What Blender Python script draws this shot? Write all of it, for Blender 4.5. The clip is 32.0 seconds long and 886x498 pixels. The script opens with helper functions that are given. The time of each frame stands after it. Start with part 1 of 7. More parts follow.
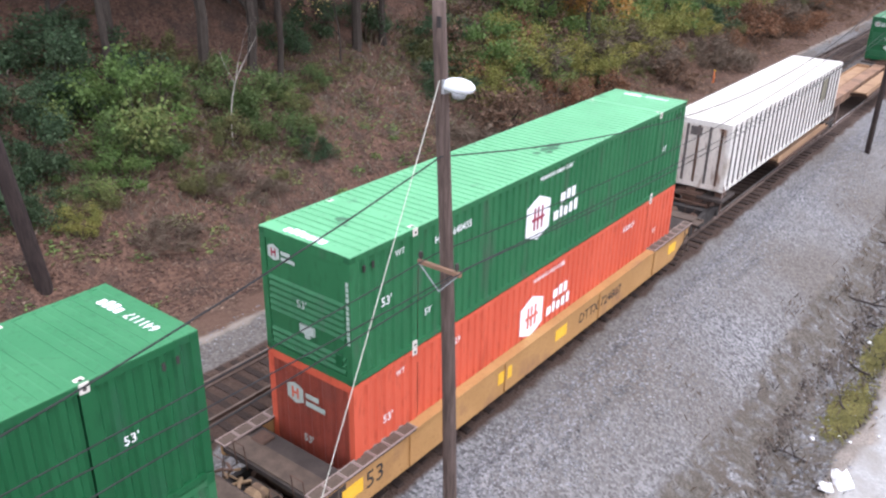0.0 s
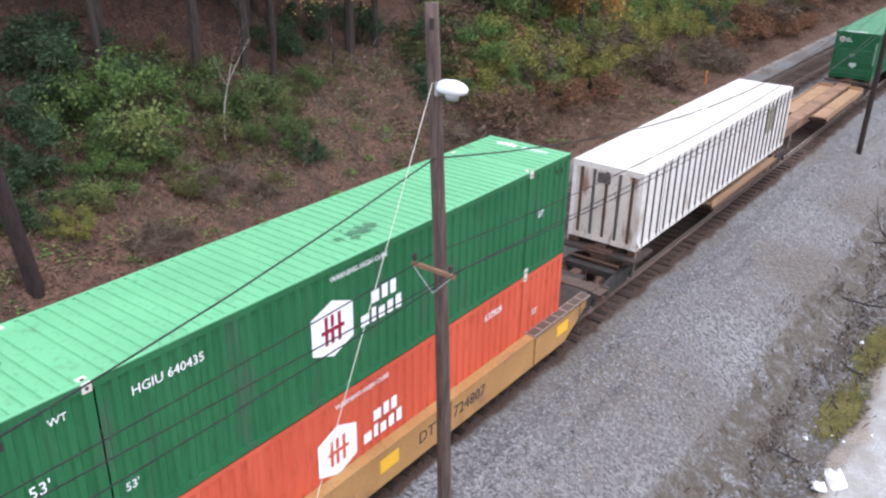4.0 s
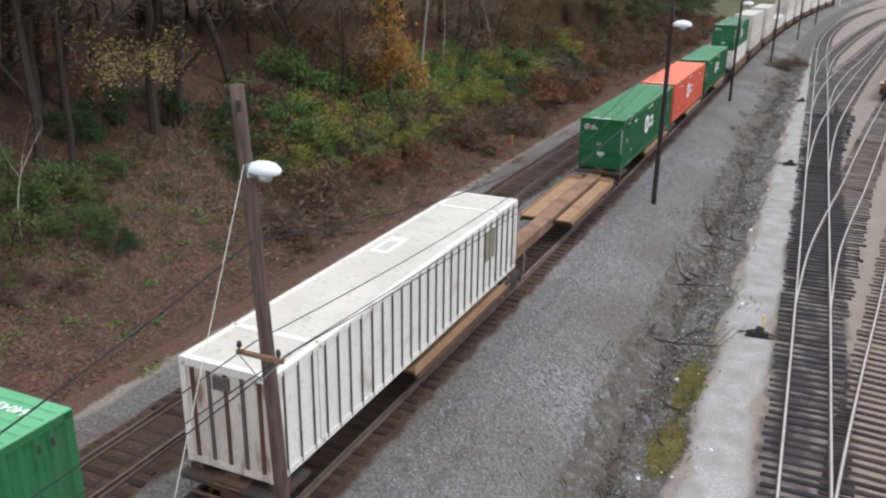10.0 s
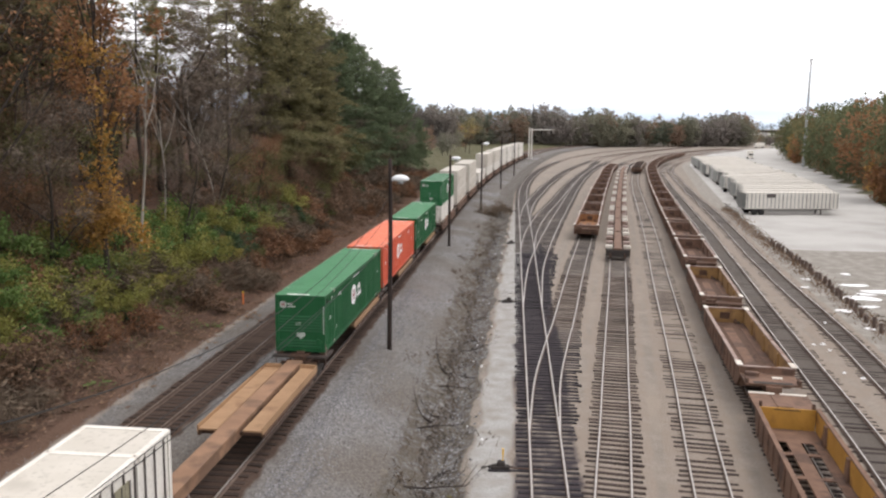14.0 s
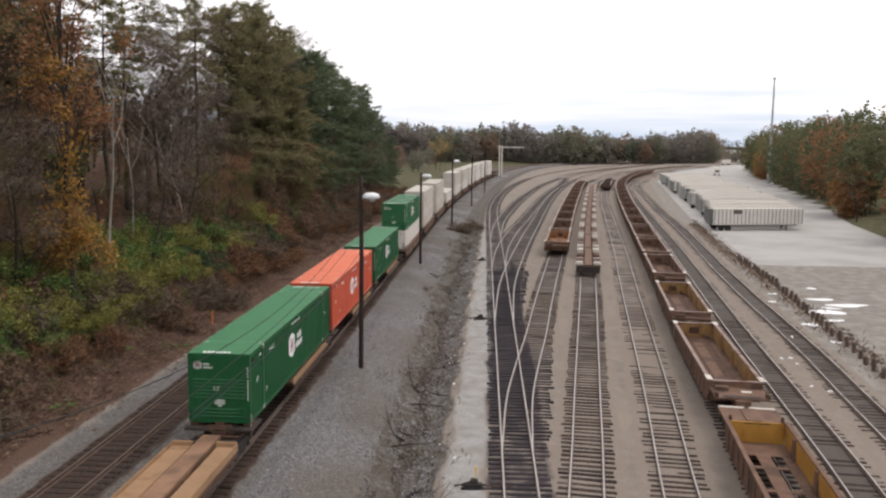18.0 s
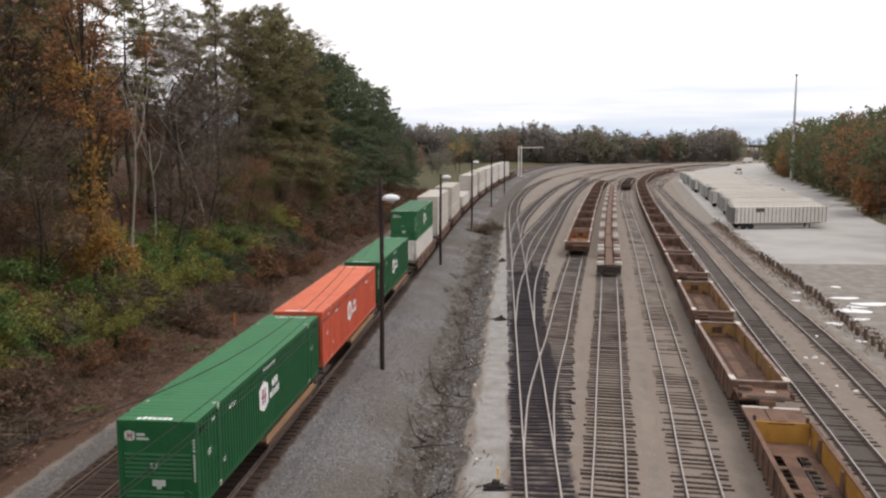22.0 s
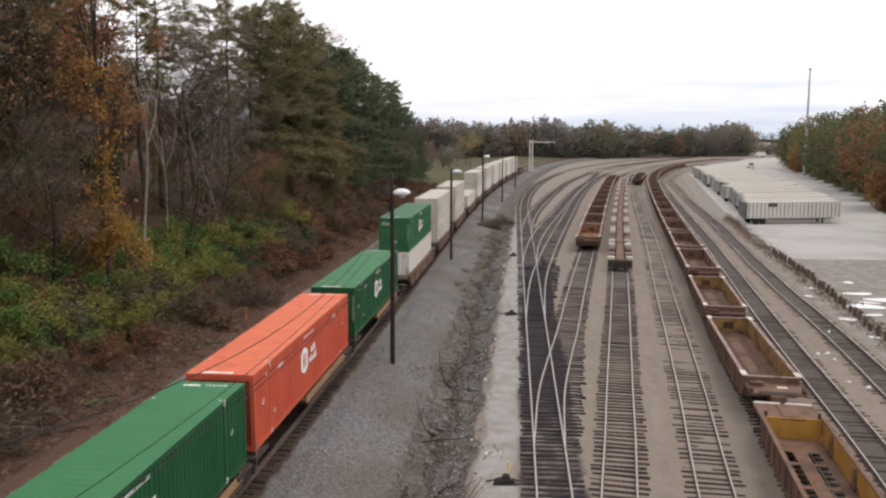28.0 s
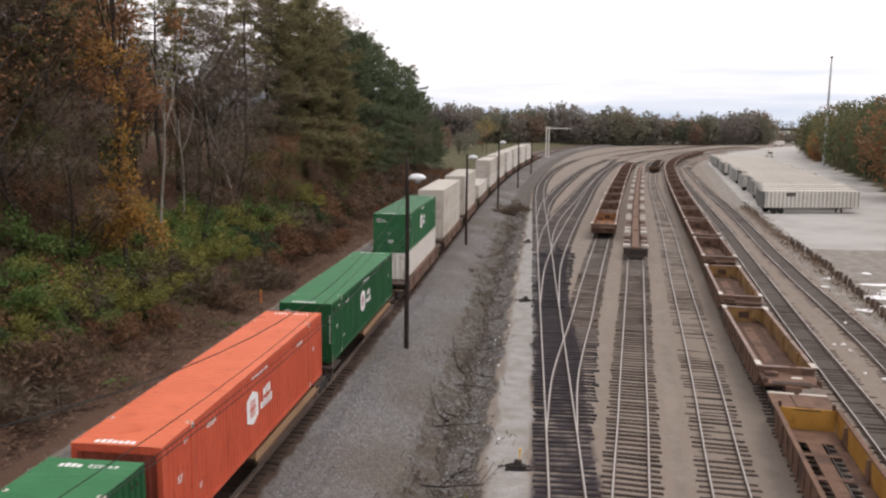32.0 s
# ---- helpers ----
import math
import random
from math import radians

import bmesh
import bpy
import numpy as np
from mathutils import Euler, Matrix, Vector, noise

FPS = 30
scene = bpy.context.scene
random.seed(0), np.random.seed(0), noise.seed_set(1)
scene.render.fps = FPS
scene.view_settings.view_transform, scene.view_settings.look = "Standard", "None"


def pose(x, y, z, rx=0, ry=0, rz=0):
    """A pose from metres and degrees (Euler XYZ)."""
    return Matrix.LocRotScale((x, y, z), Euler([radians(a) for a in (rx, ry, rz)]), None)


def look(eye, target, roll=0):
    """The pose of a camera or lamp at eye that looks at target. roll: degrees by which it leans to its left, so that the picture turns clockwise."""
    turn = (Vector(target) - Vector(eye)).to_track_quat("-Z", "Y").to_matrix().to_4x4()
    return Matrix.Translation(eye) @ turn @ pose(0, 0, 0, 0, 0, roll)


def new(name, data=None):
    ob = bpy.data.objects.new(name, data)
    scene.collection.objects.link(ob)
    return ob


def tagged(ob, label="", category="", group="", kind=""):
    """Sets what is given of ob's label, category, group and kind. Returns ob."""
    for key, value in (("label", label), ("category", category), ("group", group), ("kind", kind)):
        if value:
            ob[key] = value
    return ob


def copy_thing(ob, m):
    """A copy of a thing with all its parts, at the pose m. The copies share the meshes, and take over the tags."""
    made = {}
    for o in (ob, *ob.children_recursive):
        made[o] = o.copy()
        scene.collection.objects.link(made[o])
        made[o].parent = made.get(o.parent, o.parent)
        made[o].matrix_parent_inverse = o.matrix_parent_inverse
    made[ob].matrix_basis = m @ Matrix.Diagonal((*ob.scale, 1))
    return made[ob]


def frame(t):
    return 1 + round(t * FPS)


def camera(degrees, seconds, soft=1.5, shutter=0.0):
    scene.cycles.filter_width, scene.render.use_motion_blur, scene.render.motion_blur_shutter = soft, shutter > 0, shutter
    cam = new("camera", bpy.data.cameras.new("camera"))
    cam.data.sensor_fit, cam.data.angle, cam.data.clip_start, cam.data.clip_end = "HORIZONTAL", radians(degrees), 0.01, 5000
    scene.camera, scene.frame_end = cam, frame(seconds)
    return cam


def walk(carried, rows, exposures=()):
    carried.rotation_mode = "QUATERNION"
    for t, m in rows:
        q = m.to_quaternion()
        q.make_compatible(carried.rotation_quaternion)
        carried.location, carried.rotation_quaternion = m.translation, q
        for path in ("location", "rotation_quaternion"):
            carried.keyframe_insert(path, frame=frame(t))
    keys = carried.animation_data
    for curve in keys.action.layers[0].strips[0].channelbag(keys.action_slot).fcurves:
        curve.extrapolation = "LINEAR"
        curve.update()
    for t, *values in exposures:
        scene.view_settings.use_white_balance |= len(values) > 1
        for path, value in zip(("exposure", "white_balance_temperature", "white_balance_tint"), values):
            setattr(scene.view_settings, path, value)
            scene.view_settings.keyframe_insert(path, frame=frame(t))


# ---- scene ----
cam = camera(56.0, 32.0, soft=2.32)
PATH = [
    (0, 0.000, 0.000, 12.880, 65.77, -1.01, 37.68), (0.5, 0.000, 0.000, 12.880, 65.87, -0.77, 37.77), (1, 0.000, 0.000, 12.880, 65.59, -0.85, 37.72),
    (1.5, 0.000, 0.000, 12.880, 65.57, -0.92, 37.65), (2, 0.000, 0.000, 12.880, 65.74, -0.93, 37.60), (2.5, 0.000, 0.000, 12.880, 65.87, -0.95, 37.57),
    (3, 0.000, 0.000, 12.880, 65.97, -0.91, 37.52), (3.5, 0.000, 0.000, 12.880, 65.85, -1.03, 37.26), (5.5, 0.000, 0.000, 12.880, 66.09, -0.95, 37.15),
    (6, 0.000, 0.000, 12.880, 65.90, -1.02, 37.10), (6.5, 0.000, 0.000, 12.880, 65.72, -1.09, 37.09), (7, 0.000, 0.000, 12.880, 65.54, -1.04, 37.04),
    (7.5, 0.000, 0.000, 12.880, 65.56, -0.83, 37.05), (8, 0.000, 0.000, 12.880, 65.97, -0.74, 37.17), (8.5, -0.007, 0.016, 12.883, 66.10, -0.94, 36.02),
    (9, -0.023, 0.055, 12.892, 66.66, -0.59, 33.13), (9.5, -0.047, 0.112, 12.904, 68.29, -0.49, 28.90), (10, -0.073, 0.174, 12.917, 70.89, -0.70, 24.32),
    (10.5, -0.091, 0.215, 12.926, 74.44, -0.53, 21.25), (11, -0.109, 0.258, 12.935, 77.75, -0.58, 17.98), (11.5, -0.126, 0.298, 12.944, 78.53, -0.73, 15.01),
    (12, -0.140, 0.331, 12.951, 79.18, -0.23, 12.61), (12.5, -0.152, 0.361, 12.957, 80.09, 0.02, 10.37), (13, -0.166, 0.393, 12.964, 80.97, -0.03, 7.97),
    (13.5, -0.171, 0.404, 12.967, 81.86, -0.51, 7.11), (14, -0.178, 0.422, 12.971, 81.42, -0.71, 5.77), (14.5, -0.180, 0.426, 12.971, 81.40, -0.71, 5.71),
    (16.5, -0.180, 0.426, 12.971, 81.98, -1.22, 4.78), (17, -0.180, 0.426, 12.971, 82.45, -1.06, 3.23), (17.5, -0.180, 0.426, 12.971, 82.70, -0.97, 3.33),
    (18, -0.180, 0.426, 12.971, 82.64, -0.61, 3.76), (18.5, -0.180, 0.426, 12.971, 82.55, -0.54, 4.15), (19, -0.180, 0.426, 12.971, 82.82, -0.74, 4.57),
    (19.5, -0.180, 0.426, 12.971, 83.03, -0.45, 4.73), (20, -0.180, 0.426, 12.971, 83.03, -0.08, 4.77), (20.5, -0.180, 0.426, 12.971, 83.25, 0.00, 4.76),
    (21, -0.180, 0.426, 12.971, 83.16, 0.11, 4.80), (21.5, -0.180, 0.426, 12.971, 83.01, -0.08, 4.88), (22, -0.180, 0.426, 12.971, 82.71, 0.02, 5.07),
    (22.5, -0.180, 0.426, 12.971, 82.62, -0.11, 4.70), (23, -0.180, 0.426, 12.971, 82.53, -0.01, 4.80), (23.5, -0.180, 0.426, 12.971, 82.70, 0.04, 4.71),
    (24, -0.180, 0.426, 12.971, 82.75, 0.01, 4.75), (24.5, -0.180, 0.426, 12.971, 83.06, 0.09, 4.68), (25, -0.180, 0.426, 12.971, 83.13, 0.18, 4.88),
    (25.5, -0.180, 0.426, 12.971, 82.97, 0.23, 4.74), (27.5, -0.180, 0.426, 12.971, 82.68, 0.03, 5.62), (28, -0.180, 0.426, 12.971, 82.33, 0.00, 5.81),
    (28.5, -0.180, 0.426, 12.971, 82.28, -0.18, 5.90), (29, -0.180, 0.426, 12.971, 82.00, -0.32, 5.93), (29.5, -0.180, 0.426, 12.971, 81.89, -0.41, 6.19),
    (30, -0.180, 0.426, 12.971, 81.88, -0.42, 5.92), (30.5, -0.180, 0.426, 12.971, 81.93, -0.49, 6.08), (31, -0.180, 0.426, 12.971, 81.77, -0.50, 6.28),
    (31.5, -0.180, 0.426, 12.971, 81.39, -0.64, 6.70), (32, -0.180, 0.426, 12.971, 81.33, -0.56, 6.92),
]

EYE_ROWS = [(r[0], pose(r[1], r[2], r[3], r[4], r[5], r[6])) for r in PATH]
walk(cam, EYE_ROWS, exposures=[(0.0, 1.38, 5780, 19), (1.0, 1.18, 5760, 18), (3.0, 1.20, 5740, 17), (6.0, 1.04, 5800, 16), (8.0, 0.76, 5980, 14), (10.0, 0.70, 5950, 12), (11.0, 0.70, 6080, 12), (12.0, 0.62, 6300, 12), (13.0, 0.60, 6450, 14), (14.0, 0.68, 6500, 14), (17.0, 0.52, 6550, 14), (18.0, 0.32, 6580, 15), (19.0, 0.27, 6600, 15), (25.0, 0.30, 6600, 15), (32.0, 0.30, 6680, 17)])

# ---- sky and light: a bright overcast afternoon ----
SUN_EL, SUN_AZ = 67.0, 75.0
world = bpy.data.worlds.new("overcast_sky")
scene.world = world
world.use_nodes = True
wn, wl = world.node_tree.nodes, world.node_tree.links
wn.clear()
w_out = wn.new("ShaderNodeOutputWorld")
w_bg = wn.new("ShaderNodeBackground")
w_sky = wn.new("ShaderNodeTexSky")
w_sky.sky_type = "NISHITA"
w_sky.sun_disc = False
w_sky.sun_elevation, w_sky.sun_rotation = radians(SUN_EL), radians(SUN_AZ)
w_sky.air_density, w_sky.dust_density, w_sky.ozone_density = 1.0, 2.0, 1.0
w_tc = wn.new("ShaderNodeTexCoord")
w_map = wn.new("ShaderNodeMapping")
w_map.inputs["Scale"].default_value = (2.2, 2.2, 30.0)
w_noise = wn.new("ShaderNodeTexNoise")
w_noise.inputs["Scale"].default_value = 1.6
w_noise.inputs["Detail"].default_value = 5.0
w_sep = wn.new("ShaderNodeSeparateXYZ")
w_h = wn.new("ShaderNodeMapRange")
w_h.inputs["From Min"].default_value, w_h.inputs["From Max"].default_value = 0.0, 0.15
w_add = wn.new("ShaderNodeMath")
w_add.operation = "MULTIPLY_ADD"
w_add.inputs[1].default_value = 0.95
w_ramp = wn.new("ShaderNodeValToRGB")
w_ramp.color_ramp.elements[0].position, w_ramp.color_ramp.elements[0].color = 0.42, (4.7, 6.0, 7.5, 1)
w_ramp.color_ramp.elements[1].position, w_ramp.color_ramp.elements[1].color = 0.95, (10.6, 10.5, 10.4, 1)
w_mix = wn.new("ShaderNodeMixRGB")
w_mix.inputs[0].default_value = 0.88
wl.new(w_tc.outputs["Generated"], w_map.inputs["Vector"])
wl.new(w_map.outputs["Vector"], w_noise.inputs["Vector"])
wl.new(w_tc.outputs["Generated"], w_sep.inputs[0])
wl.new(w_sep.outputs["Z"], w_h.inputs["Value"])
wl.new(w_noise.outputs["Fac"], w_add.inputs[0])
wl.new(w_h.outputs["Result"], w_add.inputs[2])
wl.new(w_add.outputs[0], w_ramp.inputs["Fac"])
wl.new(w_sky.outputs["Color"], w_mix.inputs[1])
wl.new(w_ramp.outputs["Color"], w_mix.inputs[2])
wl.new(w_mix.outputs[0], w_bg.inputs["Color"])
w_bg.inputs["Strength"].default_value = 0.10
wl.new(w_bg.outputs[0], w_out.inputs["Surface"])

sun_data = bpy.data.lights.new("sun", "SUN")
sun_data.energy, sun_data.angle, sun_data.color = 0.8, radians(25), (1.0, 0.96, 0.9)
sun = new("sun", sun_data)
sun.matrix_world = look((0, 0, 60), (0.0 - math.sin(radians(SUN_AZ)) * 60, 0 - math.cos(radians(SUN_AZ)) * 60, 60 - math.tan(radians(SUN_EL)) * 60))


# ---- materials ----
def mat(name, c1, c2, scale=3.0, rough=0.85, metal=0.0, bump=0.15, bscale=40.0, c3=None, s3=0.6, t3=0.58, vary=0.0, stretch=(1, 1, 1), spec=0.3, island=0.0, leaf=False):
    """Two blended noises for the colour, stains of c3 on top, fine relief."""
    m = bpy.data.materials.new(name)
    m.use_nodes = True
    n, l = m.node_tree.nodes, m.node_tree.links
    b = n["Principled BSDF"]
    b.inputs["Roughness"].default_value, b.inputs["Metallic"].default_value = rough, metal
    b.inputs["Specular IOR Level"].default_value = spec
    tc, mp = n.new("ShaderNodeTexCoord"), n.new("ShaderNodeMapping")
    mp.inputs["Scale"].default_value = stretch
    l.new(tc.outputs["Object"], mp.inputs["Vector"])

    def noise_node(sc, det=5.0):
        x = n.new("ShaderNodeTexNoise")
        x.inputs["Scale"].default_value, x.inputs["Detail"].default_value = sc, det
        l.new(mp.outputs["Vector"], x.inputs["Vector"])
        return x

    def ramp(src, a, z):
        r = n.new("ShaderNodeMapRange")
        r.inputs["From Min"].default_value, r.inputs["From Max"].default_value = a, z
        l.new(src, r.inputs["Value"])
        return r.outputs["Result"]

    def mix(fac, a, z):
        x = n.new("ShaderNodeMixRGB")
        for sock, val in zip(x.inputs, (fac, a, z)):
            if isinstance(val, tuple):
                sock.default_value = (*val[:3], 1)
            elif isinstance(val, float):
                sock.default_value = val
            else:
                l.new(val, sock)
        return x.outputs[0]

    big, fine = noise_node(scale), noise_node(bscale, 3.0)
    col = mix(ramp(big.outputs["Fac"], 0.35, 0.65), c1, c2)
    dark = tuple(0.72 * v for v in c1)
    col = mix(ramp(fine.outputs["Fac"], 0.55, 0.8), col, dark)
    if c3:
        col = mix(ramp(noise_node(s3, 8.0).outputs["Fac"], t3, t3 + 0.12), col, c3)
    for amount, node, out in ((vary, "ShaderNodeObjectInfo", "Random"), (island, "ShaderNodeNewGeometry", "Random Per Island")):
        if amount:
            h, r = n.new("ShaderNodeHueSaturation"), n.new("ShaderNodeMapRange")
            r.inputs["To Min"].default_value, r.inputs["To Max"].default_value = 1 - amount, 1 + amount
            l.new(n.new(node).outputs[out], r.inputs["Value"])
            l.new(r.outputs["Result"], h.inputs["Value"])
            l.new(col, h.inputs["Color"])
            col = h.outputs["Color"]
    l.new(col, b.inputs["Base Color"])
    if leaf:
        tr, ad = n.new("ShaderNodeBsdfTranslucent"), n.new("ShaderNodeMixShader")
        l.new(col, tr.inputs["Color"])
        ad.inputs[0].default_value = 0.35
        l.new(b.outputs[0], ad.inputs[1])
        l.new(tr.outputs[0], ad.inputs[2])
        l.new(ad.outputs[0], n["Material Output"].inputs["Surface"])
    if bump:
        bp = n.new("ShaderNodeBump")
        bp.inputs["Strength"].default_value, bp.inputs["Distance"].default_value = bump, 0.02
        l.new(fine.outputs["Fac"], bp.inputs["Height"])
        l.new(bp.outputs["Normal"], b.inputs["Normal"])
    return m


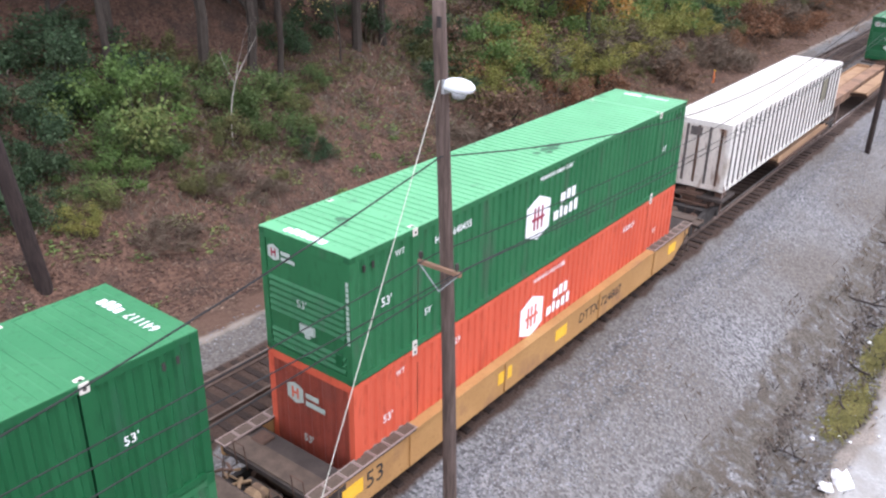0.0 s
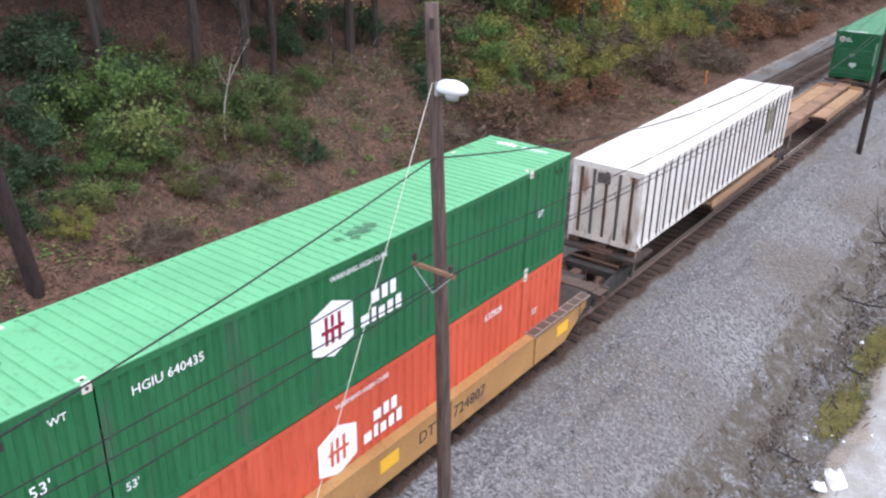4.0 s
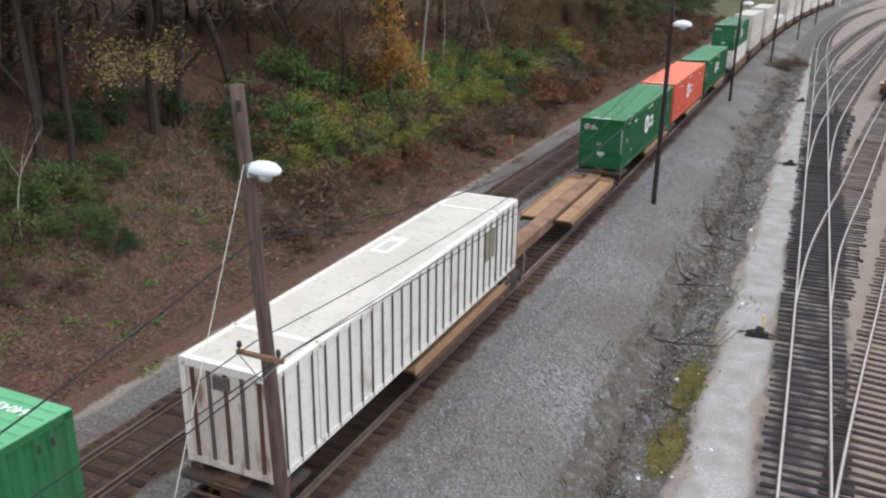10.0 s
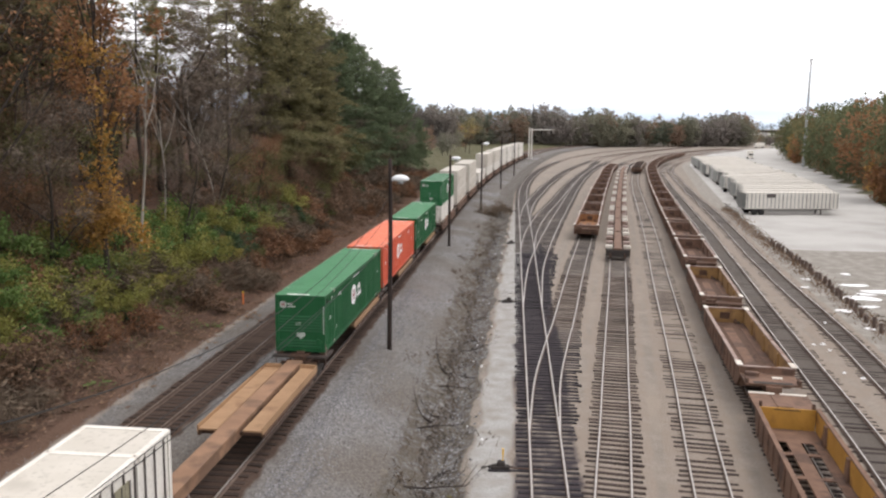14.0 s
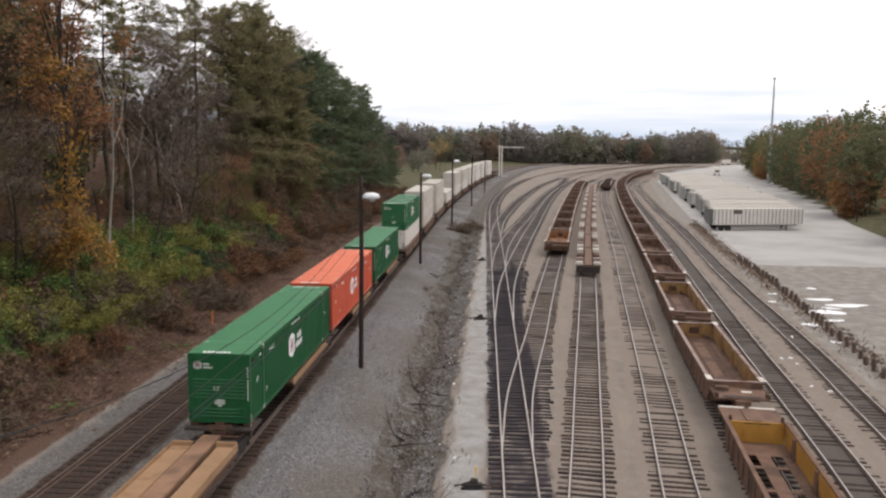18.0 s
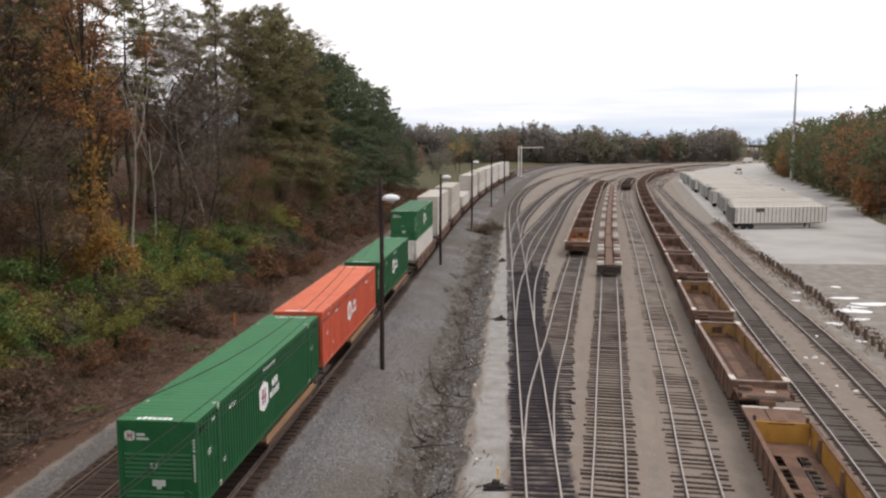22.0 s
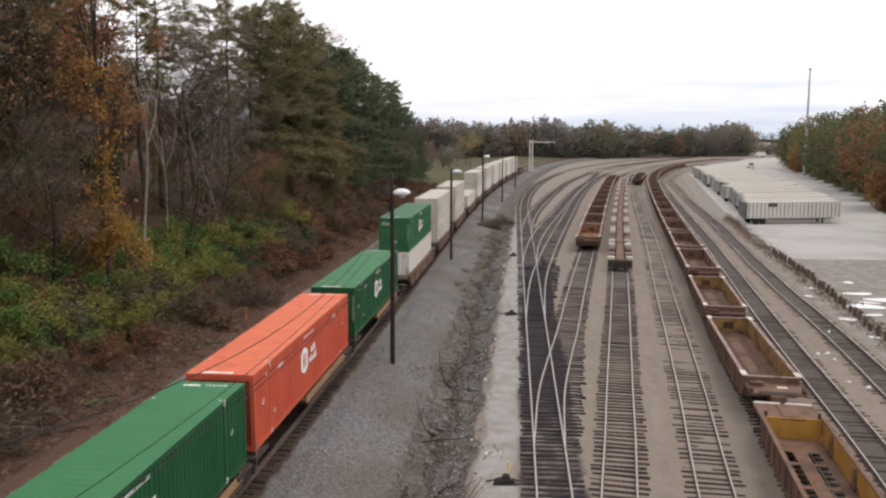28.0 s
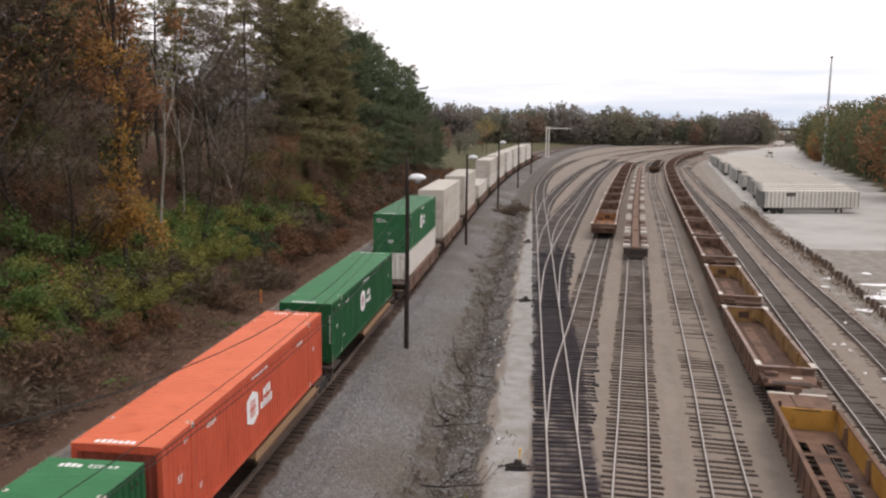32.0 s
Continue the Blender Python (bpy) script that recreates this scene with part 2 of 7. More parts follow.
M = dict(
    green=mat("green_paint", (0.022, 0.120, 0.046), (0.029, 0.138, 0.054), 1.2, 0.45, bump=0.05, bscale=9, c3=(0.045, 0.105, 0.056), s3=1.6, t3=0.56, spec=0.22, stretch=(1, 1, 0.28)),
    # Lighter roof green, sky sheen put into the colour; c3 adds dark blotches.
    green_roof=mat("pale_sheen_green_roof", (0.107, 0.336, 0.160), (0.127, 0.382, 0.185), 0.8, 0.5, bump=0.05, bscale=9, c3=(0.046, 0.137, 0.075), s3=1.1, t3=0.665, spec=0.5),
    # Lighter than the deep green walls: overhead light is put into the colour.
    green_mid_roof=mat("top_lit_green_roof", (0.035, 0.162, 0.066), (0.044, 0.183, 0.076), 0.8, 0.5, bump=0.05, bscale=9, c3=(0.030, 0.131, 0.054), s3=1.2, t3=0.62, spec=0.22),
    stain=mat("dark_green_stain", (0.045, 0.135, 0.070), (0.060, 0.165, 0.085), 6.0, 0.6),
    plate=mat("pale_plate", (0.34, 0.40, 0.35), (0.42, 0.47, 0.42), 6.0, 0.6),
    dull_yellow=mat("dull_brownish_yellow_paint", (0.232, 0.137, 0.056), (0.299, 0.178, 0.072), 1.2, 0.85, bump=0.12, bscale=12, c3=(0.149, 0.082, 0.042), s3=0.9, t3=0.50),
    twig_dark=mat("dark_bare_twigs", (0.115, 0.090, 0.070), (0.175, 0.138, 0.107), 1.5, 0.95, bump=0, island=0.3),
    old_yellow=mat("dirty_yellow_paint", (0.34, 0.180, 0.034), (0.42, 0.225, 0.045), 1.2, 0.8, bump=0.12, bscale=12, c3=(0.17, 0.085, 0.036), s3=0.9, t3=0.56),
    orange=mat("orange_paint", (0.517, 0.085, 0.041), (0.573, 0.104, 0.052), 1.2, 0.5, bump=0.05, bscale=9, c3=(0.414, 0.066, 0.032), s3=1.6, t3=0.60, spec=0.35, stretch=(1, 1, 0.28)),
    # Lighter copy of the wall orange, with light from above painted in.
    orange_roof=mat("top_lit_orange_roof", (0.600, 0.132, 0.059), (0.670, 0.162, 0.072), 0.8, 0.55, bump=0.05, bscale=9, c3=(0.500, 0.103, 0.045), s3=1.1, t3=0.60, spec=0.4),
    # Darkened orange for front ends: their shade is put into the colour.
    orange_end=mat("shaded_orange_end_paint", (0.20, 0.040, 0.025), (0.245, 0.052, 0.030), 1.0, 0.6, bump=0.05, bscale=9, c3=(0.18, 0.045, 0.03), s3=1.2, t3=0.6),
    white=mat("white_paint", (0.639, 0.611, 0.558), (0.693, 0.664, 0.605), 0.8, 0.55, bump=0.05, bscale=9, c3=(0.396, 0.345, 0.277), s3=0.7, t3=0.60),
    white_roof=mat("dirty_white_roof", (0.428, 0.400, 0.348), (0.490, 0.460, 0.407), 0.6, 0.6, bump=0.08, bscale=6, c3=(0.388, 0.360, 0.314), s3=0.4, t3=0.62, vary=0.10),
    rib=mat("dark_rib", (0.075, 0.070, 0.066), (0.12, 0.10, 0.09), 2.0, 0.7),
    cream=mat("cream_paint", (0.56, 0.52, 0.45), (0.60, 0.56, 0.50), 0.8, 0.6, c3=(0.40, 0.34, 0.28), s3=0.5),
    rust=mat("rust", (0.074, 0.043, 0.030), (0.106, 0.062, 0.043), 2.5, 0.9, bump=0.3, bscale=30, c3=(0.048, 0.027, 0.021), s3=1.5),
    rusty_brown=mat("rusted_brown_paint", (0.129, 0.076, 0.052), (0.175, 0.103, 0.071), 1.5, 0.85, bump=0.2, bscale=20, c3=(0.086, 0.053, 0.040), s3=1.0, t3=0.52),
    rust_orange=mat("orange_rust", (0.235, 0.112, 0.052), (0.30, 0.150, 0.070), 1.5, 0.9, bump=0.2, bscale=20, c3=(0.14, 0.07, 0.042), s3=1.0, t3=0.55),
    leaf_lime=mat("yellow_green_leaves", (0.192, 0.202, 0.051), (0.267, 0.252, 0.069), 0.8, 0.7, bump=0, c3=(0.310, 0.252, 0.077), s3=0.35, t3=0.56, island=0.35, leaf=True),
    vent_olive=mat("olive_grey_louvre", (0.20, 0.185, 0.125), (0.26, 0.24, 0.165), 3.0, 0.8),
    white_dirty=mat("stained_white_paint", (0.52, 0.47, 0.41), (0.62, 0.57, 0.50), 1.4, 0.7, bump=0.05, bscale=9, c3=(0.24, 0.16, 0.115), s3=1.6, t3=0.53, stretch=(1.6, 1, 0.45)),
    rust_pale=mat("pale_rust", (0.24, 0.175, 0.150), (0.31, 0.24, 0.21), 1.5, 0.8, bump=0.1, c3=(0.15, 0.085, 0.06), s3=1.2, t3=0.55),
    tan=mat("tan_deck_paint", (0.281, 0.171, 0.093), (0.334, 0.206, 0.115), 1.2, 0.75, bump=0.15, bscale=15, c3=(0.215, 0.122, 0.066), s3=0.9, t3=0.55),
    tan_worn=mat("worn_brown_deck_paint", (0.213, 0.123, 0.076), (0.280, 0.165, 0.102), 1.0, 0.8, bump=0.15, bscale=15, c3=(0.157, 0.094, 0.061), s3=0.8, t3=0.50),
    dusty=mat("dusty_tan_metal", (0.203, 0.134, 0.076), (0.270, 0.182, 0.103), 3.0, 0.9, bump=0.2, bscale=20, c3=(0.121, 0.078, 0.050), s3=2.0, t3=0.5),
    yellow=mat("faded_yellow_paint", (0.344, 0.187, 0.066), (0.396, 0.220, 0.080), 1.2, 0.7, bump=0.12, bscale=12, c3=(0.258, 0.137, 0.064), s3=0.8, t3=0.58),
    bright_yellow=mat("bright_yellow_paint", (0.72, 0.40, 0.02), (0.78, 0.46, 0.04), 2.0, 0.6),
    deck=mat("grimy_steel_deck", (0.036, 0.028, 0.024), (0.059, 0.046, 0.039), 1.5, 0.85, bump=0.2, bscale=30, c3=(0.093, 0.064, 0.045), s3=1.2),
    grating=mat("galvanised_grating", (0.074, 0.053, 0.040), (0.113, 0.082, 0.061), 4.0, 0.8, 0.1),
    dark=mat("dark_grime", (0.030, 0.026, 0.024), (0.05, 0.043, 0.038), 3.0, 0.9),
    steel=mat("polished_rail_steel", (0.36, 0.335, 0.31), (0.46, 0.43, 0.40), 3.0, 0.40, 0.75, bump=0.03),
    rail_side=mat("rusted_rail_side", (0.10, 0.070, 0.055), (0.14, 0.10, 0.08), 3.0, 0.85),
    tie=mat("weathered_tie_wood", (0.028, 0.018, 0.014), (0.049, 0.033, 0.025), 4.0, 0.92, bump=0.4, bscale=25, vary=0.35, stretch=(1, 5, 5)),
    tie_grey=mat("grey_tie_wood", (0.022, 0.014, 0.011), (0.045, 0.030, 0.025), 4.0, 0.92, bump=0.4, bscale=25, vary=0.40, stretch=(1, 5, 5)),
    # Lighter tie tone for the joined far stretches of the yard tracks.
    tie_far=mat("pale_tie_wood", (0.078, 0.068, 0.062), (0.118, 0.104, 0.094), 4.0, 0.92, bump=0, island=0.3),
    steel_dull=mat("dull_rusted_rail_head", (0.120, 0.088, 0.070), (0.165, 0.125, 0.102), 3.0, 0.6, 0.2, bump=0.03),
    tie_dark=mat("creosoted_tie_wood", (0.011, 0.009, 0.011), (0.022, 0.018, 0.022), 4.0, 0.85, bump=0.4, bscale=25, vary=0.3, stretch=(1, 5, 5)),
    pole=mat("weathered_pole_wood", (0.062, 0.043, 0.035), (0.122, 0.087, 0.072), 6.0, 0.9, bump=0.5, bscale=18, c3=(0.171, 0.129, 0.110), s3=2.0, t3=0.60, stretch=(3, 3, 0.25)),
    pole_dark=mat("creosoted_pole_wood", (0.022, 0.015, 0.014), (0.043, 0.031, 0.026), 5.0, 0.95, bump=0.4, bscale=18, stretch=(3, 3, 0.3)),
    lamp=mat("lamp_housing", (0.72, 0.74, 0.76), (0.78, 0.80, 0.81), 3.0, 0.45),
    wire=mat("black_cable", (0.012, 0.012, 0.012), (0.02, 0.02, 0.02), 3.0, 0.7),
    guy=mat("pale_guy_cable", (0.55, 0.54, 0.46), (0.62, 0.60, 0.52), 3.0, 0.6),
    logo_white=mat("white_decal", (0.78, 0.78, 0.77), (0.82, 0.82, 0.81), 4.0, 0.6, bump=0),
    logo_red=mat("dark_red_decal", (0.22, 0.008, 0.03), (0.26, 0.012, 0.035), 4.0, 0.6, bump=0),
    bark=mat("grey_brown_bark", (0.035, 0.027, 0.021), (0.062, 0.050, 0.040), 3.0, 0.95, bump=0.6, bscale=14, stretch=(3, 3, 0.5)),
    bark_pale=mat("pale_bark", (0.290, 0.263, 0.228), (0.406, 0.369, 0.324), 3.0, 0.9, bump=0.4, bscale=14, stretch=(2, 2, 0.6)),
    leaf_green=mat("green_leaves", (0.101, 0.169, 0.046), (0.149, 0.213, 0.060), 0.8, 0.7, bump=0, c3=(0.199, 0.224, 0.075), s3=0.35, t3=0.55, island=0.4, leaf=True),
    moss=mat("yellow_green_moss", (0.086, 0.081, 0.022), (0.131, 0.115, 0.033), 2.0, 0.9, bump=0, island=0.35),
    leaf_mid=mat("mid_green_leaves", (0.084, 0.132, 0.044), (0.126, 0.169, 0.056), 0.8, 0.7, bump=0, c3=(0.176, 0.185, 0.062), s3=0.5, t3=0.56, island=0.35, leaf=True),
    leaf_dark=mat("dark_green_leaves", (0.047, 0.083, 0.038), (0.067, 0.104, 0.049), 0.8, 0.7, bump=0, island=0.35, leaf=True),
    leaf_yellow=mat("yellow_leaves", (0.365, 0.293, 0.112), (0.459, 0.364, 0.144), 0.8, 0.7, bump=0, island=0.35, leaf=True),
    leaf_orange=mat("orange_leaves", (0.25, 0.125, 0.060), (0.31, 0.160, 0.074), 0.8, 0.7, bump=0, c3=(0.18, 0.09, 0.04), s3=0.5, t3=0.52, island=0.35, leaf=True),
    leaf_gold=mat("golden_leaves", (0.34, 0.185, 0.045), (0.44, 0.260, 0.070), 0.8, 0.7, bump=0, c3=(0.24, 0.11, 0.03), s3=0.8, t3=0.55, island=0.35, leaf=True),
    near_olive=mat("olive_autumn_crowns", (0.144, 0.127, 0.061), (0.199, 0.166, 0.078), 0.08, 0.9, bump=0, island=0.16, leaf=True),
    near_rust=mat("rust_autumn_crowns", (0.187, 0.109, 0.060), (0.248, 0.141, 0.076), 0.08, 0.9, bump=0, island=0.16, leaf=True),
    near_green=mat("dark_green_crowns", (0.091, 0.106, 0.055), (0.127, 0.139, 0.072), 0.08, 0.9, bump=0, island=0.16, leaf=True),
    dry_grass=mat("dry_grass", (0.165, 0.145, 0.105), (0.225, 0.195, 0.145), 0.6, 0.9, bump=0, island=0.3),
    # For rubble, and for clods that paint the shadow of the ditch lip.
    soil=mat("dark_soil_and_ditch_shade", (0.060, 0.048, 0.040), (0.100, 0.082, 0.068), 2.0, 0.95, island=0.4),
    # Far crowns: the pale haze of distance is mixed into these base colours.
    far_brown=mat("hazed_brown_woods", (0.192, 0.169, 0.151), (0.243, 0.217, 0.192), 0.05, 0.9, bump=0, c3=(0.131, 0.119, 0.107), s3=0.03, island=0.10, leaf=True),
    far_olive=mat("hazed_olive_woods", (0.178, 0.179, 0.132), (0.230, 0.221, 0.161), 0.05, 0.9, bump=0, c3=(0.124, 0.122, 0.097), s3=0.03, island=0.10, leaf=True),
    far_rust=mat("hazed_rust_woods", (0.222, 0.156, 0.113), (0.275, 0.186, 0.132), 0.05, 0.9, bump=0, island=0.10, leaf=True),
    far_green=mat("hazed_dark_green_woods", (0.109, 0.127, 0.092), (0.140, 0.158, 0.113), 0.05, 0.9, bump=0, island=0.10, leaf=True),
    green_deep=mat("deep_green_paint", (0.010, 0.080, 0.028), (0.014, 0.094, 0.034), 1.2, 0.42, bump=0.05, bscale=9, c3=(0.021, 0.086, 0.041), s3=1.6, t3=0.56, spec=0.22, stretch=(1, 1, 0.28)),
    leaf_rust=mat("rust_brown_leaves", (0.174, 0.091, 0.050), (0.232, 0.124, 0.068), 0.8, 0.75, bump=0, island=0.4, leaf=True),
    leaf_brown=mat("dark_brown_twigs_and_leaves", (0.137, 0.088, 0.056), (0.201, 0.128, 0.084), 0.8, 0.85, bump=0, island=0.4, leaf=True),
    leaf_olive=mat("olive_leaves", (0.109, 0.116, 0.044), (0.158, 0.148, 0.058), 0.8, 0.7, bump=0, island=0.35, leaf=True),
    needle=mat("pine_needles", (0.101, 0.136, 0.071), (0.140, 0.172, 0.094), 0.5, 0.7, bump=0, island=0.35, leaf=True),
    needle_olive=mat("olive_pine_needles", (0.164, 0.152, 0.074), (0.226, 0.199, 0.096), 0.5, 0.7, bump=0, island=0.35, leaf=True),
    twig=mat("bare_twigs", (0.105, 0.078, 0.054), (0.152, 0.115, 0.083), 1.5, 0.95, bump=0, island=0.3),
    dark_twig=mat("dark_wet_twigs", (0.035, 0.028, 0.025), (0.060, 0.048, 0.042), 2.0, 0.95, bump=0.2),
    litter=mat("fallen_leaves", (0.085, 0.051, 0.036), (0.138, 0.085, 0.059), 0.7, 0.9, bump=0, c3=(0.250, 0.183, 0.132), s3=3.0, t3=0.57, island=0.45),
    stone=mat("crushed_stone", (0.138, 0.136, 0.140), (0.228, 0.226, 0.231), 5.0, 0.9, bump=0, island=0.45),
    trash=mat("white_plastic", (0.75, 0.76, 0.76), (0.82, 0.82, 0.82), 4.0, 0.5),
    marker=mat("orange_marker", (0.75, 0.20, 0.05), (0.8, 0.24, 0.07), 3.0, 0.6),
    concrete=mat("concrete", (0.36, 0.355, 0.34), (0.43, 0.42, 0.40), 0.5, 0.9, bump=0.1, bscale=8),
    grey_steel=mat("grey_steel", (0.30, 0.31, 0.31), (0.38, 0.385, 0.385), 2.0, 0.6, 0.3),
    mesh_grey=mat("dark_trailer_front", (0.17, 0.18, 0.17), (0.25, 0.25, 0.24), 1.0, 0.7, vary=0.5),
    glass=mat("dark_window_glass", (0.02, 0.025, 0.025), (0.03, 0.033, 0.033), 2.0, 0.15, bump=0, spec=0.6),
    tyre=mat("black_rubber", (0.018, 0.018, 0.018), (0.03, 0.03, 0.03), 3.0, 0.85),
)


# ---- mesh helpers ----
class Mesh:
    """Collects faces; each face carries a material slot."""

    def __init__(self):
        self.v, self.f, self.m = [], [], []

    def add(self, verts, faces, slot=0):
        o = len(self.v)
        self.v.extend(verts)
        self.f.extend(tuple(o + i for i in q) for q in faces)
        self.m.extend([slot] * len(faces))
        return self

    def box(self, x0, x1, y0, y1, z0, z1, slot=0, taper=0.0):
        t = taper
        v = [(x0, y0, z0), (x1, y0, z0), (x1, y1, z0), (x0, y1, z0), (x0 + t, y0 + t, z1), (x1 - t, y0 + t, z1), (x1 - t, y1 - t, z1), (x0 + t, y1 - t, z1)]
        return self.add(v, [(3, 2, 1, 0), (4, 5, 6, 7), (0, 1, 5, 4), (1, 2, 6, 5), (2, 3, 7, 6), (3, 0, 4, 7)], slot)

    def bevel_box(self, x0, x1, y0, y1, z0, z1, b=0.02, slot=0):
        """A box with its upright and top edges chamfered."""
        ring = lambda i, z: [(x0 + b + i, y0 + i, z), (x1 - b - i, y0 + i, z), (x1 - i, y0 + b + i, z), (x1 - i, y1 - b - i, z), (x1 - b - i, y1 - i, z), (x0 + b + i, y1 - i, z), (x0 + i, y1 - b - i, z), (x0 + i, y0 + b + i, z)]
        v = ring(0, z0) + ring(0, z1 - b) + ring(b, z1)
        f = [tuple(range(7, -1, -1)), tuple(range(16, 24))]
        for k in (0, 8):
            f += [(k + i, k + (i + 1) % 8, k + 8 + (i + 1) % 8, k + 8 + i) for i in range(8)]
        return self.add(v, f, slot)

    def tube(self, a, b, r0, r1=None, n=8, slot=0, caps=True):
        a, b = Vector(a), Vector(b)
        r1 = r0 if r1 is None else r1
        d = (b - a).normalized()
        s = d.orthogonal().normalized()
        u = d.cross(s)
        v = []
        for p, r in ((a, r0), (b, r1)):
            v += [tuple(p + s * (r * math.cos(2 * math.pi * i / n)) + u * (r * math.sin(2 * math.pi * i / n))) for i in range(n)]
        f = [(i, (i + 1) % n, n + (i + 1) % n, n + i) for i in range(n)]
        if caps:
            f += [tuple(range(n - 1, -1, -1)), tuple(range(n, 2 * n))]
        return self.add(v, f, slot)

    def path(self, pts, radii, n=6, slot=0):
        """One skin drawn over rings along a line of points."""
        ps = [Vector(p) for p in pts]
        o, side = len(self.v), None
        for i, (p, r) in enumerate(zip(ps, radii)):
            d = ps[min(i + 1, len(ps) - 1)] - ps[max(i - 1, 0)]
            d = d.normalized() if d.length > 1e-9 else Vector((0, 0, 1))
            side = d.orthogonal() if side is None else side - d * side.dot(d)
            side = side.normalized() if side.length > 1e-6 else d.orthogonal().normalized()
            u = d.cross(side)
            self.v += [tuple(p + side * (r * math.cos(2 * math.pi * k / n)) + u * (r * math.sin(2 * math.pi * k / n))) for k in range(n)]
        for i in range(len(ps) - 1):
            a, b = o + i * n, o + (i + 1) * n
            self.f += [(a + k, a + (k + 1) % n, b + (k + 1) % n, b + k) for k in range(n)]
            self.m += [slot] * n
        e = o + (len(ps) - 1) * n
        self.f.append(tuple(e + k for k in range(n)))
        self.m.append(slot)
        return self

    def prism(self, outline, axis, lo, hi, slot=0):
        """An outline in the plane across an axis, drawn out from lo to hi."""
        put = {"x": lambda p, c: (c, p[0], p[1]), "y": lambda p, c: (p[0], c, p[1]), "z": lambda p, c: (p[0], p[1], c)}[axis]
        n = len(outline)
        v = [put(p, lo) for p in outline] + [put(p, hi) for p in outline]
        f = [tuple(range(n - 1, -1, -1)), tuple(range(n, 2 * n))] + [(i, (i + 1) % n, n + (i + 1) % n, n + i) for i in range(n)]
        return self.add(v, f, slot)

    def data(self, name, mats, smooth=False):
        me = bpy.data.meshes.new(name)
        me.from_pydata(self.v, [], self.f)
        for m in mats if isinstance(mats, (list, tuple)) else [mats]:
            me.materials.append(m)
        if any(self.m):
            me.polygons.foreach_set("material_index", self.m)
        if smooth:
            me.polygons.foreach_set("use_smooth", [True] * len(self.f))
        bm = bmesh.new()
        bm.from_mesh(me)
        bmesh.ops.recalc_face_normals(bm, faces=bm.faces)
        bm.to_mesh(me)
        bm.free()
        return me


def part(name, mesh, material, parent=None, label="", smooth=False):
    """One mesh object under a thing or a part."""
    me = mesh.data(name, material, smooth) if isinstance(mesh, Mesh) else mesh
    ob = new(name, me)
    if parent is not None:
        ob.parent = parent
    return tagged(ob, label)


def thing(name, label, category, group="", kind="", at=None):
    ob = new(name)
    ob.empty_display_size = 0.3
    if at is not None:
        ob.matrix_basis = at
    return tagged(ob, label, category, group, kind)


def text_mesh(name, body, size, material):
    """Flat lettering as a mesh in the x-y plane, centred, slightly raised."""
    cu = bpy.data.curves.new(name, "FONT")
    cu.body, cu.size, cu.align_x, cu.align_y, cu.extrude, cu.resolution_u = body, size, "CENTER", "CENTER", 0.003, 2
    tmp = bpy.data.objects.new(name, cu)
    me = bpy.data.meshes.new_from_object(tmp)
    bpy.data.objects.remove(tmp)
    me.materials.append(material)
    return me


# ---- the plan: rail-top level of the main line is z = 0, the line runs along y ----
MAIN_X, SECOND_X = -11.42, -16.15


def bend(y):
    """How far the main line has swung to the right at y."""
    return np.where(y < 120, 0.0, np.where(y < 400, 2.15e-4 * (y - 120) ** 2, 16.86 + 0.1204 * (y - 400) + 7.0e-4 * (y - 400) ** 2))


def yard_z(y):
    return np.clip(-2.5 + (y - 35) * 0.025, -2.6, -1.2)


def smooth01(v):
    v = np.clip(v, 0, 1)
    return v * v * (3 - 2 * v)


def lot_edge(y):
    return np.interp(y, [-50, 40, 62, 85, 115, 142, 201, 320, 480, 900], [24.0, 24.6, 25.6, 26.9, 29.9, 33.0, 41.6, 59, 100, 330])


def lot_far(y):
    return np.interp(y, [-50, 60, 100, 155, 215, 325, 380, 970, 1500], [50, 50, 53, 63, 78, 102, 111, 286, 420])


def ditch_edge(y):
    """The washed-out lip above the ditch."""
    return -4.45 + 0.22 * np.sin(y * 0.45) + 0.14 * np.sin(y * 1.3 + 1)


def ground_z(x, y):
    x, y = np.asarray(x, float), np.asarray(y, float)
    u = x - bend(y)
    yz = yard_z(y)
    bed = -0.30
    lip = ditch_edge(y)
    slope = bed + (yz + 0.22 - bed) * (0.5 * smooth01((u + 9.0) / (lip + 9.0)) + 0.5 * np.clip((u + 9.0) / (lip + 9.0), 0, 1))
    drop = 0.52 * smooth01((u - lip) / 0.4)
    z = np.where(u < -9.0, bed, np.where(u < lip, slope, np.where(u < -3.6, yz + 0.22 - drop, yz - 0.30 + 0.30 * smooth01((u + 3.6) / 1.3))))
    d = -19.2 - u
    hill = np.where(d < 3.2, 0.30 * smooth01(d / 3.2), 0.30 + np.minimum(0.50 * (d - 3.2), 7.5))
    hill = np.where(d > 18.2, np.maximum(hill, 7.8 + 4.0 * smooth01((d - 18) / 80)), hill)
    fade = 1 - 0.8 * smooth01((y - 150) / 110)
    z = np.where(d > 0, bed + hill * fade, z)
    e = x - lot_far(y)
    z = np.where((e > 0) & (u > 0), z + np.minimum(e * 0.16, 6) * smooth01(e / 4), z)
    wob = 0.10 * np.sin(x * 0.9 + 1.3 * np.sin(y * 0.31)) * np.sin(y * 0.53 + x * 0.2) + 0.05 * np.sin(x * 2.3 + y * 1.1) * np.sin(y * 1.9 - x * 0.7)
    rough = np.where(d > 2, 1.8, np.where((u > -8) & (u < -2.4), 0.9, 0.12))
    return z + wob * rough


def at_ground(x, y):
    return float(ground_z(x, y))


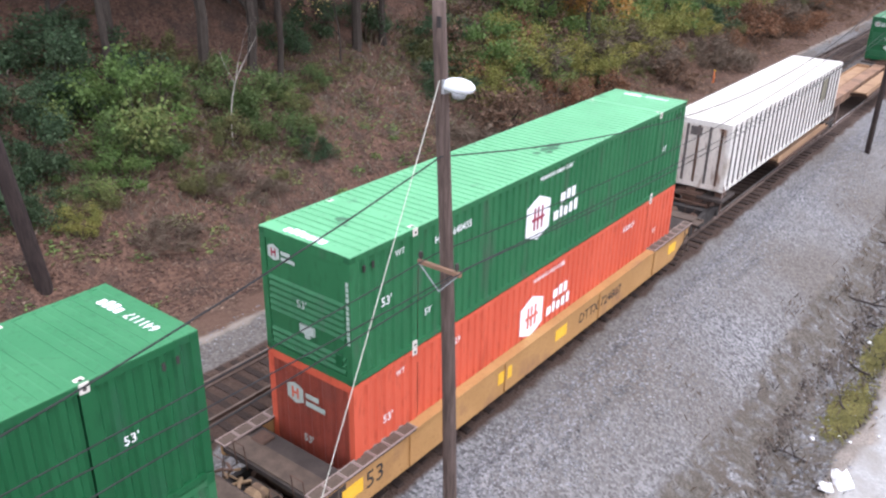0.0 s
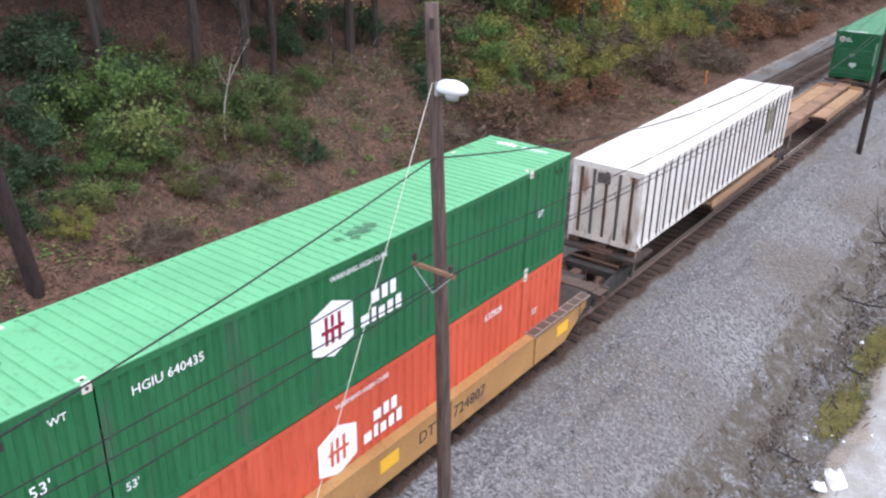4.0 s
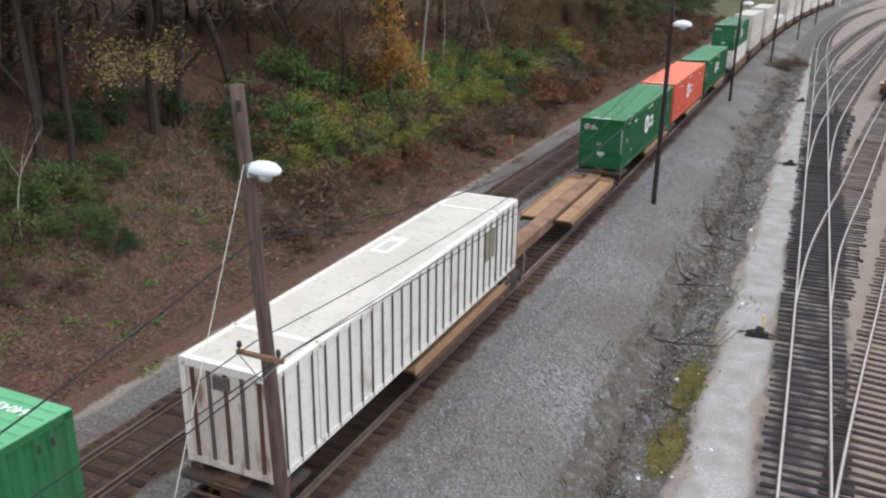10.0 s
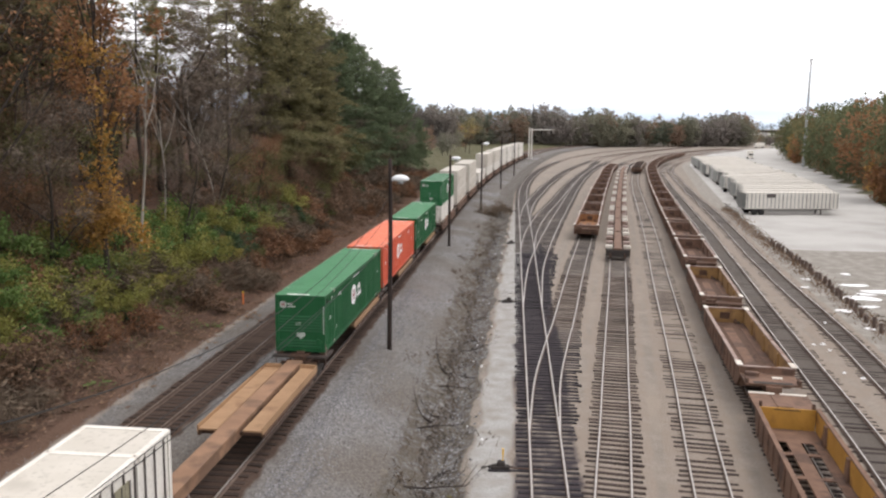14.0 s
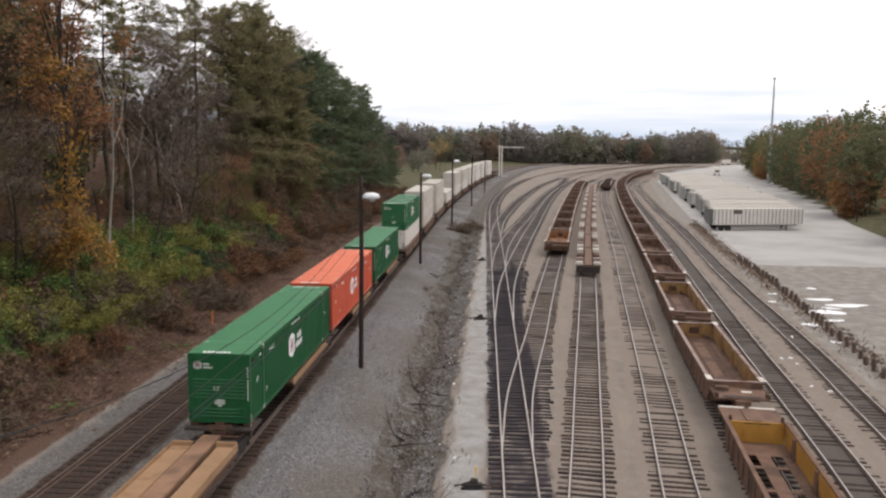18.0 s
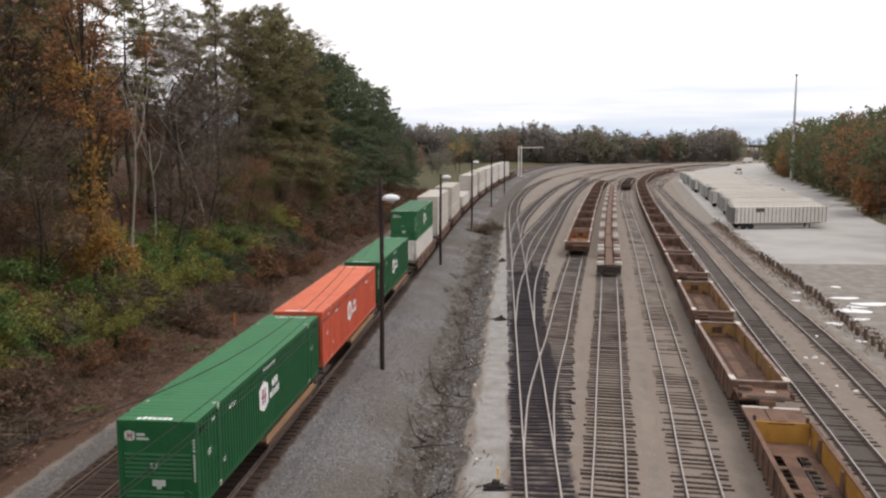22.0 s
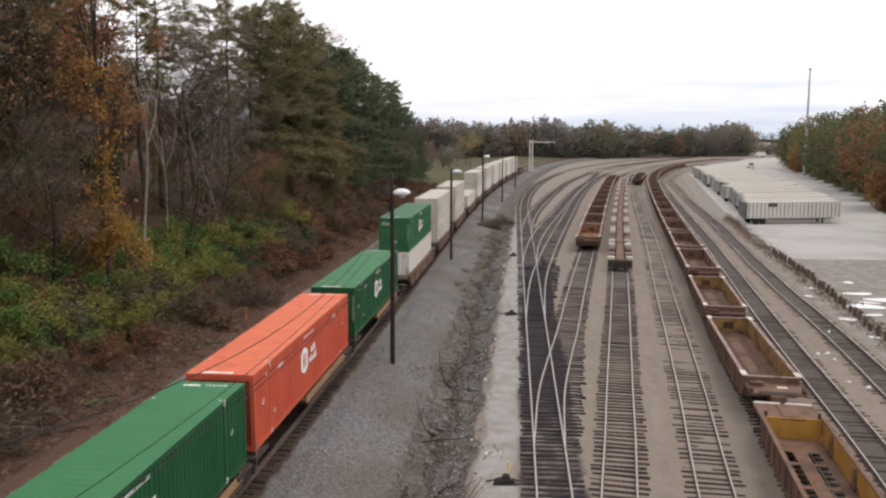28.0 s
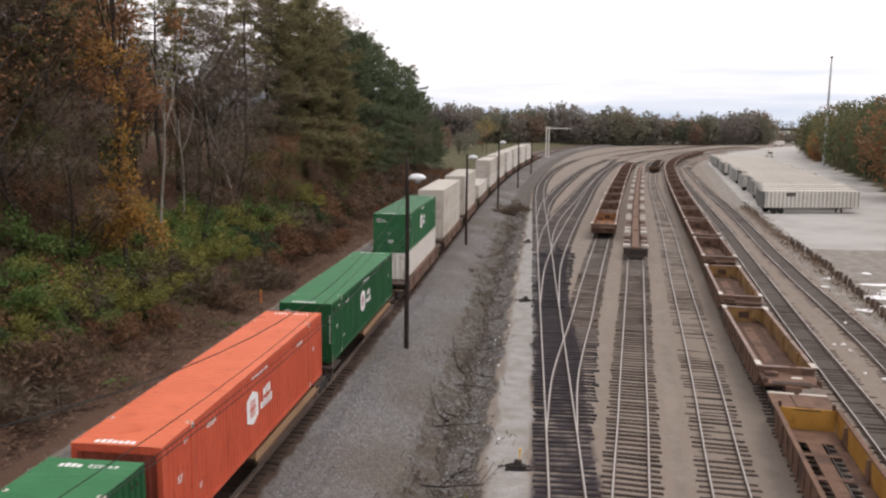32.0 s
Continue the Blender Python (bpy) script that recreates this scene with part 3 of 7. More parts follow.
# ---- lines of the yard tracks ----
A_PTS = [(2.8, -60), (1.9, -10), (1.4, 15), (1.12, 36), (0.9, 48.5), (0.67, 61), (0.2, 88), (-0.05, 106), (-0.5, 133), (-0.85, 166), (-0.8, 182), (0.5, 217), (4.9, 272), (15, 345), (32, 420), (53, 485), (78, 545), (112, 640)]
B_PTS = [(1.05, 40), (1.4, 48.5), (2.1, 55.5), (2.8, 61.4), (3.95, 72.7), (6.55, 97), (9.5, 125), (13.3, 160), (18.5, 205), (26, 265), (38, 330), (58, 405), (86, 480), (124, 560)]
C_PTS = [(1.78, -2), (2.55, 20), (4.13, 37), (4.5, 40.3), (5.38, 48.8), (6.75, 61.6), (8.73, 80.2), (10.1, 93.5), (13.4, 125), (17.3, 160), (22.5, 205), (30, 265), (42, 330), (62, 405), (90, 480), (128, 560)]
D_PTS = [(5.0, 2), (6.6, 20), (8.28, 37.4), (9.6, 49.2), (10.9, 62), (12.75, 80.6), (15.8, 108.3), (20.7, 156), (27, 215), (34, 265), (46, 330), (66, 405), (94, 480), (132, 560)]
E_PTS = [(9.0, 2), (10.6, 20), (12.7, 40), (13.2, 45.5), (14.55, 61.7), (16.3, 79), (19.6, 110), (24.2, 152), (31, 210), (38.5, 265), (50, 325), (71, 400), (100, 475), (138, 555)]
F_PTS = [(12.0, 2), (14.4, 22), (16.45, 38), (17.5, 50), (18.4, 61), (19.4, 72), (20.9, 87.5), (23.7, 112), (28.2, 155), (33.6, 205), (41.8, 270), (53.2, 325), (70, 385), (96, 465), (130, 540)]
G_PTS = [(15.5, 2), (18.2, 22), (20.5, 40), (21.5, 51), (22.2, 58), (22.9, 67.7), (23.6, 79), (24.4, 88.7), (26.85, 110), (29.8, 135), (33.9, 176), (40.0, 230), (46.1, 278), (57.5, 328), (71, 376), (95, 450), (128, 522)]
A2_PTS = [(0.55, 66), (0.95, 82), (2.0, 97), (3.8, 118), (6.5, 146), (12.3, 204), (21.5, 275), (34, 345), (53, 425), (80, 505), (115, 590)]
A3_PTS = [(-0.3, 122.8), (0.2, 143.6), (2.8, 177.6), (7.1, 220.1), (13.9, 273.9), (23.2, 327.9), (29.0, 365.0), (50.0, 438.0), (78.0, 512.0), (112.0, 600.0)]
A4_PTS = [(0.1, 92.3), (0.5, 106.9), (2.0, 127.1), (4.8, 152.0), (8.7, 188.7), (14.1, 234.5), (20.6, 279.7), (31.0, 358.0), (51.0, 432.0), (79.0, 508.0), (113.0, 596.0)]


DIRT_X = -6.9


# ---- ground: one sheet to the horizon ----
def ground():
    xs = np.unique(np.concatenate([np.linspace(-1800, -200, 14), np.linspace(-200, -70, 18), np.linspace(-70, -30, 50), np.arange(-30, 30.01, 0.45), np.arange(-5.0, -3.5, 0.12), np.linspace(30, 70, 50), np.linspace(70, 220, 36), np.linspace(220, 1800, 20)]))
    ys = np.unique(np.concatenate([np.linspace(-300, -6, 20), np.arange(-6, 100, 0.6), np.linspace(100, 180, 70), np.linspace(180, 420, 90), np.linspace(420, 900, 50), np.linspace(900, 4000, 26)]))
    gx, gy = np.meshgrid(xs, ys)
    gz = ground_z(gx, gy)
    nx, ny = len(xs), len(ys)
    idx = np.arange(nx * ny).reshape(ny, nx)
    faces = np.stack([idx[:-1, :-1].ravel(), idx[:-1, 1:].ravel(), idx[1:, 1:].ravel(), idx[1:, :-1].ravel()], 1)
    me = bpy.data.meshes.new("ground")
    me.from_pydata(np.stack([gx.ravel(), gy.ravel(), gz.ravel()], 1).tolist(), [], faces.tolist())
    me.polygons.foreach_set("use_smooth", [True] * len(me.polygons))
    u = gx - bend(gy)
    band = lambda v, a, b, s: smooth01((v - a) / s + 0.5) * (1 - smooth01((v - b) / s + 0.5))
    woods = 1 - smooth01((gy - 175) / 60)

    def near_track(lines, half):
        best = np.zeros_like(gx)
        for pts in lines:
            p = np.array(pts)
            dist = np.abs(gx - np.interp(gy, p[:, 1], p[:, 0]))
            best = np.maximum(best, (1 - smooth01((dist - half) / 0.7 + 0.5)) * ((gy > p[0, 1] - 2) & (gy < p[-1, 1])))
        return best

    bed_all = near_track((A_PTS, A2_PTS, B_PTS, C_PTS, D_PTS, E_PTS, F_PTS, G_PTS, A3_PTS, A4_PTS), 1.75)
    zones = {
        "litter": (1 - smooth01((u + 20.5 + 0.35 * np.sin(gy * 0.6)) / 1.2 + 0.5)) * woods,
        "grass": (1 - smooth01((u + 21.5) / 2.0 + 0.5)) * (1 - woods) + band(gx - lot_far(gy), 0, 4000, 2.0) * (gx > 0),
        "ballast": band(u, -19.0, -5.8, 1.4),
        "footdirt": band(u, -21.6, -19.3, 0.9),
        "dirt": smooth01((u + 0.6 * np.sin(gy * 0.35) + 0.4 * np.sin(gy * 0.83 + 1) - DIRT_X) / 4.2 + 0.5) * (1 - smooth01((u + 2.6 + 0.2 * np.sin(gy * 0.9)) / 0.7 + 0.5)),
        "bed": bed_all,
        "darkbed": np.maximum(near_track((A_PTS,), 1.7), near_track((A2_PTS, A4_PTS), 1.4) * (1 - smooth01((gy - 80) / 25))) * (0.55 + 0.45 * smooth01((gy - 42) / 14)) * (1 - smooth01((gy - 95) / 60)),
        "dimbed": near_track((F_PTS, G_PTS), 0.85) * (1 - 0.6 * smooth01((gy - 150) / 80)),
        "brownbed": np.maximum(band(u, MAIN_X - 1.5, MAIN_X + 1.5, 0.8), band(u, SECOND_X - 1.5, SECOND_X + 1.5, 0.8)),
        "road": band(u + 0.14 * np.sin(gy * 0.7) + 0.08 * np.sin(gy * 1.7 + 1), -2.3, -0.55, 1.5) * (1 - smooth01((gy - 150) / 40)),
        "lot": band(gx - lot_edge(gy), 1.0, 10000, 1.0) * (1 - smooth01((gx - lot_far(gy)) / 2)) * smooth01((gy - 100) / 1.5),
        "lotdirt": band(gx - lot_edge(gy), -2.2, 1.5, 1.2) + band(gx - lot_edge(gy), 1.0, 10000, 1.0) * (1 - smooth01((gy - 100) / 1.5)),
    }
    gz = gz + 0.065 * bed_all + 0.105 * zones["brownbed"]
    me.vertices.foreach_set("co", np.stack([gx.ravel(), gy.ravel(), gz.ravel()], 1).ravel())
    for key, arr in zones.items():
        a = me.attributes.new(key, "FLOAT", "POINT")
        a.data.foreach_set("value", np.clip(arr, 0, 1).ravel().astype(np.float32))
    m = bpy.data.materials.new("ground_surface")
    m.use_nodes = True
    n, l = m.node_tree.nodes, m.node_tree.links
    b = n["Principled BSDF"]
    b.inputs["Roughness"].default_value = 0.95
    b.inputs["Specular IOR Level"].default_value = 0.15
    tc = n.new("ShaderNodeTexCoord")

    def nz(scale, detail=4.0):
        x = n.new("ShaderNodeTexNoise")
        x.inputs["Scale"].default_value, x.inputs["Detail"].default_value = scale, detail
        l.new(tc.outputs["Object"], x.inputs["Vector"])
        return x.outputs["Fac"]

    def rng(src, a, z):
        r = n.new("ShaderNodeMapRange")
        r.inputs["From Min"].default_value, r.inputs["From Max"].default_value = a, z
        l.new(src, r.inputs["Value"])
        return r.outputs["Result"]

    def mix(fac, a, z):
        x = n.new("ShaderNodeMixRGB")
        for sock, val in zip(x.inputs, (fac, a, z)):
            if isinstance(val, tuple):
                sock.default_value = (*val, 1)
            else:
                l.new(val, sock)
        return x.outputs[0]

    def pebbles(scale, lo, hi):
        v = n.new("ShaderNodeTexVoronoi")
        v.inputs["Scale"].default_value = scale
        l.new(tc.outputs["Object"], v.inputs["Vector"])
        s = n.new("ShaderNodeSeparateColor")
        l.new(v.outputs["Color"], s.inputs[0])
        return mix(rng(s.outputs[0], 0, 1), lo, hi), v.outputs["Distance"]

    broad, mid, fine = nz(0.12, 6), nz(0.9, 6), nz(9.0, 4)
    stones, stone_d = pebbles(13.0, (0.060, 0.059, 0.060), (0.270, 0.265, 0.264))
    small, small_d = pebbles(22.0, (0.175, 0.153, 0.131), (0.295, 0.257, 0.220))
    leaves, leaf_d = pebbles(9.0, (0.058, 0.034, 0.025), (0.154, 0.090, 0.062))
    yard = mix(rng(mid, 0.35, 0.7), small, (0.177, 0.154, 0.131))
    yard = mix(rng(broad, 0.45, 0.7), yard, (0.247, 0.210, 0.173))
    looks = {
        "dirt": mix(rng(mid, 0.35, 0.65), mix(rng(fine, 0.4, 0.7), (0.073, 0.063, 0.051), (0.134, 0.120, 0.101)), mix(rng(nz(2.6, 6), 0.44, 0.58), (0.086, 0.072, 0.059), stones)),
        "footdirt": mix(rng(mid, 0.35, 0.65), mix(rng(fine, 0.4, 0.7), (0.083, 0.051, 0.036), (0.143, 0.093, 0.067)), (0.111, 0.068, 0.048)),
        "grass": mix(rng(mid, 0.4, 0.65), (0.062, 0.068, 0.032), (0.115, 0.095, 0.058)),
        "litter": mix(rng(mid, 0.45, 0.75), leaves, (0.050, 0.037, 0.030)),
        "ballast": mix(rng(broad, 0.36, 0.60), mix(rng(mid, 0.58, 0.8), stones, (0.13, 0.117, 0.105)), mix(rng(fine, 0.35, 0.7), (0.088, 0.078, 0.068), (0.175, 0.158, 0.142))),
        "lotdirt": mix(rng(mid, 0.4, 0.65), (0.205, 0.188, 0.164), (0.275, 0.258, 0.232)),
        "bed": mix(rng(mid, 0.35, 0.65), mix(rng(fine, 0.35, 0.7), (0.191, 0.162, 0.136), (0.278, 0.239, 0.202)), (0.221, 0.183, 0.150)),
        "dimbed": mix(rng(mid, 0.35, 0.65), mix(rng(fine, 0.35, 0.7), (0.080, 0.069, 0.060), (0.125, 0.110, 0.097)), (0.098, 0.084, 0.072)),
        "brownbed": mix(rng(mid, 0.35, 0.65), mix(rng(fine, 0.35, 0.7), (0.051, 0.033, 0.024), (0.094, 0.065, 0.050)), (0.061, 0.040, 0.030)),
        "darkbed": mix(rng(mid, 0.35, 0.65), mix(rng(fine, 0.35, 0.7), (0.023, 0.018, 0.022), (0.048, 0.040, 0.043)), (0.056, 0.046, 0.048)),
        "road": mix(rng(mid, 0.40, 0.66), mix(rng(fine, 0.4, 0.7), (0.29, 0.285, 0.275), (0.38, 0.375, 0.36)), (0.25, 0.235, 0.212)),
        "lot": mix(rng(broad, 0.42, 0.62), mix(rng(fine, 0.3, 0.8), (0.38, 0.372, 0.352), (0.44, 0.43, 0.41)), (0.34, 0.33, 0.31)),
    }
    col = yard
    for key, look_col in looks.items():
        at = n.new("ShaderNodeAttribute")
        at.attribute_name = key
        add = n.new("ShaderNodeMath")
        add.operation = "MULTIPLY_ADD"
        l.new(mid, add.inputs[0])
        add.inputs[1].default_value = 0.9
        l.new(at.outputs["Fac"], add.inputs[2])
        col = mix(rng(add.outputs[0], 0.82, 1.08), col, look_col)
    l.new(col, b.inputs["Base Color"])
    bp = n.new("ShaderNodeBump")
    bp.inputs["Strength"].default_value, bp.inputs["Distance"].default_value = 0.7, 0.05
    l.new(stone_d, bp.inputs["Height"])
    l.new(bp.outputs["Normal"], b.inputs["Normal"])
    me.materials.append(m)
    ob = new("ground", me)
    tagged(ob, "ground with grey ballast, leaf litter bank, cinder yard and concrete lot", "ground", kind="structure")


ground()


# ---- railway tracks ----
def resample(pts, step):
    p = np.array(pts, float)
    seg = np.hypot(*np.diff(p, axis=0).T)
    s = np.concatenate([[0], np.cumsum(seg)])
    # a gentle spline through the points
    t = np.arange(0, s[-1], step)
    k = np.clip(np.searchsorted(s, t, side="right") - 1, 0, len(p) - 2)
    m = np.gradient(p, s, axis=0)
    h = (s[k + 1] - s[k])[:, None]
    w = ((t - s[k]) / h[:, 0])[:, None]
    q = (2 * w**3 - 3 * w**2 + 1) * p[k] + (w**3 - 2 * w**2 + w) * h * m[k] + (-2 * w**3 + 3 * w**2) * p[k + 1] + (w**3 - w**2) * h * m[k + 1]
    return q


def strip(pts, off, prof, zs, slots):
    """A rail: a profile (across, up) swept along the line at a sideways offset."""
    me = Mesh()
    d = np.gradient(pts, axis=0)
    d /= np.linalg.norm(d, axis=1)[:, None]
    nrm = np.stack([d[:, 1], -d[:, 0]], 1)
    n = len(prof)
    for (x, y), (a, b), z in zip(pts, nrm, zs):
        me.v += [(x + a * (off + o), y + b * (off + o), z + h) for o, h in prof]
    for i in range(len(pts) - 1):
        for j in range(n - 1):
            me.f.append((i * n + j, i * n + j + 1, (i + 1) * n + j + 1, (i + 1) * n + j))
            me.m.append(slots[j])
    return me


RAIL = [(-0.075, -0.172), (-0.072, -0.155), (-0.012, -0.13), (-0.012, -0.045), (-0.037, -0.035), (-0.037, 0.0), (0.037, 0.0), (0.037, -0.035), (0.012, -0.045), (0.012, -0.13), (0.072, -0.155), (0.075, -0.172)]
RAIL_SLOTS = [1, 1, 1, 1, 1, 0, 1, 1, 1, 1, 1]
tie_meshes = {}


def tie_mesh(key, length):
    k = (key, length)
    if k not in tie_meshes:
        tie_meshes[k] = Mesh().bevel_box(-length / 2, length / 2, -0.115, 0.115, -0.14, 0.0, 0.012).data("tie", M[key])
    return tie_meshes[k]


TIE_JOBS = []


def track(name, pts, level, key, near, far, label, tie_len=2.6, lift=0.0, spacing=0.54, start=None, sink=0.0, head="steel"):
    """Two rails with their ties; the ties nearer than near are single pieces, laid last."""
    line = resample(pts, 1.0)
    zs = np.array([float(level(y)) for y in line[:, 1]])
    tr = tagged(new(name), label, "railway track", kind="structure")
    for off in (-0.755, 0.755):
        part("rail", strip(line, off, RAIL, zs, RAIL_SLOTS), [M[head], M["rail_side"]], tr, "steel rail with a shiny worn head" if head == "steel" else "dull rusty steel rail")
    TIE_JOBS.append((tr, pts, level, key, near, far, tie_len, spacing, start, sink))
    return tr


def lay_ties():
    rnd = random.Random(5)
    for tr, pts, level, key, near, far, tie_len, spacing, start, sink in TIE_JOBS:
        line = resample(pts, spacing)
        d = np.gradient(line, axis=0)
        joined = Mesh()
        for (x, y), (dx, dy) in zip(line, d):
            if y > far or (start is not None and y < start):
                continue
            a = math.degrees(math.atan2(dy, dx)) - 90 + rnd.uniform(-2.0, 2.0)
            ln, shift = tie_len(y) if callable(tie_len) else (tie_len, 0.0)
            x += shift
            m = pose(x + rnd.uniform(-0.09, 0.09), y + rnd.uniform(-0.05, 0.05), float(level(y)) - 0.165 - sink * rnd.uniform(0.5, 1.5) + rnd.uniform(-0.02, 0.01), rnd.uniform(-1, 1), rnd.uniform(-0.5, 0.5), a)
            if y < near:
                o = new("tie", tie_mesh(key, ln))
                o.parent, o.matrix_basis = tr, m
            else:
                o = len(joined.v)
                h = ln / 2
                joined.v += [tuple(m @ Vector(c)) for c in ((-h, -0.115, 0), (h, -0.115, 0), (h, 0.115, 0), (-h, 0.115, 0), (-h, -0.115, -0.12), (h, -0.115, -0.12))]
                joined.f += [(o, o + 1, o + 2, o + 3), (o + 4, o + 5, o + 1, o)]
                joined.m += [0, 0]
        if joined.f:
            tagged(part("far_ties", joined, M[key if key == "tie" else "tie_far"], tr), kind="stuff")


def main_x(y, off=0.0):
    return MAIN_X + float(bend(np.array(float(y)))) + off


main_level = lambda y: 0.0
yard_level = lambda y: float(yard_z(np.array(float(y)))) + 0.27
YS = list(range(-40, 420, 20)) + [440, 480, 520, 560, 620, 700]
track("main_track", [(main_x(y), y) for y in YS], main_level, "tie", 95, 330, "main line railway track on grey ballast")
track("second_track", [(main_x(y, SECOND_X - MAIN_X), y) for y in YS], main_level, "tie", 75, 330, "second main line track with rusty brown ties", head="steel_dull")


def switch_ties(y):
    """Ties lengthen under the switches to carry both tracks."""
    for a, b, most in ((38, 60, 2.0), (66, 92, 1.9)):
        if a < y < b:
            extra = round(most * (y - a) / (b - a) / 0.25) * 0.25
            return 2.75 + extra, extra / 2
    return 2.75, 0.0


track("lead_track", A_PTS, yard_level, "tie_dark", 92, 330, "yard lead track with switches on dark creosoted ties", switch_ties)
track("ladder_track", B_PTS, yard_level, "tie_grey", 80, 330, "yard ladder track branching off the lead", 2.6, start=60)
track("centre_yard_track", C_PTS, yard_level, "tie_grey", 80, 330, "yard track with weathered grey ties", start=10)
track("inner_yard_track", D_PTS, yard_level, "tie_grey", 75, 330, "yard track half sunk in cinders", sink=0.028)
track("car_storage_track", E_PTS, yard_level, "tie_grey", 60, 330, "yard track under the stored well cars")
track("outer_yard_track", F_PTS, yard_level, "tie_grey", 70, 330, "brown ballasted yard track beside the stored cars", sink=0.03)
track("lot_side_track", G_PTS, yard_level, "tie_grey", 70, 330, "yard track along the edge of the trailer lot", sink=0.03)
track("second_ladder_track", A2_PTS, yard_level, "tie_dark", 100, 330, "second branch of the yard ladder", start=92)
track("far_ladder_track", A3_PTS, yard_level, "tie_grey", 0, 340, "far branch of the yard ladder", start=136)
track("third_ladder_track", A4_PTS, yard_level, "tie_grey", 0, 340, "third branch of the yard ladder", start=106)


# ---- the train ----
CL, CW, CH = 16.154, 2.591, 2.896
MOVERS = []


def wall_outline(lo, hi, pitch, depth, flat=0.34):
    """Trapezoid corrugation between lo and hi as (along, in) points."""
    n = max(1, round((hi - lo) / pitch))
    p = (hi - lo) / n
    out = []
    for i in range(n):
        a = lo + i * p
        out += [(a, 0.0), (a + p * flat, 0.0), (a + p * 0.5, depth), (a + p * (0.5 + flat), depth)]
    return out + [(hi, 0.0)]


def corrugated(prof, fn, lo, hi):
    me = Mesh()
    for a, d in prof:
        me.v += [fn(a, d, lo), fn(a, d, hi)]
    for i in range(len(prof) - 1):
        me.f.append((2 * i, 2 * i + 2, 2 * i + 3, 2 * i + 1))
        me.m.append(0)
    return me


HEX = [(0.0, 0.54), (0.50, 0.34), (0.50, -0.34), (0.0, -0.54), (-0.50, -0.34), (-0.50, 0.34)]
LOGO_BARS = [(-0.24, -0.34, 0.09, 0.68), (-0.06, -0.34, 0.09, 0.30), (-0.06, 0.06, 0.09, 0.28), (0.15, -0.34, 0.09, 0.68), (-0.34, -0.05, 0.68, 0.09)]
cache = {}


def once(key, make):
    if key not in cache:
        cache[key] = make()
    return cache[key]


def side_plane(side):
    """Puts a flat drawing (across, up) on a long side; across runs along the car as read from that side."""
    return lambda p, lift: (side * (CW / 2 + lift), side * p[0], p[1])


def decal(shape, lift, fn, thick=0.006):
    n = len(shape)
    v = [fn(p, lift) for p in shape] + [fn(p, lift - thick) for p in shape]
    return v, [tuple(range(n)), tuple(range(2 * n - 1, n - 1, -1))] + [(i, (i + 1) % n, n + (i + 1) % n, n + i) for i in range(n)]


def bars(rects, lift, fn):
    me = Mesh()
    for x, z, w, h in rects:
        me.add(*decal([(x, z), (x + w, z), (x + w, z + h), (x, z + h)], lift, fn))
    return me


def hex_shape(cx, cz, s):
    return [(cx + s * x, cz + s * z) for x, z in HEX]


def logo_rects(cx, cz, s):
    return [(cx + s * x, cz + s * z, s * w, s * h) for x, z, w, h in LOGO_BARS]


def word_bars(x, z, widths, h, gap, seed=1):
    """A word as plain bars, one for each letter."""
    out, r = [], random.Random(seed)
    for w in widths:
        out.append((x, z, w, h * r.choice((0.78, 1.0, 0.9))))
        x += w + gap
    return out


def write(ob, body, size, material, m, name="lettering", label=""):
    o = new(name, once(("text", body, size, material.name), lambda: text_mesh(name, body, size, material)))
    o.parent, o.matrix_basis = ob, m
    return tagged(o, label)


RIGHT_FACE = lambda y, z, lift=0.006: Matrix.Translation((CW / 2 + lift, y, z)) @ Euler((radians(90), 0, radians(90))).to_matrix().to_4x4()
FRONT_FACE = lambda x, z, lift=0.006: Matrix.Translation((x, -CL / 2 - lift, z)) @ Euler((radians(90), 0, 0)).to_matrix().to_4x4()
UP_FACE = lambda x, y, rz=0: pose(x, y, CH + 0.031, 0, 0, rz)


def groove_outline(lo, hi, pitch, depth):
    """Broad flat ridges with narrow sunken grooves between them."""
    n = max(1, round((hi - lo) / pitch))
    p = (hi - lo) / n
    out = []
    for i in range(n):
        a = lo + i * p
        out += [(a, 0.0), (a + p * 0.66, 0.0), (a + p * 0.72, depth), (a + p * 0.94, depth)]
    return out + [(hi, 0.0)]


def container(colour, label, style="logo", end="ribs", number="", group="containers on the train", pale_roof=False, paint="", top="", tall=CH):
    c = thing("shipping_container", label, "container", group)
    keep = lambda key, make: once((key, tall, style == "ribbed"), make)
    body = M[paint or colour]
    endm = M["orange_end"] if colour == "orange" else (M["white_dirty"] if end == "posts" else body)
    roofm = M["white_roof"] if colour in ("white", "cream") else M[top or ("green_roof" if pale_roof else (paint or colour))]
    h, w, z0, z1 = CL / 2, CW / 2, 0.16, tall - 0.13
    px = 20 * 0.3048
    ribbed = style == "ribbed"
    walls = {}
    for side in (1, -1):
        def build(side=side):
            me = Mesh()
            for lo, hi in ((-h + 0.16, -px - 0.08), (-px + 0.12, px - 0.12), (px + 0.08, h - 0.16)):
                if ribbed:
                    q = corrugated([(lo, 0.02), (hi, 0.02)], lambda a, d, z: (side * (w - 0.02 - d), a, z), z0, z1)
                else:
                    q = corrugated(wall_outline(lo, hi, 0.285, 0.040), lambda a, d, z: (side * (w - 0.012 - d), a, z), z0, z1)
                me.add(q.v, q.f)
            return me.data("side_wall", body)
        walls[side] = part("side_wall", keep(("side", colour, paint, style, side), build), None, c)
    if ribbed:
        for side in (1, -1):
            for k in range(27):
                y = -h + 0.45 + k * (CL - 0.9) / 26
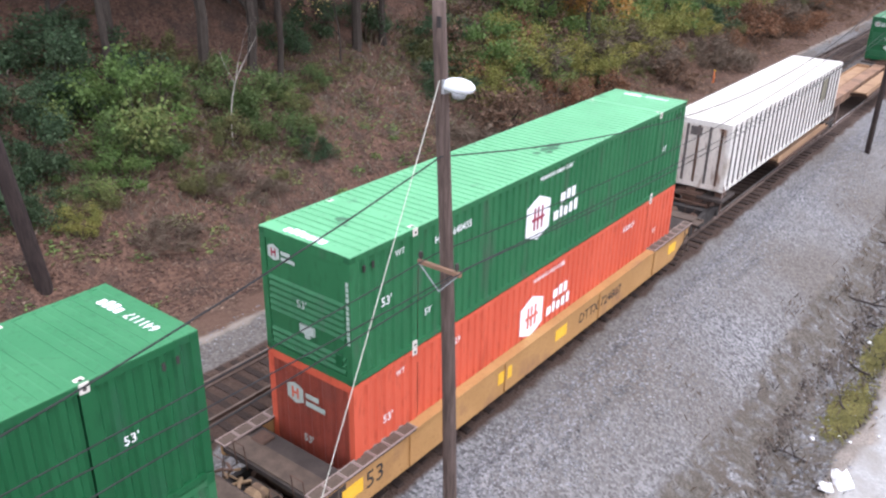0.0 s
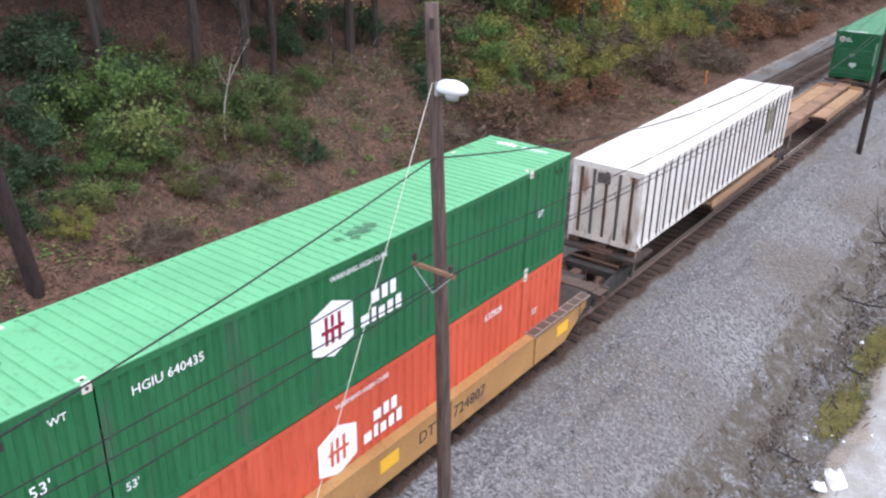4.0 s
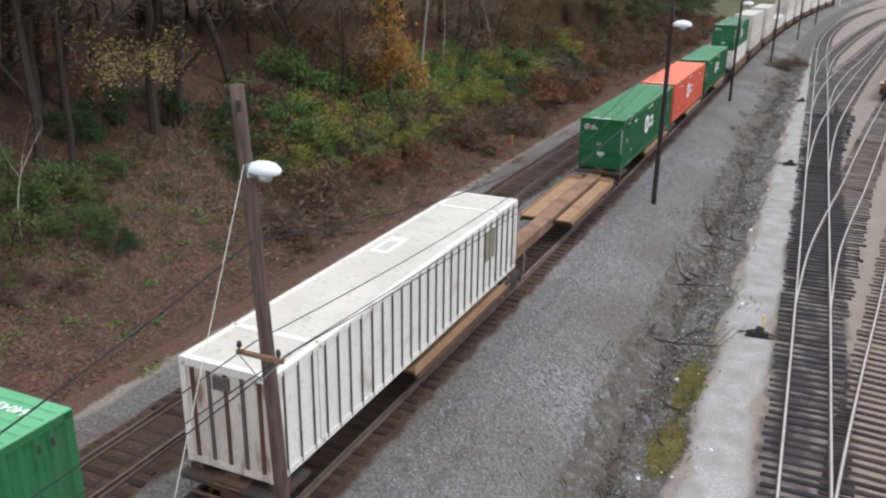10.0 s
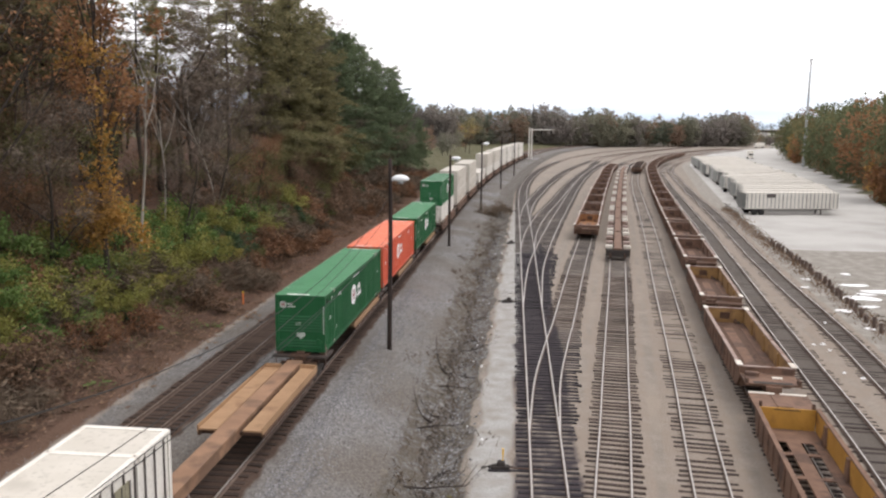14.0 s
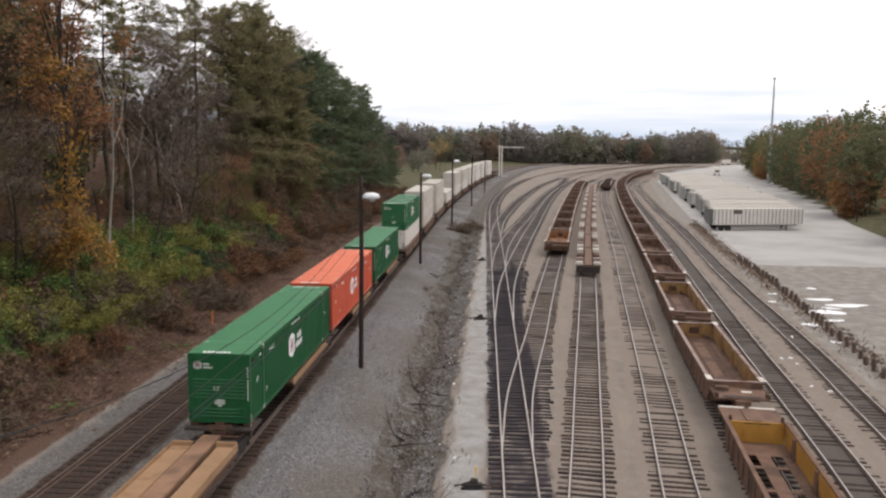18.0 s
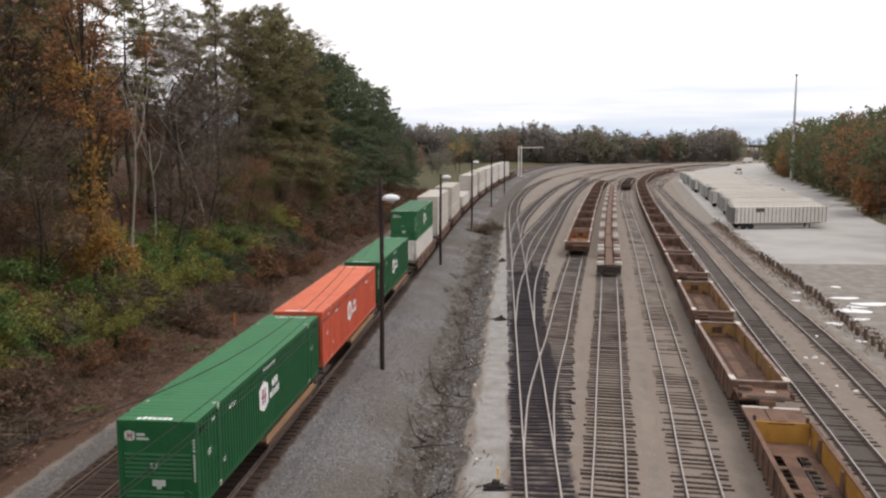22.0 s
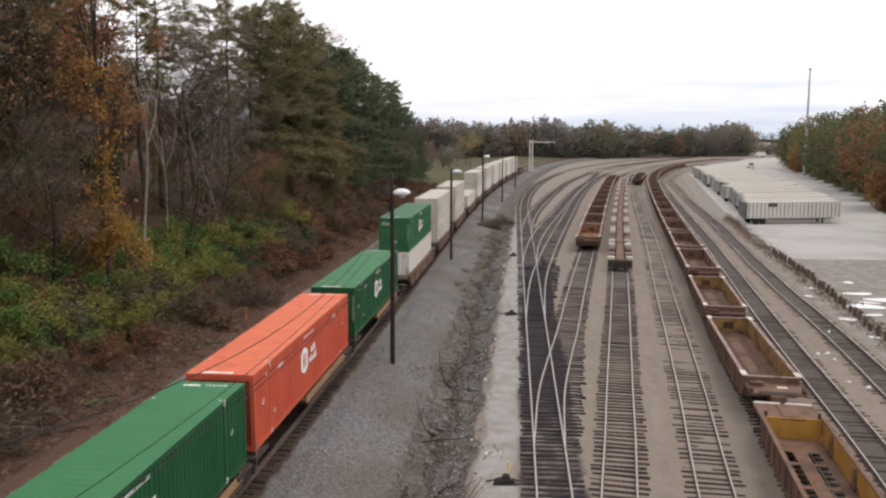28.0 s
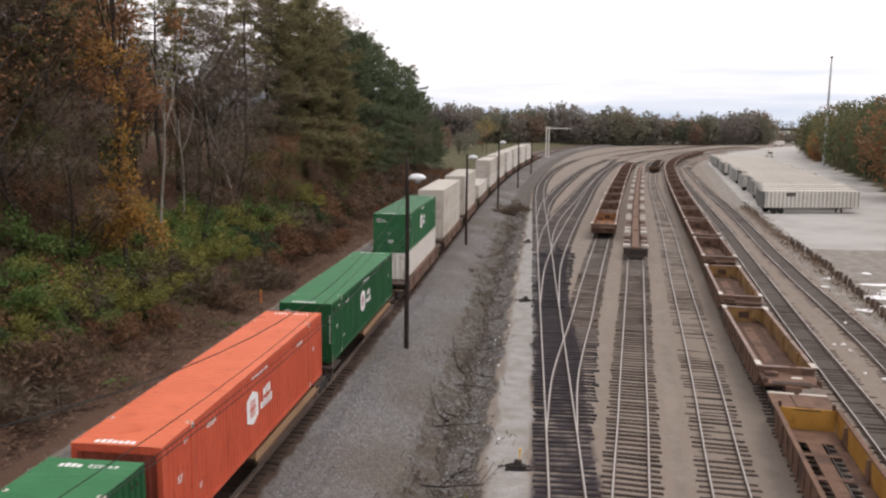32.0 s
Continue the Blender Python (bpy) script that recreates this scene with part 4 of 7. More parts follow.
                part("rib", keep(("rib", side), lambda: Mesh().bevel_box(side * w - 0.035 if side > 0 else side * w - 0.02, side * w + 0.02 if side > 0 else side * w + 0.035, -0.012, 0.012, 0.05, tall - 0.04, 0.004).data("rib", M["rib"])), None, walls[side]).location.y = y

    def roof():
        me = Mesh()
        if ribbed:
            me.box(-w + 0.10, w - 0.10, -h + 0.12, h - 0.12, tall - 0.05, tall - 0.012)
        else:
            prof = [(-h + 0.005, 0.0)]
            for a, b in ((-h + 0.2, -px - 0.1), (-px + 0.1, px - 0.1), (px + 0.1, h - 0.2)):
                prof += groove_outline(a, b, 0.25, 0.027) if pale_roof else wall_outline(a, b, 0.33, 0.012, 0.40)
            q = corrugated(prof + [(h - 0.005, 0.0)], lambda a, d, x: (x, a, tall + 0.020 - d), -w + 0.055, w - 0.055)
            me.add(q.v, q.f)
        return me.data("roof", roofm)
    roof_ob = part("roof", keep(("roof", colour, paint, pale_roof, top), roof), None, c)

    if not ribbed:
        for s in (1, -1):
            part("roof_edge", keep(("redge", colour, paint, pale_roof, top, s), lambda: Mesh().bevel_box(min(s * w, s * (w - 0.075)), max(s * w, s * (w - 0.075)), -h + 0.004, h - 0.004, tall - 0.01, tall + 0.024, 0.006).data("roof_edge", roofm)), None, roof_ob)

    def frame_rails():
        me = Mesh()
        for s in (1, -1):
            a, b = sorted((s * w, s * (w - 0.07)))
            me.box(a, b, -h, h, tall - 0.13, tall)
            me.box(a, b, -h, h, 0.0, 0.16)
            for y in (-h, h - 0.16):
                a2, b2 = sorted((s * w, s * (w - 0.16)))
                me.box(a2, b2, y, y + 0.16, 0.1, tall - 0.1)
            for y in (-px, px):
                me.box(a, b, y - 0.085, y + 0.085, 0.1, tall - 0.1)
        for y in (-h, h - 0.08):
            me.box(-w + 0.1, w - 0.1, y, y + 0.08, tall - 0.2, tall - 0.004)
            me.box(-w + 0.1, w - 0.1, y, y + 0.08, 0.0, 0.18, 1)
        return me.data("frame", [M["white"], M["white_dirty"]] if ribbed else [body, body])
    part("frame", keep(("frame", colour, paint), frame_rails), None, c)
    fit_me = keep(("casting", colour), lambda: Mesh().bevel_box(-0.09, 0.09, -0.09, 0.09, -0.06, 0.065, 0.012).data("corner_casting", body))
    def post_fitting():
        """A white lifting fitting; dark discs on top and sides paint its slots' shade."""
        me = Mesh().bevel_box(-0.10, 0.10, -0.085, 0.085, -0.10, 0.078, 0.012)
        me.tube((0, 0, 0.070), (0, 0, 0.081), 0.036, None, 8, 1)
        me.tube((0.09, 0, -0.03), (0.103, 0, -0.03), 0.034, None, 8, 1)
        return me.tube((-0.103, 0, -0.03), (-0.09, 0, -0.03), 0.034, None, 8, 1).data("lifting_fitting", [M["cream"], M["dark"]])

    for s in (1, -1):
        for z in (0.06, tall - 0.06):
            for y in (-h + 0.085, h - 0.085):
                part("corner_casting", fit_me, None, c).location = (s * (w - 0.085), y, z)
            for y in (-px, px):
                part("lifting_fitting", keep("fitting", post_fitting), None, c, "white lifting fitting with a dark disc in place of its slot").location = (s * (w - 0.09), y, z + (0.08 if z < 1 else 0.004))

    def wall_end(y, sgn):
        me = Mesh()
        if end == "ribs":
            me.box(-w + 0.14, w - 0.14, min(y, y + sgn * 0.03), max(y, y + sgn * 0.03), 0.1, tall - 0.1)
        elif end == "posts":
            me.box(-w + 0.14, w - 0.14, min(y, y + sgn * 0.03), max(y, y + sgn * 0.03), 0.1, tall - 0.1)
        else:
            q = corrugated(wall_outline(-w + 0.16, w - 0.16, 0.36, 0.04), lambda a, d, z: (a, y + sgn * (0.05 - d), z), 0.16, tall - 0.18)
            me.add(q.v, q.f)
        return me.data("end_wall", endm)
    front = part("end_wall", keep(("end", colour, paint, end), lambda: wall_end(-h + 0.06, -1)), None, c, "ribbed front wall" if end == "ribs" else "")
    if end == "ribs":
        for z in (0.27, 0.42, 0.57, 1.06, 1.21, 1.36, 1.51, 1.66, 1.81):
            part("end_rib", keep(("erib", colour, paint), lambda: Mesh().prism([(-h + 0.045, -0.055), (-h - 0.014, -0.045), (-h - 0.014, -0.018), (-h + 0.040, 0.058)], "x", -w + 0.2, w - 0.2).data("end_rib", endm)), None, front).location.z = z
        part("document_box", keep(("docbox", colour), lambda: Mesh().bevel_box(0.82, 1.02, -h - 0.02, -h + 0.04, 0.34, 0.66, 0.015).data("document_box", endm)), None, front, "small painted document box")
        for k in range(12):
            part("code_bar", keep(("cmark", colour, k), lambda: bars([(w - 0.125, 2.28 - 0.115 * k - 0.06 * (k > 3), 0.07, 0.085)], h + 0.006, lambda p, lift: (p[0], -lift, p[1])).data("code_bar", M["plate"])), None, front, "pale bar of the painted container code")
    if end == "posts":
        for k in range(5):
            x = -0.95 + 0.47 * k
            part("rib", keep(("endrib", k % 2), lambda: Mesh().bevel_box(-0.05, 0.05, -h - 0.012, -h + 0.05, 0.2, tall - 0.2, 0.01).data("rib", M["rib"] if k % 2 else M["rust"])), None, front).location.x = x
        part("vent_hatch", keep("hatch", lambda: Mesh().bevel_box(-0.35, 0.12, -h - 0.035, -h + 0.03, tall - 0.62, tall - 0.27, 0.02).data("vent_hatch", M["rib"])), None, front, "dark grilled vent hatch")
        part("side_vent", keep("sidevent", lambda: Mesh().bevel_box(w - 0.02, w + 0.018, h - 3.35, h - 2.55, tall - 1.5, tall - 0.4, 0.01).data("side_vent", M["vent_olive"])), None, walls[1], "olive-grey louvred side vent")
        for s in (1, -1):
            part("roof_border", keep(("rborder", s), lambda: Mesh().bevel_box(min(s * (w - 0.17), s * (w - 0.02)), max(s * (w - 0.17), s * (w - 0.02)), -h + 0.03, h - 0.03, tall - 0.02, tall + 0.012, 0.006).data("roof_border", M["white"])), None, roof_ob, "white raised edge of the roof")
        part("vent_frame", keep("ventframe", lambda: Mesh().box(w + 0.018, w + 0.03, h - 3.40, h - 3.33, tall - 1.5, tall - 0.4).box(w + 0.018, w + 0.03, h - 2.58, h - 2.50, tall - 1.5, tall - 0.4).box(w + 0.018, w + 0.03, h - 3.0, h - 2.95, tall - 1.5, tall - 0.4).data("vent_frame", M["rib"])), None, walls[1], "dark bars over the side vent")
        part("roof_patch", keep("patch", lambda: Mesh().box(-0.95, -0.85, 0.4, 1.9, tall - 0.012, tall - 0.004).box(-0.45, -0.35, 0.4, 1.9, tall - 0.012, tall - 0.004).box(-0.85, -0.45, 0.4, 0.5, tall - 0.012, tall - 0.004).box(-0.85, -0.45, 1.6, 1.9, tall - 0.012, tall - 0.004).data("roof_patch", M["logo_white"])), None, roof_ob, "pale patch outline on the roof")
        for y in (-px, px, -h + 0.08, h - 0.08):
            part("roof_seam", keep("seam", lambda: Mesh().bevel_box(-w + 0.05, w - 0.05, -0.10, 0.10, tall - 0.012, tall + 0.016, 0.005).data("roof_seam", M["white"])), None, roof_ob, "raised white roof seam").location.y = y
    else:
        part("end_wall", keep(("end2", colour, paint), lambda: Mesh().box(-w + 0.14, w - 0.14, h - 0.09, h - 0.05, 0.1, tall - 0.1).data("end_wall", body)), None, c)
    if pale_roof:
        rs = random.Random(9)
        for mx, my, wx, wy, count in ((0.55, 0.5, 0.26, 0.85, 15), (-0.25, -6.75, 0.12, 0.16, 5)):
            def blot(mx=mx, my=my, wx=wx, wy=wy, count=count):
                me = Mesh()
                for _ in range(count):
                    bx, by, br = mx + rs.gauss(0, 0.55) * wx, my + rs.gauss(0, 0.5) * wy, rs.uniform(0.05, 0.15)
                    ring = [(bx + br * rs.uniform(0.5, 1.1) * math.cos(k * 0.7854), by + 1.3 * br * rs.uniform(0.5, 1.1) * math.sin(k * 0.7854), tall + 0.024 + 0.0004 * _) for k in range(8)]
                    me.add(ring, [tuple(range(8))])
                return me.data("roof_stain", M["stain"])
            part("roof_stain", keep(("stain", my), blot), None, roof_ob, "dark stain on the roof")
    if style == "logo":
        fn, cz = side_plane(1), 1.59
        badge = part("logo_badge", keep(("badge", colour), lambda: Mesh().add(*decal(hex_shape(-1.1, cz, 1.14), 0.006, fn)).data("logo_badge", M["logo_white"])), None, c, "white hexagonal emblem")
        for k, q in enumerate(logo_rects(-1.1, cz, 0.92)):
            part("logo_bar", keep(("mark", colour, k), lambda: bars([q], 0.011 + 0.002 * (k == 4), fn).data("logo_bar", M["logo_red" if colour == "green" else "orange"])), None, badge, "dark bar inside the emblem")
        rows = word_bars(0.02, cz + 0.08, (0.24, 0.18, 0.18), 0.34, 0.085, 3) + word_bars(-0.30, cz - 0.34, (0.24, 0.13, 0.19, 0.18, 0.18), 0.32, 0.085, 4)
        for k, q in enumerate(rows):
            part("name_bar", keep(("name", colour, k), lambda: bars([q], 0.006, fn).data("name_bar", M["logo_white"])), None, walls[1], "white bar of the company name")
        write(c, "WARNING HIGH CUBE", 0.16, M["logo_white"], RIGHT_FACE(-0.3, tall - 0.27))
        write(c, "53'", 0.29, M["logo_white"], RIGHT_FACE(-h + 1.05, 1.58))
        write(c, "53'", 0.22, M["logo_white"], RIGHT_FACE(-px + 0.45, 0.78))
        write(c, "53'", 0.24, M["logo_white"], RIGHT_FACE(h - 1.4, 1.6))
        for y in (-h + 0.42, -h + 0.68, h - 0.42, h - 0.68) if colour == "green" else ():
            part("vent_slot", keep(("slot",), lambda: Mesh().bevel_box(w - 0.03, w + 0.004, -0.03, 0.03, tall - 0.42, tall - 0.28, 0.006).data("vent_slot", M["dark"])), None, walls[1], "small dark vent").location.y = y
        if number:
            write(c, number, 0.24, M["logo_white"], RIGHT_FACE(-px + 1.35, tall - 0.50))
            if colour == "orange":
                write(c, number, 0.26, M["logo_white"], RIGHT_FACE(px - 1.5, tall - 0.50))
        write(c, "WT", 0.18, M["logo_white"], RIGHT_FACE(-px - 0.5, tall - 0.36))
        ef = lambda p, lift: (p[0], -h - lift, p[1])
        bx, bz, bs = (-0.88, 2.42, 0.34) if colour == "green" else (-0.48, 2.02, 0.50)
        # End markings take the dim plate tone, this wall's shade put into it.
        small = part("end_badge", keep(("ebadge", colour), lambda: Mesh().add(*decal(hex_shape(bx, bz, bs), 0.006, ef)).data("end_badge", M["plate"])), None, front)
        part("end_lettering", keep(("ename", colour), lambda: bars([(bx + 0.65 * bs, bz, 0.8 * bs, 0.25 * bs), (bx + 0.65 * bs, bz - 0.4 * bs, 1.18 * bs, 0.25 * bs)], 0.006, ef).data("end_lettering", M["plate"])), None, front)
        write(c, "53'", 0.26, M["plate"], FRONT_FACE(-0.1, 1.44 if end == "ribs" else 0.95, 0.022))
        if end == "ribs":
            part("info_plate", keep(("plate", colour), lambda: Mesh().box(-0.20, 0.22, -h - 0.016, -h + 0.03, 0.78, 0.98).box(-0.06, 0.08, -h - 0.016, -h + 0.03, 0.68, 0.775).data("info_plate", M["plate"])), None, front, "pale information plate")
        part("end_mark", keep(("emark", colour), lambda: bars([(bx - 0.22 * bs, bz - 0.28 * bs, 0.12 * bs, 0.56 * bs), (bx + 0.10 * bs, bz - 0.28 * bs, 0.12 * bs, 0.56 * bs), (bx - 0.12 * bs, bz - 0.05 * bs, 0.24 * bs, 0.12 * bs)], 0.009, ef).data("end_mark", M["logo_red" if colour == "green" else "orange"])), None, small)
        if number:
            write(c, number[-6:], 0.27, M["logo_white"], UP_FACE(0.42, h - 0.42, 180))
            part("roof_marking", keep(("rmark2", colour), lambda: bars(word_bars(-0.75, h - 0.53, (0.11,) * 4, 0.22, 0.05, 8), tall + 0.031, lambda p, lift: (p[0], p[1], lift)).data("roof_marking", M["logo_white"])), None, roof_ob, "white roof marking")
        part("roof_marking", keep(("rmark", colour), lambda: bars(word_bars(-0.7, -h + 0.12, (0.12,) * 7, 0.24, 0.05, 8), tall + 0.031, lambda p, lift: (p[0], p[1], lift)).data("roof_marking", M["logo_white"])), None, roof_ob, "white roof marking")
    return c


def wheelset(parent, y):
    ax = new("wheelset", once("wheelset", lambda: Mesh().tube((-0.72, 0, 0), (0.72, 0, 0), 0.09, None, 8).tube((-0.82, 0, 0), (-0.70, 0, 0), 0.42, None, 20).tube((0.70, 0, 0), (0.82, 0, 0), 0.42, None, 20).tube((-0.70, 0, 0), (-0.67, 0, 0), 0.455, None, 20).tube((0.67, 0, 0), (0.70, 0, 0), 0.455, None, 20).box(0.82, 0.835, -0.06, 0.06, -0.25, 0.25).data("wheelset", M["rust"])))
    ax.parent = parent
    ax.location = (0, y, 0.42)
    return ax


WHEELS = []


def truck(parent, y, turning=False):
    """A bogie: two side frames, a bolster, springs and two wheelsets."""
    def side_frame():
        me = Mesh()
        for s in (1, -1):
            me.prism([(-1.15, 0.42), (-1.15, 0.62), (-0.5, 0.78), (0.5, 0.78), (1.15, 0.62), (1.15, 0.42), (0.85, 0.36), (0.4, 0.24), (-0.4, 0.24), (-0.85, 0.36)], "x", s * 0.97 - 0.07, s * 0.97 + 0.07)
            me.tube((s * 0.97, -0.89, 0.42), (s * 1.10, -0.89, 0.42), 0.13, None, 10)
            me.tube((s * 0.97, 0.89, 0.42), (s * 1.10, 0.89, 0.42), 0.13, None, 10)
            for k in (-0.14, 0.0, 0.14):
                me.tube((s * 1.0, k, 0.28), (s * 1.0, k, 0.55), 0.055, None, 8)
        me.box(-1.05, 1.05, -0.2, 0.2, 0.55, 0.78)
        return me.data("truck_frame", M["dark"])
    o = part("truck_frame", once("truck", side_frame), None, parent, "dark cast truck frame with springs")
    o.location = (0, y, 0)
    for k in (-0.89, 0.89):
        ws = wheelset(parent, y + k)
        if turning:
            WHEELS.append(ws)


def well_car(label, number="", detailed=True, moving=True, paint="yellow", group="cars of the freight train", long_ends={1: 2.0, -1: 2.0}):
    """A well car for double-stacked containers; its well is 16.6 m long."""
    c = thing("well_car", label, "railway car", group)
    hl = 8.45
    sills = {}

    def sill(s):
        me = Mesh()
        a, b = sorted((s * 1.50, s * 1.36))
        me.prism([(-hl - 1.0, 1.36), (hl + 1.0, 1.36), (hl + 1.0, 1.05), (hl - 0.2, 0.36), (-hl + 0.2, 0.36), (-hl - 1.0, 1.05)], "x", a, b)
        lo, hi = sorted((s * 1.56, s * 1.28))
        me.box(lo, hi, -hl - 1.0, hl + 1.0, 1.30, 1.37)
        for k in range(-6, 7):
            p, q = sorted((s * 1.50, s * 1.55))
            me.prism([(k * 1.3 - 0.05, 0.42), (k * 1.3 + 0.05, 0.42), (k * 1.3 + 0.04, 1.3), (k * 1.3 - 0.04, 1.3)], "x", p, q) if abs(k) in (2, 5) else None
        return me.data("side_sill", M[paint])
    for s in (1, -1):
        sills[s] = part("side_sill", once(("sill", paint, s), lambda: sill(s)), None, c, "yellow side sill" if paint == "yellow" else "")
    part("well_floor", once("floor", lambda: Mesh().box(-1.36, 1.36, -hl, hl, 0.28, 0.34).box(-0.35, 0.35, -hl, hl, 0.34, 0.37).data("well_floor", M["rust"])), None, c)
    for e in (1, -1):
        ln = long_ends[e]
        joint = hl + ln + (1.05 if ln > 1.5 else 0.28)

        def deck(e=e):
            me = Mesh()
            a, b = sorted((e * hl, e * (hl + ln)))
            me.box(-1.35, 1.35, a, b, 1.20, 1.32)
            a, b = sorted((e * (hl + ln), e * (joint - 0.1)))
            me.box(-0.45, 0.45, a, b, 0.72, 1.0)
            a, b = sorted((e * hl, e * (hl + 0.06)))
            me.box(-1.36, 1.36, a, b, 0.3, 1.25)
            return me.data("end_platform", M["deck"])
        part("end_platform", once(("deck", e, ln), deck), None, c, "grimy steel end platform")
        for s in (1, -1):
            def walk_grate(e=e, s=s):
                me = Mesh()
                a, b = sorted((s * 1.62, s * 1.30))
                for k in range(7):
                    y = e * (hl - 1.9 + k * 0.46)
                    me.box(a, b, y - 0.2, y + 0.2, 1.38, 1.41)
                return me.data("walkway", M["grating"])
            if number:
                for k in range(7):
                    part("walkway_grate", once("grate", lambda: Mesh().bevel_box(-0.14, 0.14, -0.195, 0.195, 1.378, 1.405, 0.006).box(-0.165, -0.14, -0.22, 0.22, 1.377, 1.414, 1).box(0.14, 0.165, -0.22, 0.22, 1.377, 1.414, 1).box(-0.14, 0.14, -0.22, -0.195, 1.377, 1.414, 1).box(-0.14, 0.14, 0.195, 0.22, 1.377, 1.414, 1).data("walkway_grate", [M["grating"], M["rust_pale"]])), None, sills[s], "galvanised walkway grating").location = (s * 1.415, e * (hl - 1.9 + k * 0.46), 0)
            else:
                tagged(part("walkway", once(("walk", e, s), walk_grate), None, c, "galvanised walkway grating"), kind="stuff")
            def rung(e=e, s=s):
                me = Mesh()
                for z in (0.45, 0.78, 1.1):
                    me.tube((s * 1.58, e * (hl + 0.45), z), (s * 1.58, e * (hl + 0.9), z), 0.014, None, 6)
                for y in (hl + 0.45, hl + 0.9):
                    me.tube((s * 1.58, e * y, 0.4), (s * 1.58, e * y, 1.4), 0.014, None, 6)
                return me.data("ladder", M["grating"])
            part("ladder", once(("ladder", e, s), rung), None, c)
        def brake(e=e):
            me = Mesh()
            y = e * (hl + ln + 0.25)
            me.path([(-0.12, y, 1.0), (-0.06, y, 1.0), (0.22, y, 1.0), (0.30, y, 1.0)], [0.08, 0.17, 0.17, 0.07], 12)
            return me.data("brake_reservoir", M["dusty"])
        part("brake_reservoir", once(("brake", e, ln), brake), None, c, "dusty tan brake reservoir", True)
        for k, (bx, by, bz, dx2, dy2, dz2, br) in enumerate(((-1.15, 2.1, 1.05, 0.5, 0.25, 0.2, 0.035), (-0.95, 2.35, 0.9, 0.35, -0.2, 0.3, 0.03), (0.35, 2.15, 1.0, 0.6, 0.3, -0.25, 0.035), (-0.6, 2.15, 0.95, 0.35, 0.35, 0.12, 0.045), (0.75, 2.05, 0.85, -0.1, 0.55, 0.1, 0.03), (-1.2, 2.5, 0.8, 0.7, 0.0, 0.06, 0.025))):
            part("brake_rod", once(("rod", e, k, ln), lambda: Mesh().path([(bx, e * (hl + ln - 2 + by), bz), (bx + dx2 * 0.5, e * (hl + ln - 2 + by + dy2 * 0.5), bz + dz2 * 0.8), (bx + dx2, e * (hl + ln - 2 + by + dy2), bz + dz2)], [br] * 3, 6).data("brake_rod", M["dusty" if k % 2 else "rust"])), None, c, "rusty brake rigging")
        for s in (1, -1) if ln > 1.5 else ():
            part("end_step", once(("estep", e, s), lambda: Mesh().bevel_box(min(s * 0.75, s * 1.45), max(s * 0.75, s * 1.45), min(e * (hl + ln + 0.05), e * (hl + ln + 0.65)), max(e * (hl + ln + 0.05), e * (hl + ln + 0.65)), 0.92, 0.96, 0.008).box(min(s * 0.75, s * 1.45), max(s * 0.75, s * 1.45), min(e * (hl + ln + 0.6), e * (hl + ln + 0.68)), max(e * (hl + ln + 0.6), e * (hl + ln + 0.68)), 0.86, 1.0).data("end_step", M["grating"])), None, c, "steel end step plate")
        part("valve_box", once(("vbox", e, ln), lambda: Mesh().bevel_box(-1.1, -0.7, e * (hl + ln - 0.75) - 0.2, e * (hl + ln - 0.75) + 0.2, 1.12, 1.4, 0.03).data("valve_box", M["rust"])), None, c)
        part("brake_hose", once(("hose", e, ln), lambda: Mesh().path([(0.5, e * (hl + ln), 1.02), (0.62, e * (hl + ln + 0.2), 0.75), (0.55, e * joint, 0.62)], [0.04, 0.04, 0.04], 8).data("brake_hose", M["dark"])), None, c)
        part("coupler", once(("coupler", e, ln), lambda: Mesh().bevel_box(-0.16, 0.16, e * joint - 0.22, e * joint + 0.22, 0.74, 1.04, 0.05).data("coupler", M["rust"])), None, c, "rusty knuckle coupler")
        part("cross_walk", once(("cwalk", e, ln), lambda: Mesh().bevel_box(-1.45, 1.45, min(e * (hl + ln - 0.60), e * (hl + ln - 0.05)), max(e * (hl + ln - 0.60), e * (hl + ln - 0.05)), 1.325, 1.36, 0.01).data("cross_walk", M["grating"])), None, c, "grimy cross-over walkway")
        for gx2 in (-0.9, 0.9):
            part("grab_iron", once(("grab", e, gx2, ln), lambda: Mesh().path([(gx2, e * (hl + ln), 1.1), (gx2, e * (hl + ln + 0.05), 1.75), (gx2 + 0.35, e * (hl + ln + 0.05), 1.75), (gx2 + 0.35, e * (hl + ln), 1.1)], [0.014] * 4, 6).data("grab_iron", M["rust"])), None, c)
        if ln > 1.5 or e < 0:
            truck(c, e * (hl + (1.55 if ln > 1.5 else 1.33)), moving and detailed)
    if number:
        for e in (-1,):
            part("sill_end", once(("send", e), lambda: Mesh().prism([(e * (hl + 0.15), 1.29), (e * (hl + 1.01), 1.29), (e * (hl + 1.01), 1.0), (e * (hl + 0.15), 0.6)], "x", 1.45, 1.504).data("sill_end", M["deck"])), None, sills[1], "grimy dark end of the side sill")
        for e in (1, -1):
            for s in (1, -1):
                part("sill_cap", once(("scap", e, s), lambda: Mesh().bevel_box(min(s * 1.25, s * 1.58), max(s * 1.25, s * 1.58), min(e * (hl - 2.1), e * (hl + 1.03)), max(e * (hl - 2.1), e * (hl + 1.03)), 1.345, 1.376, 0.006).data("sill_cap", M["deck"])), None, sills[s], "grimy dark cap of the side sill")
        write(c, number, 0.46, M["dark"], Matrix.Translation((1.506, 2.7, 0.86)) @ Euler((radians(90), 0, radians(90))).to_matrix().to_4x4())
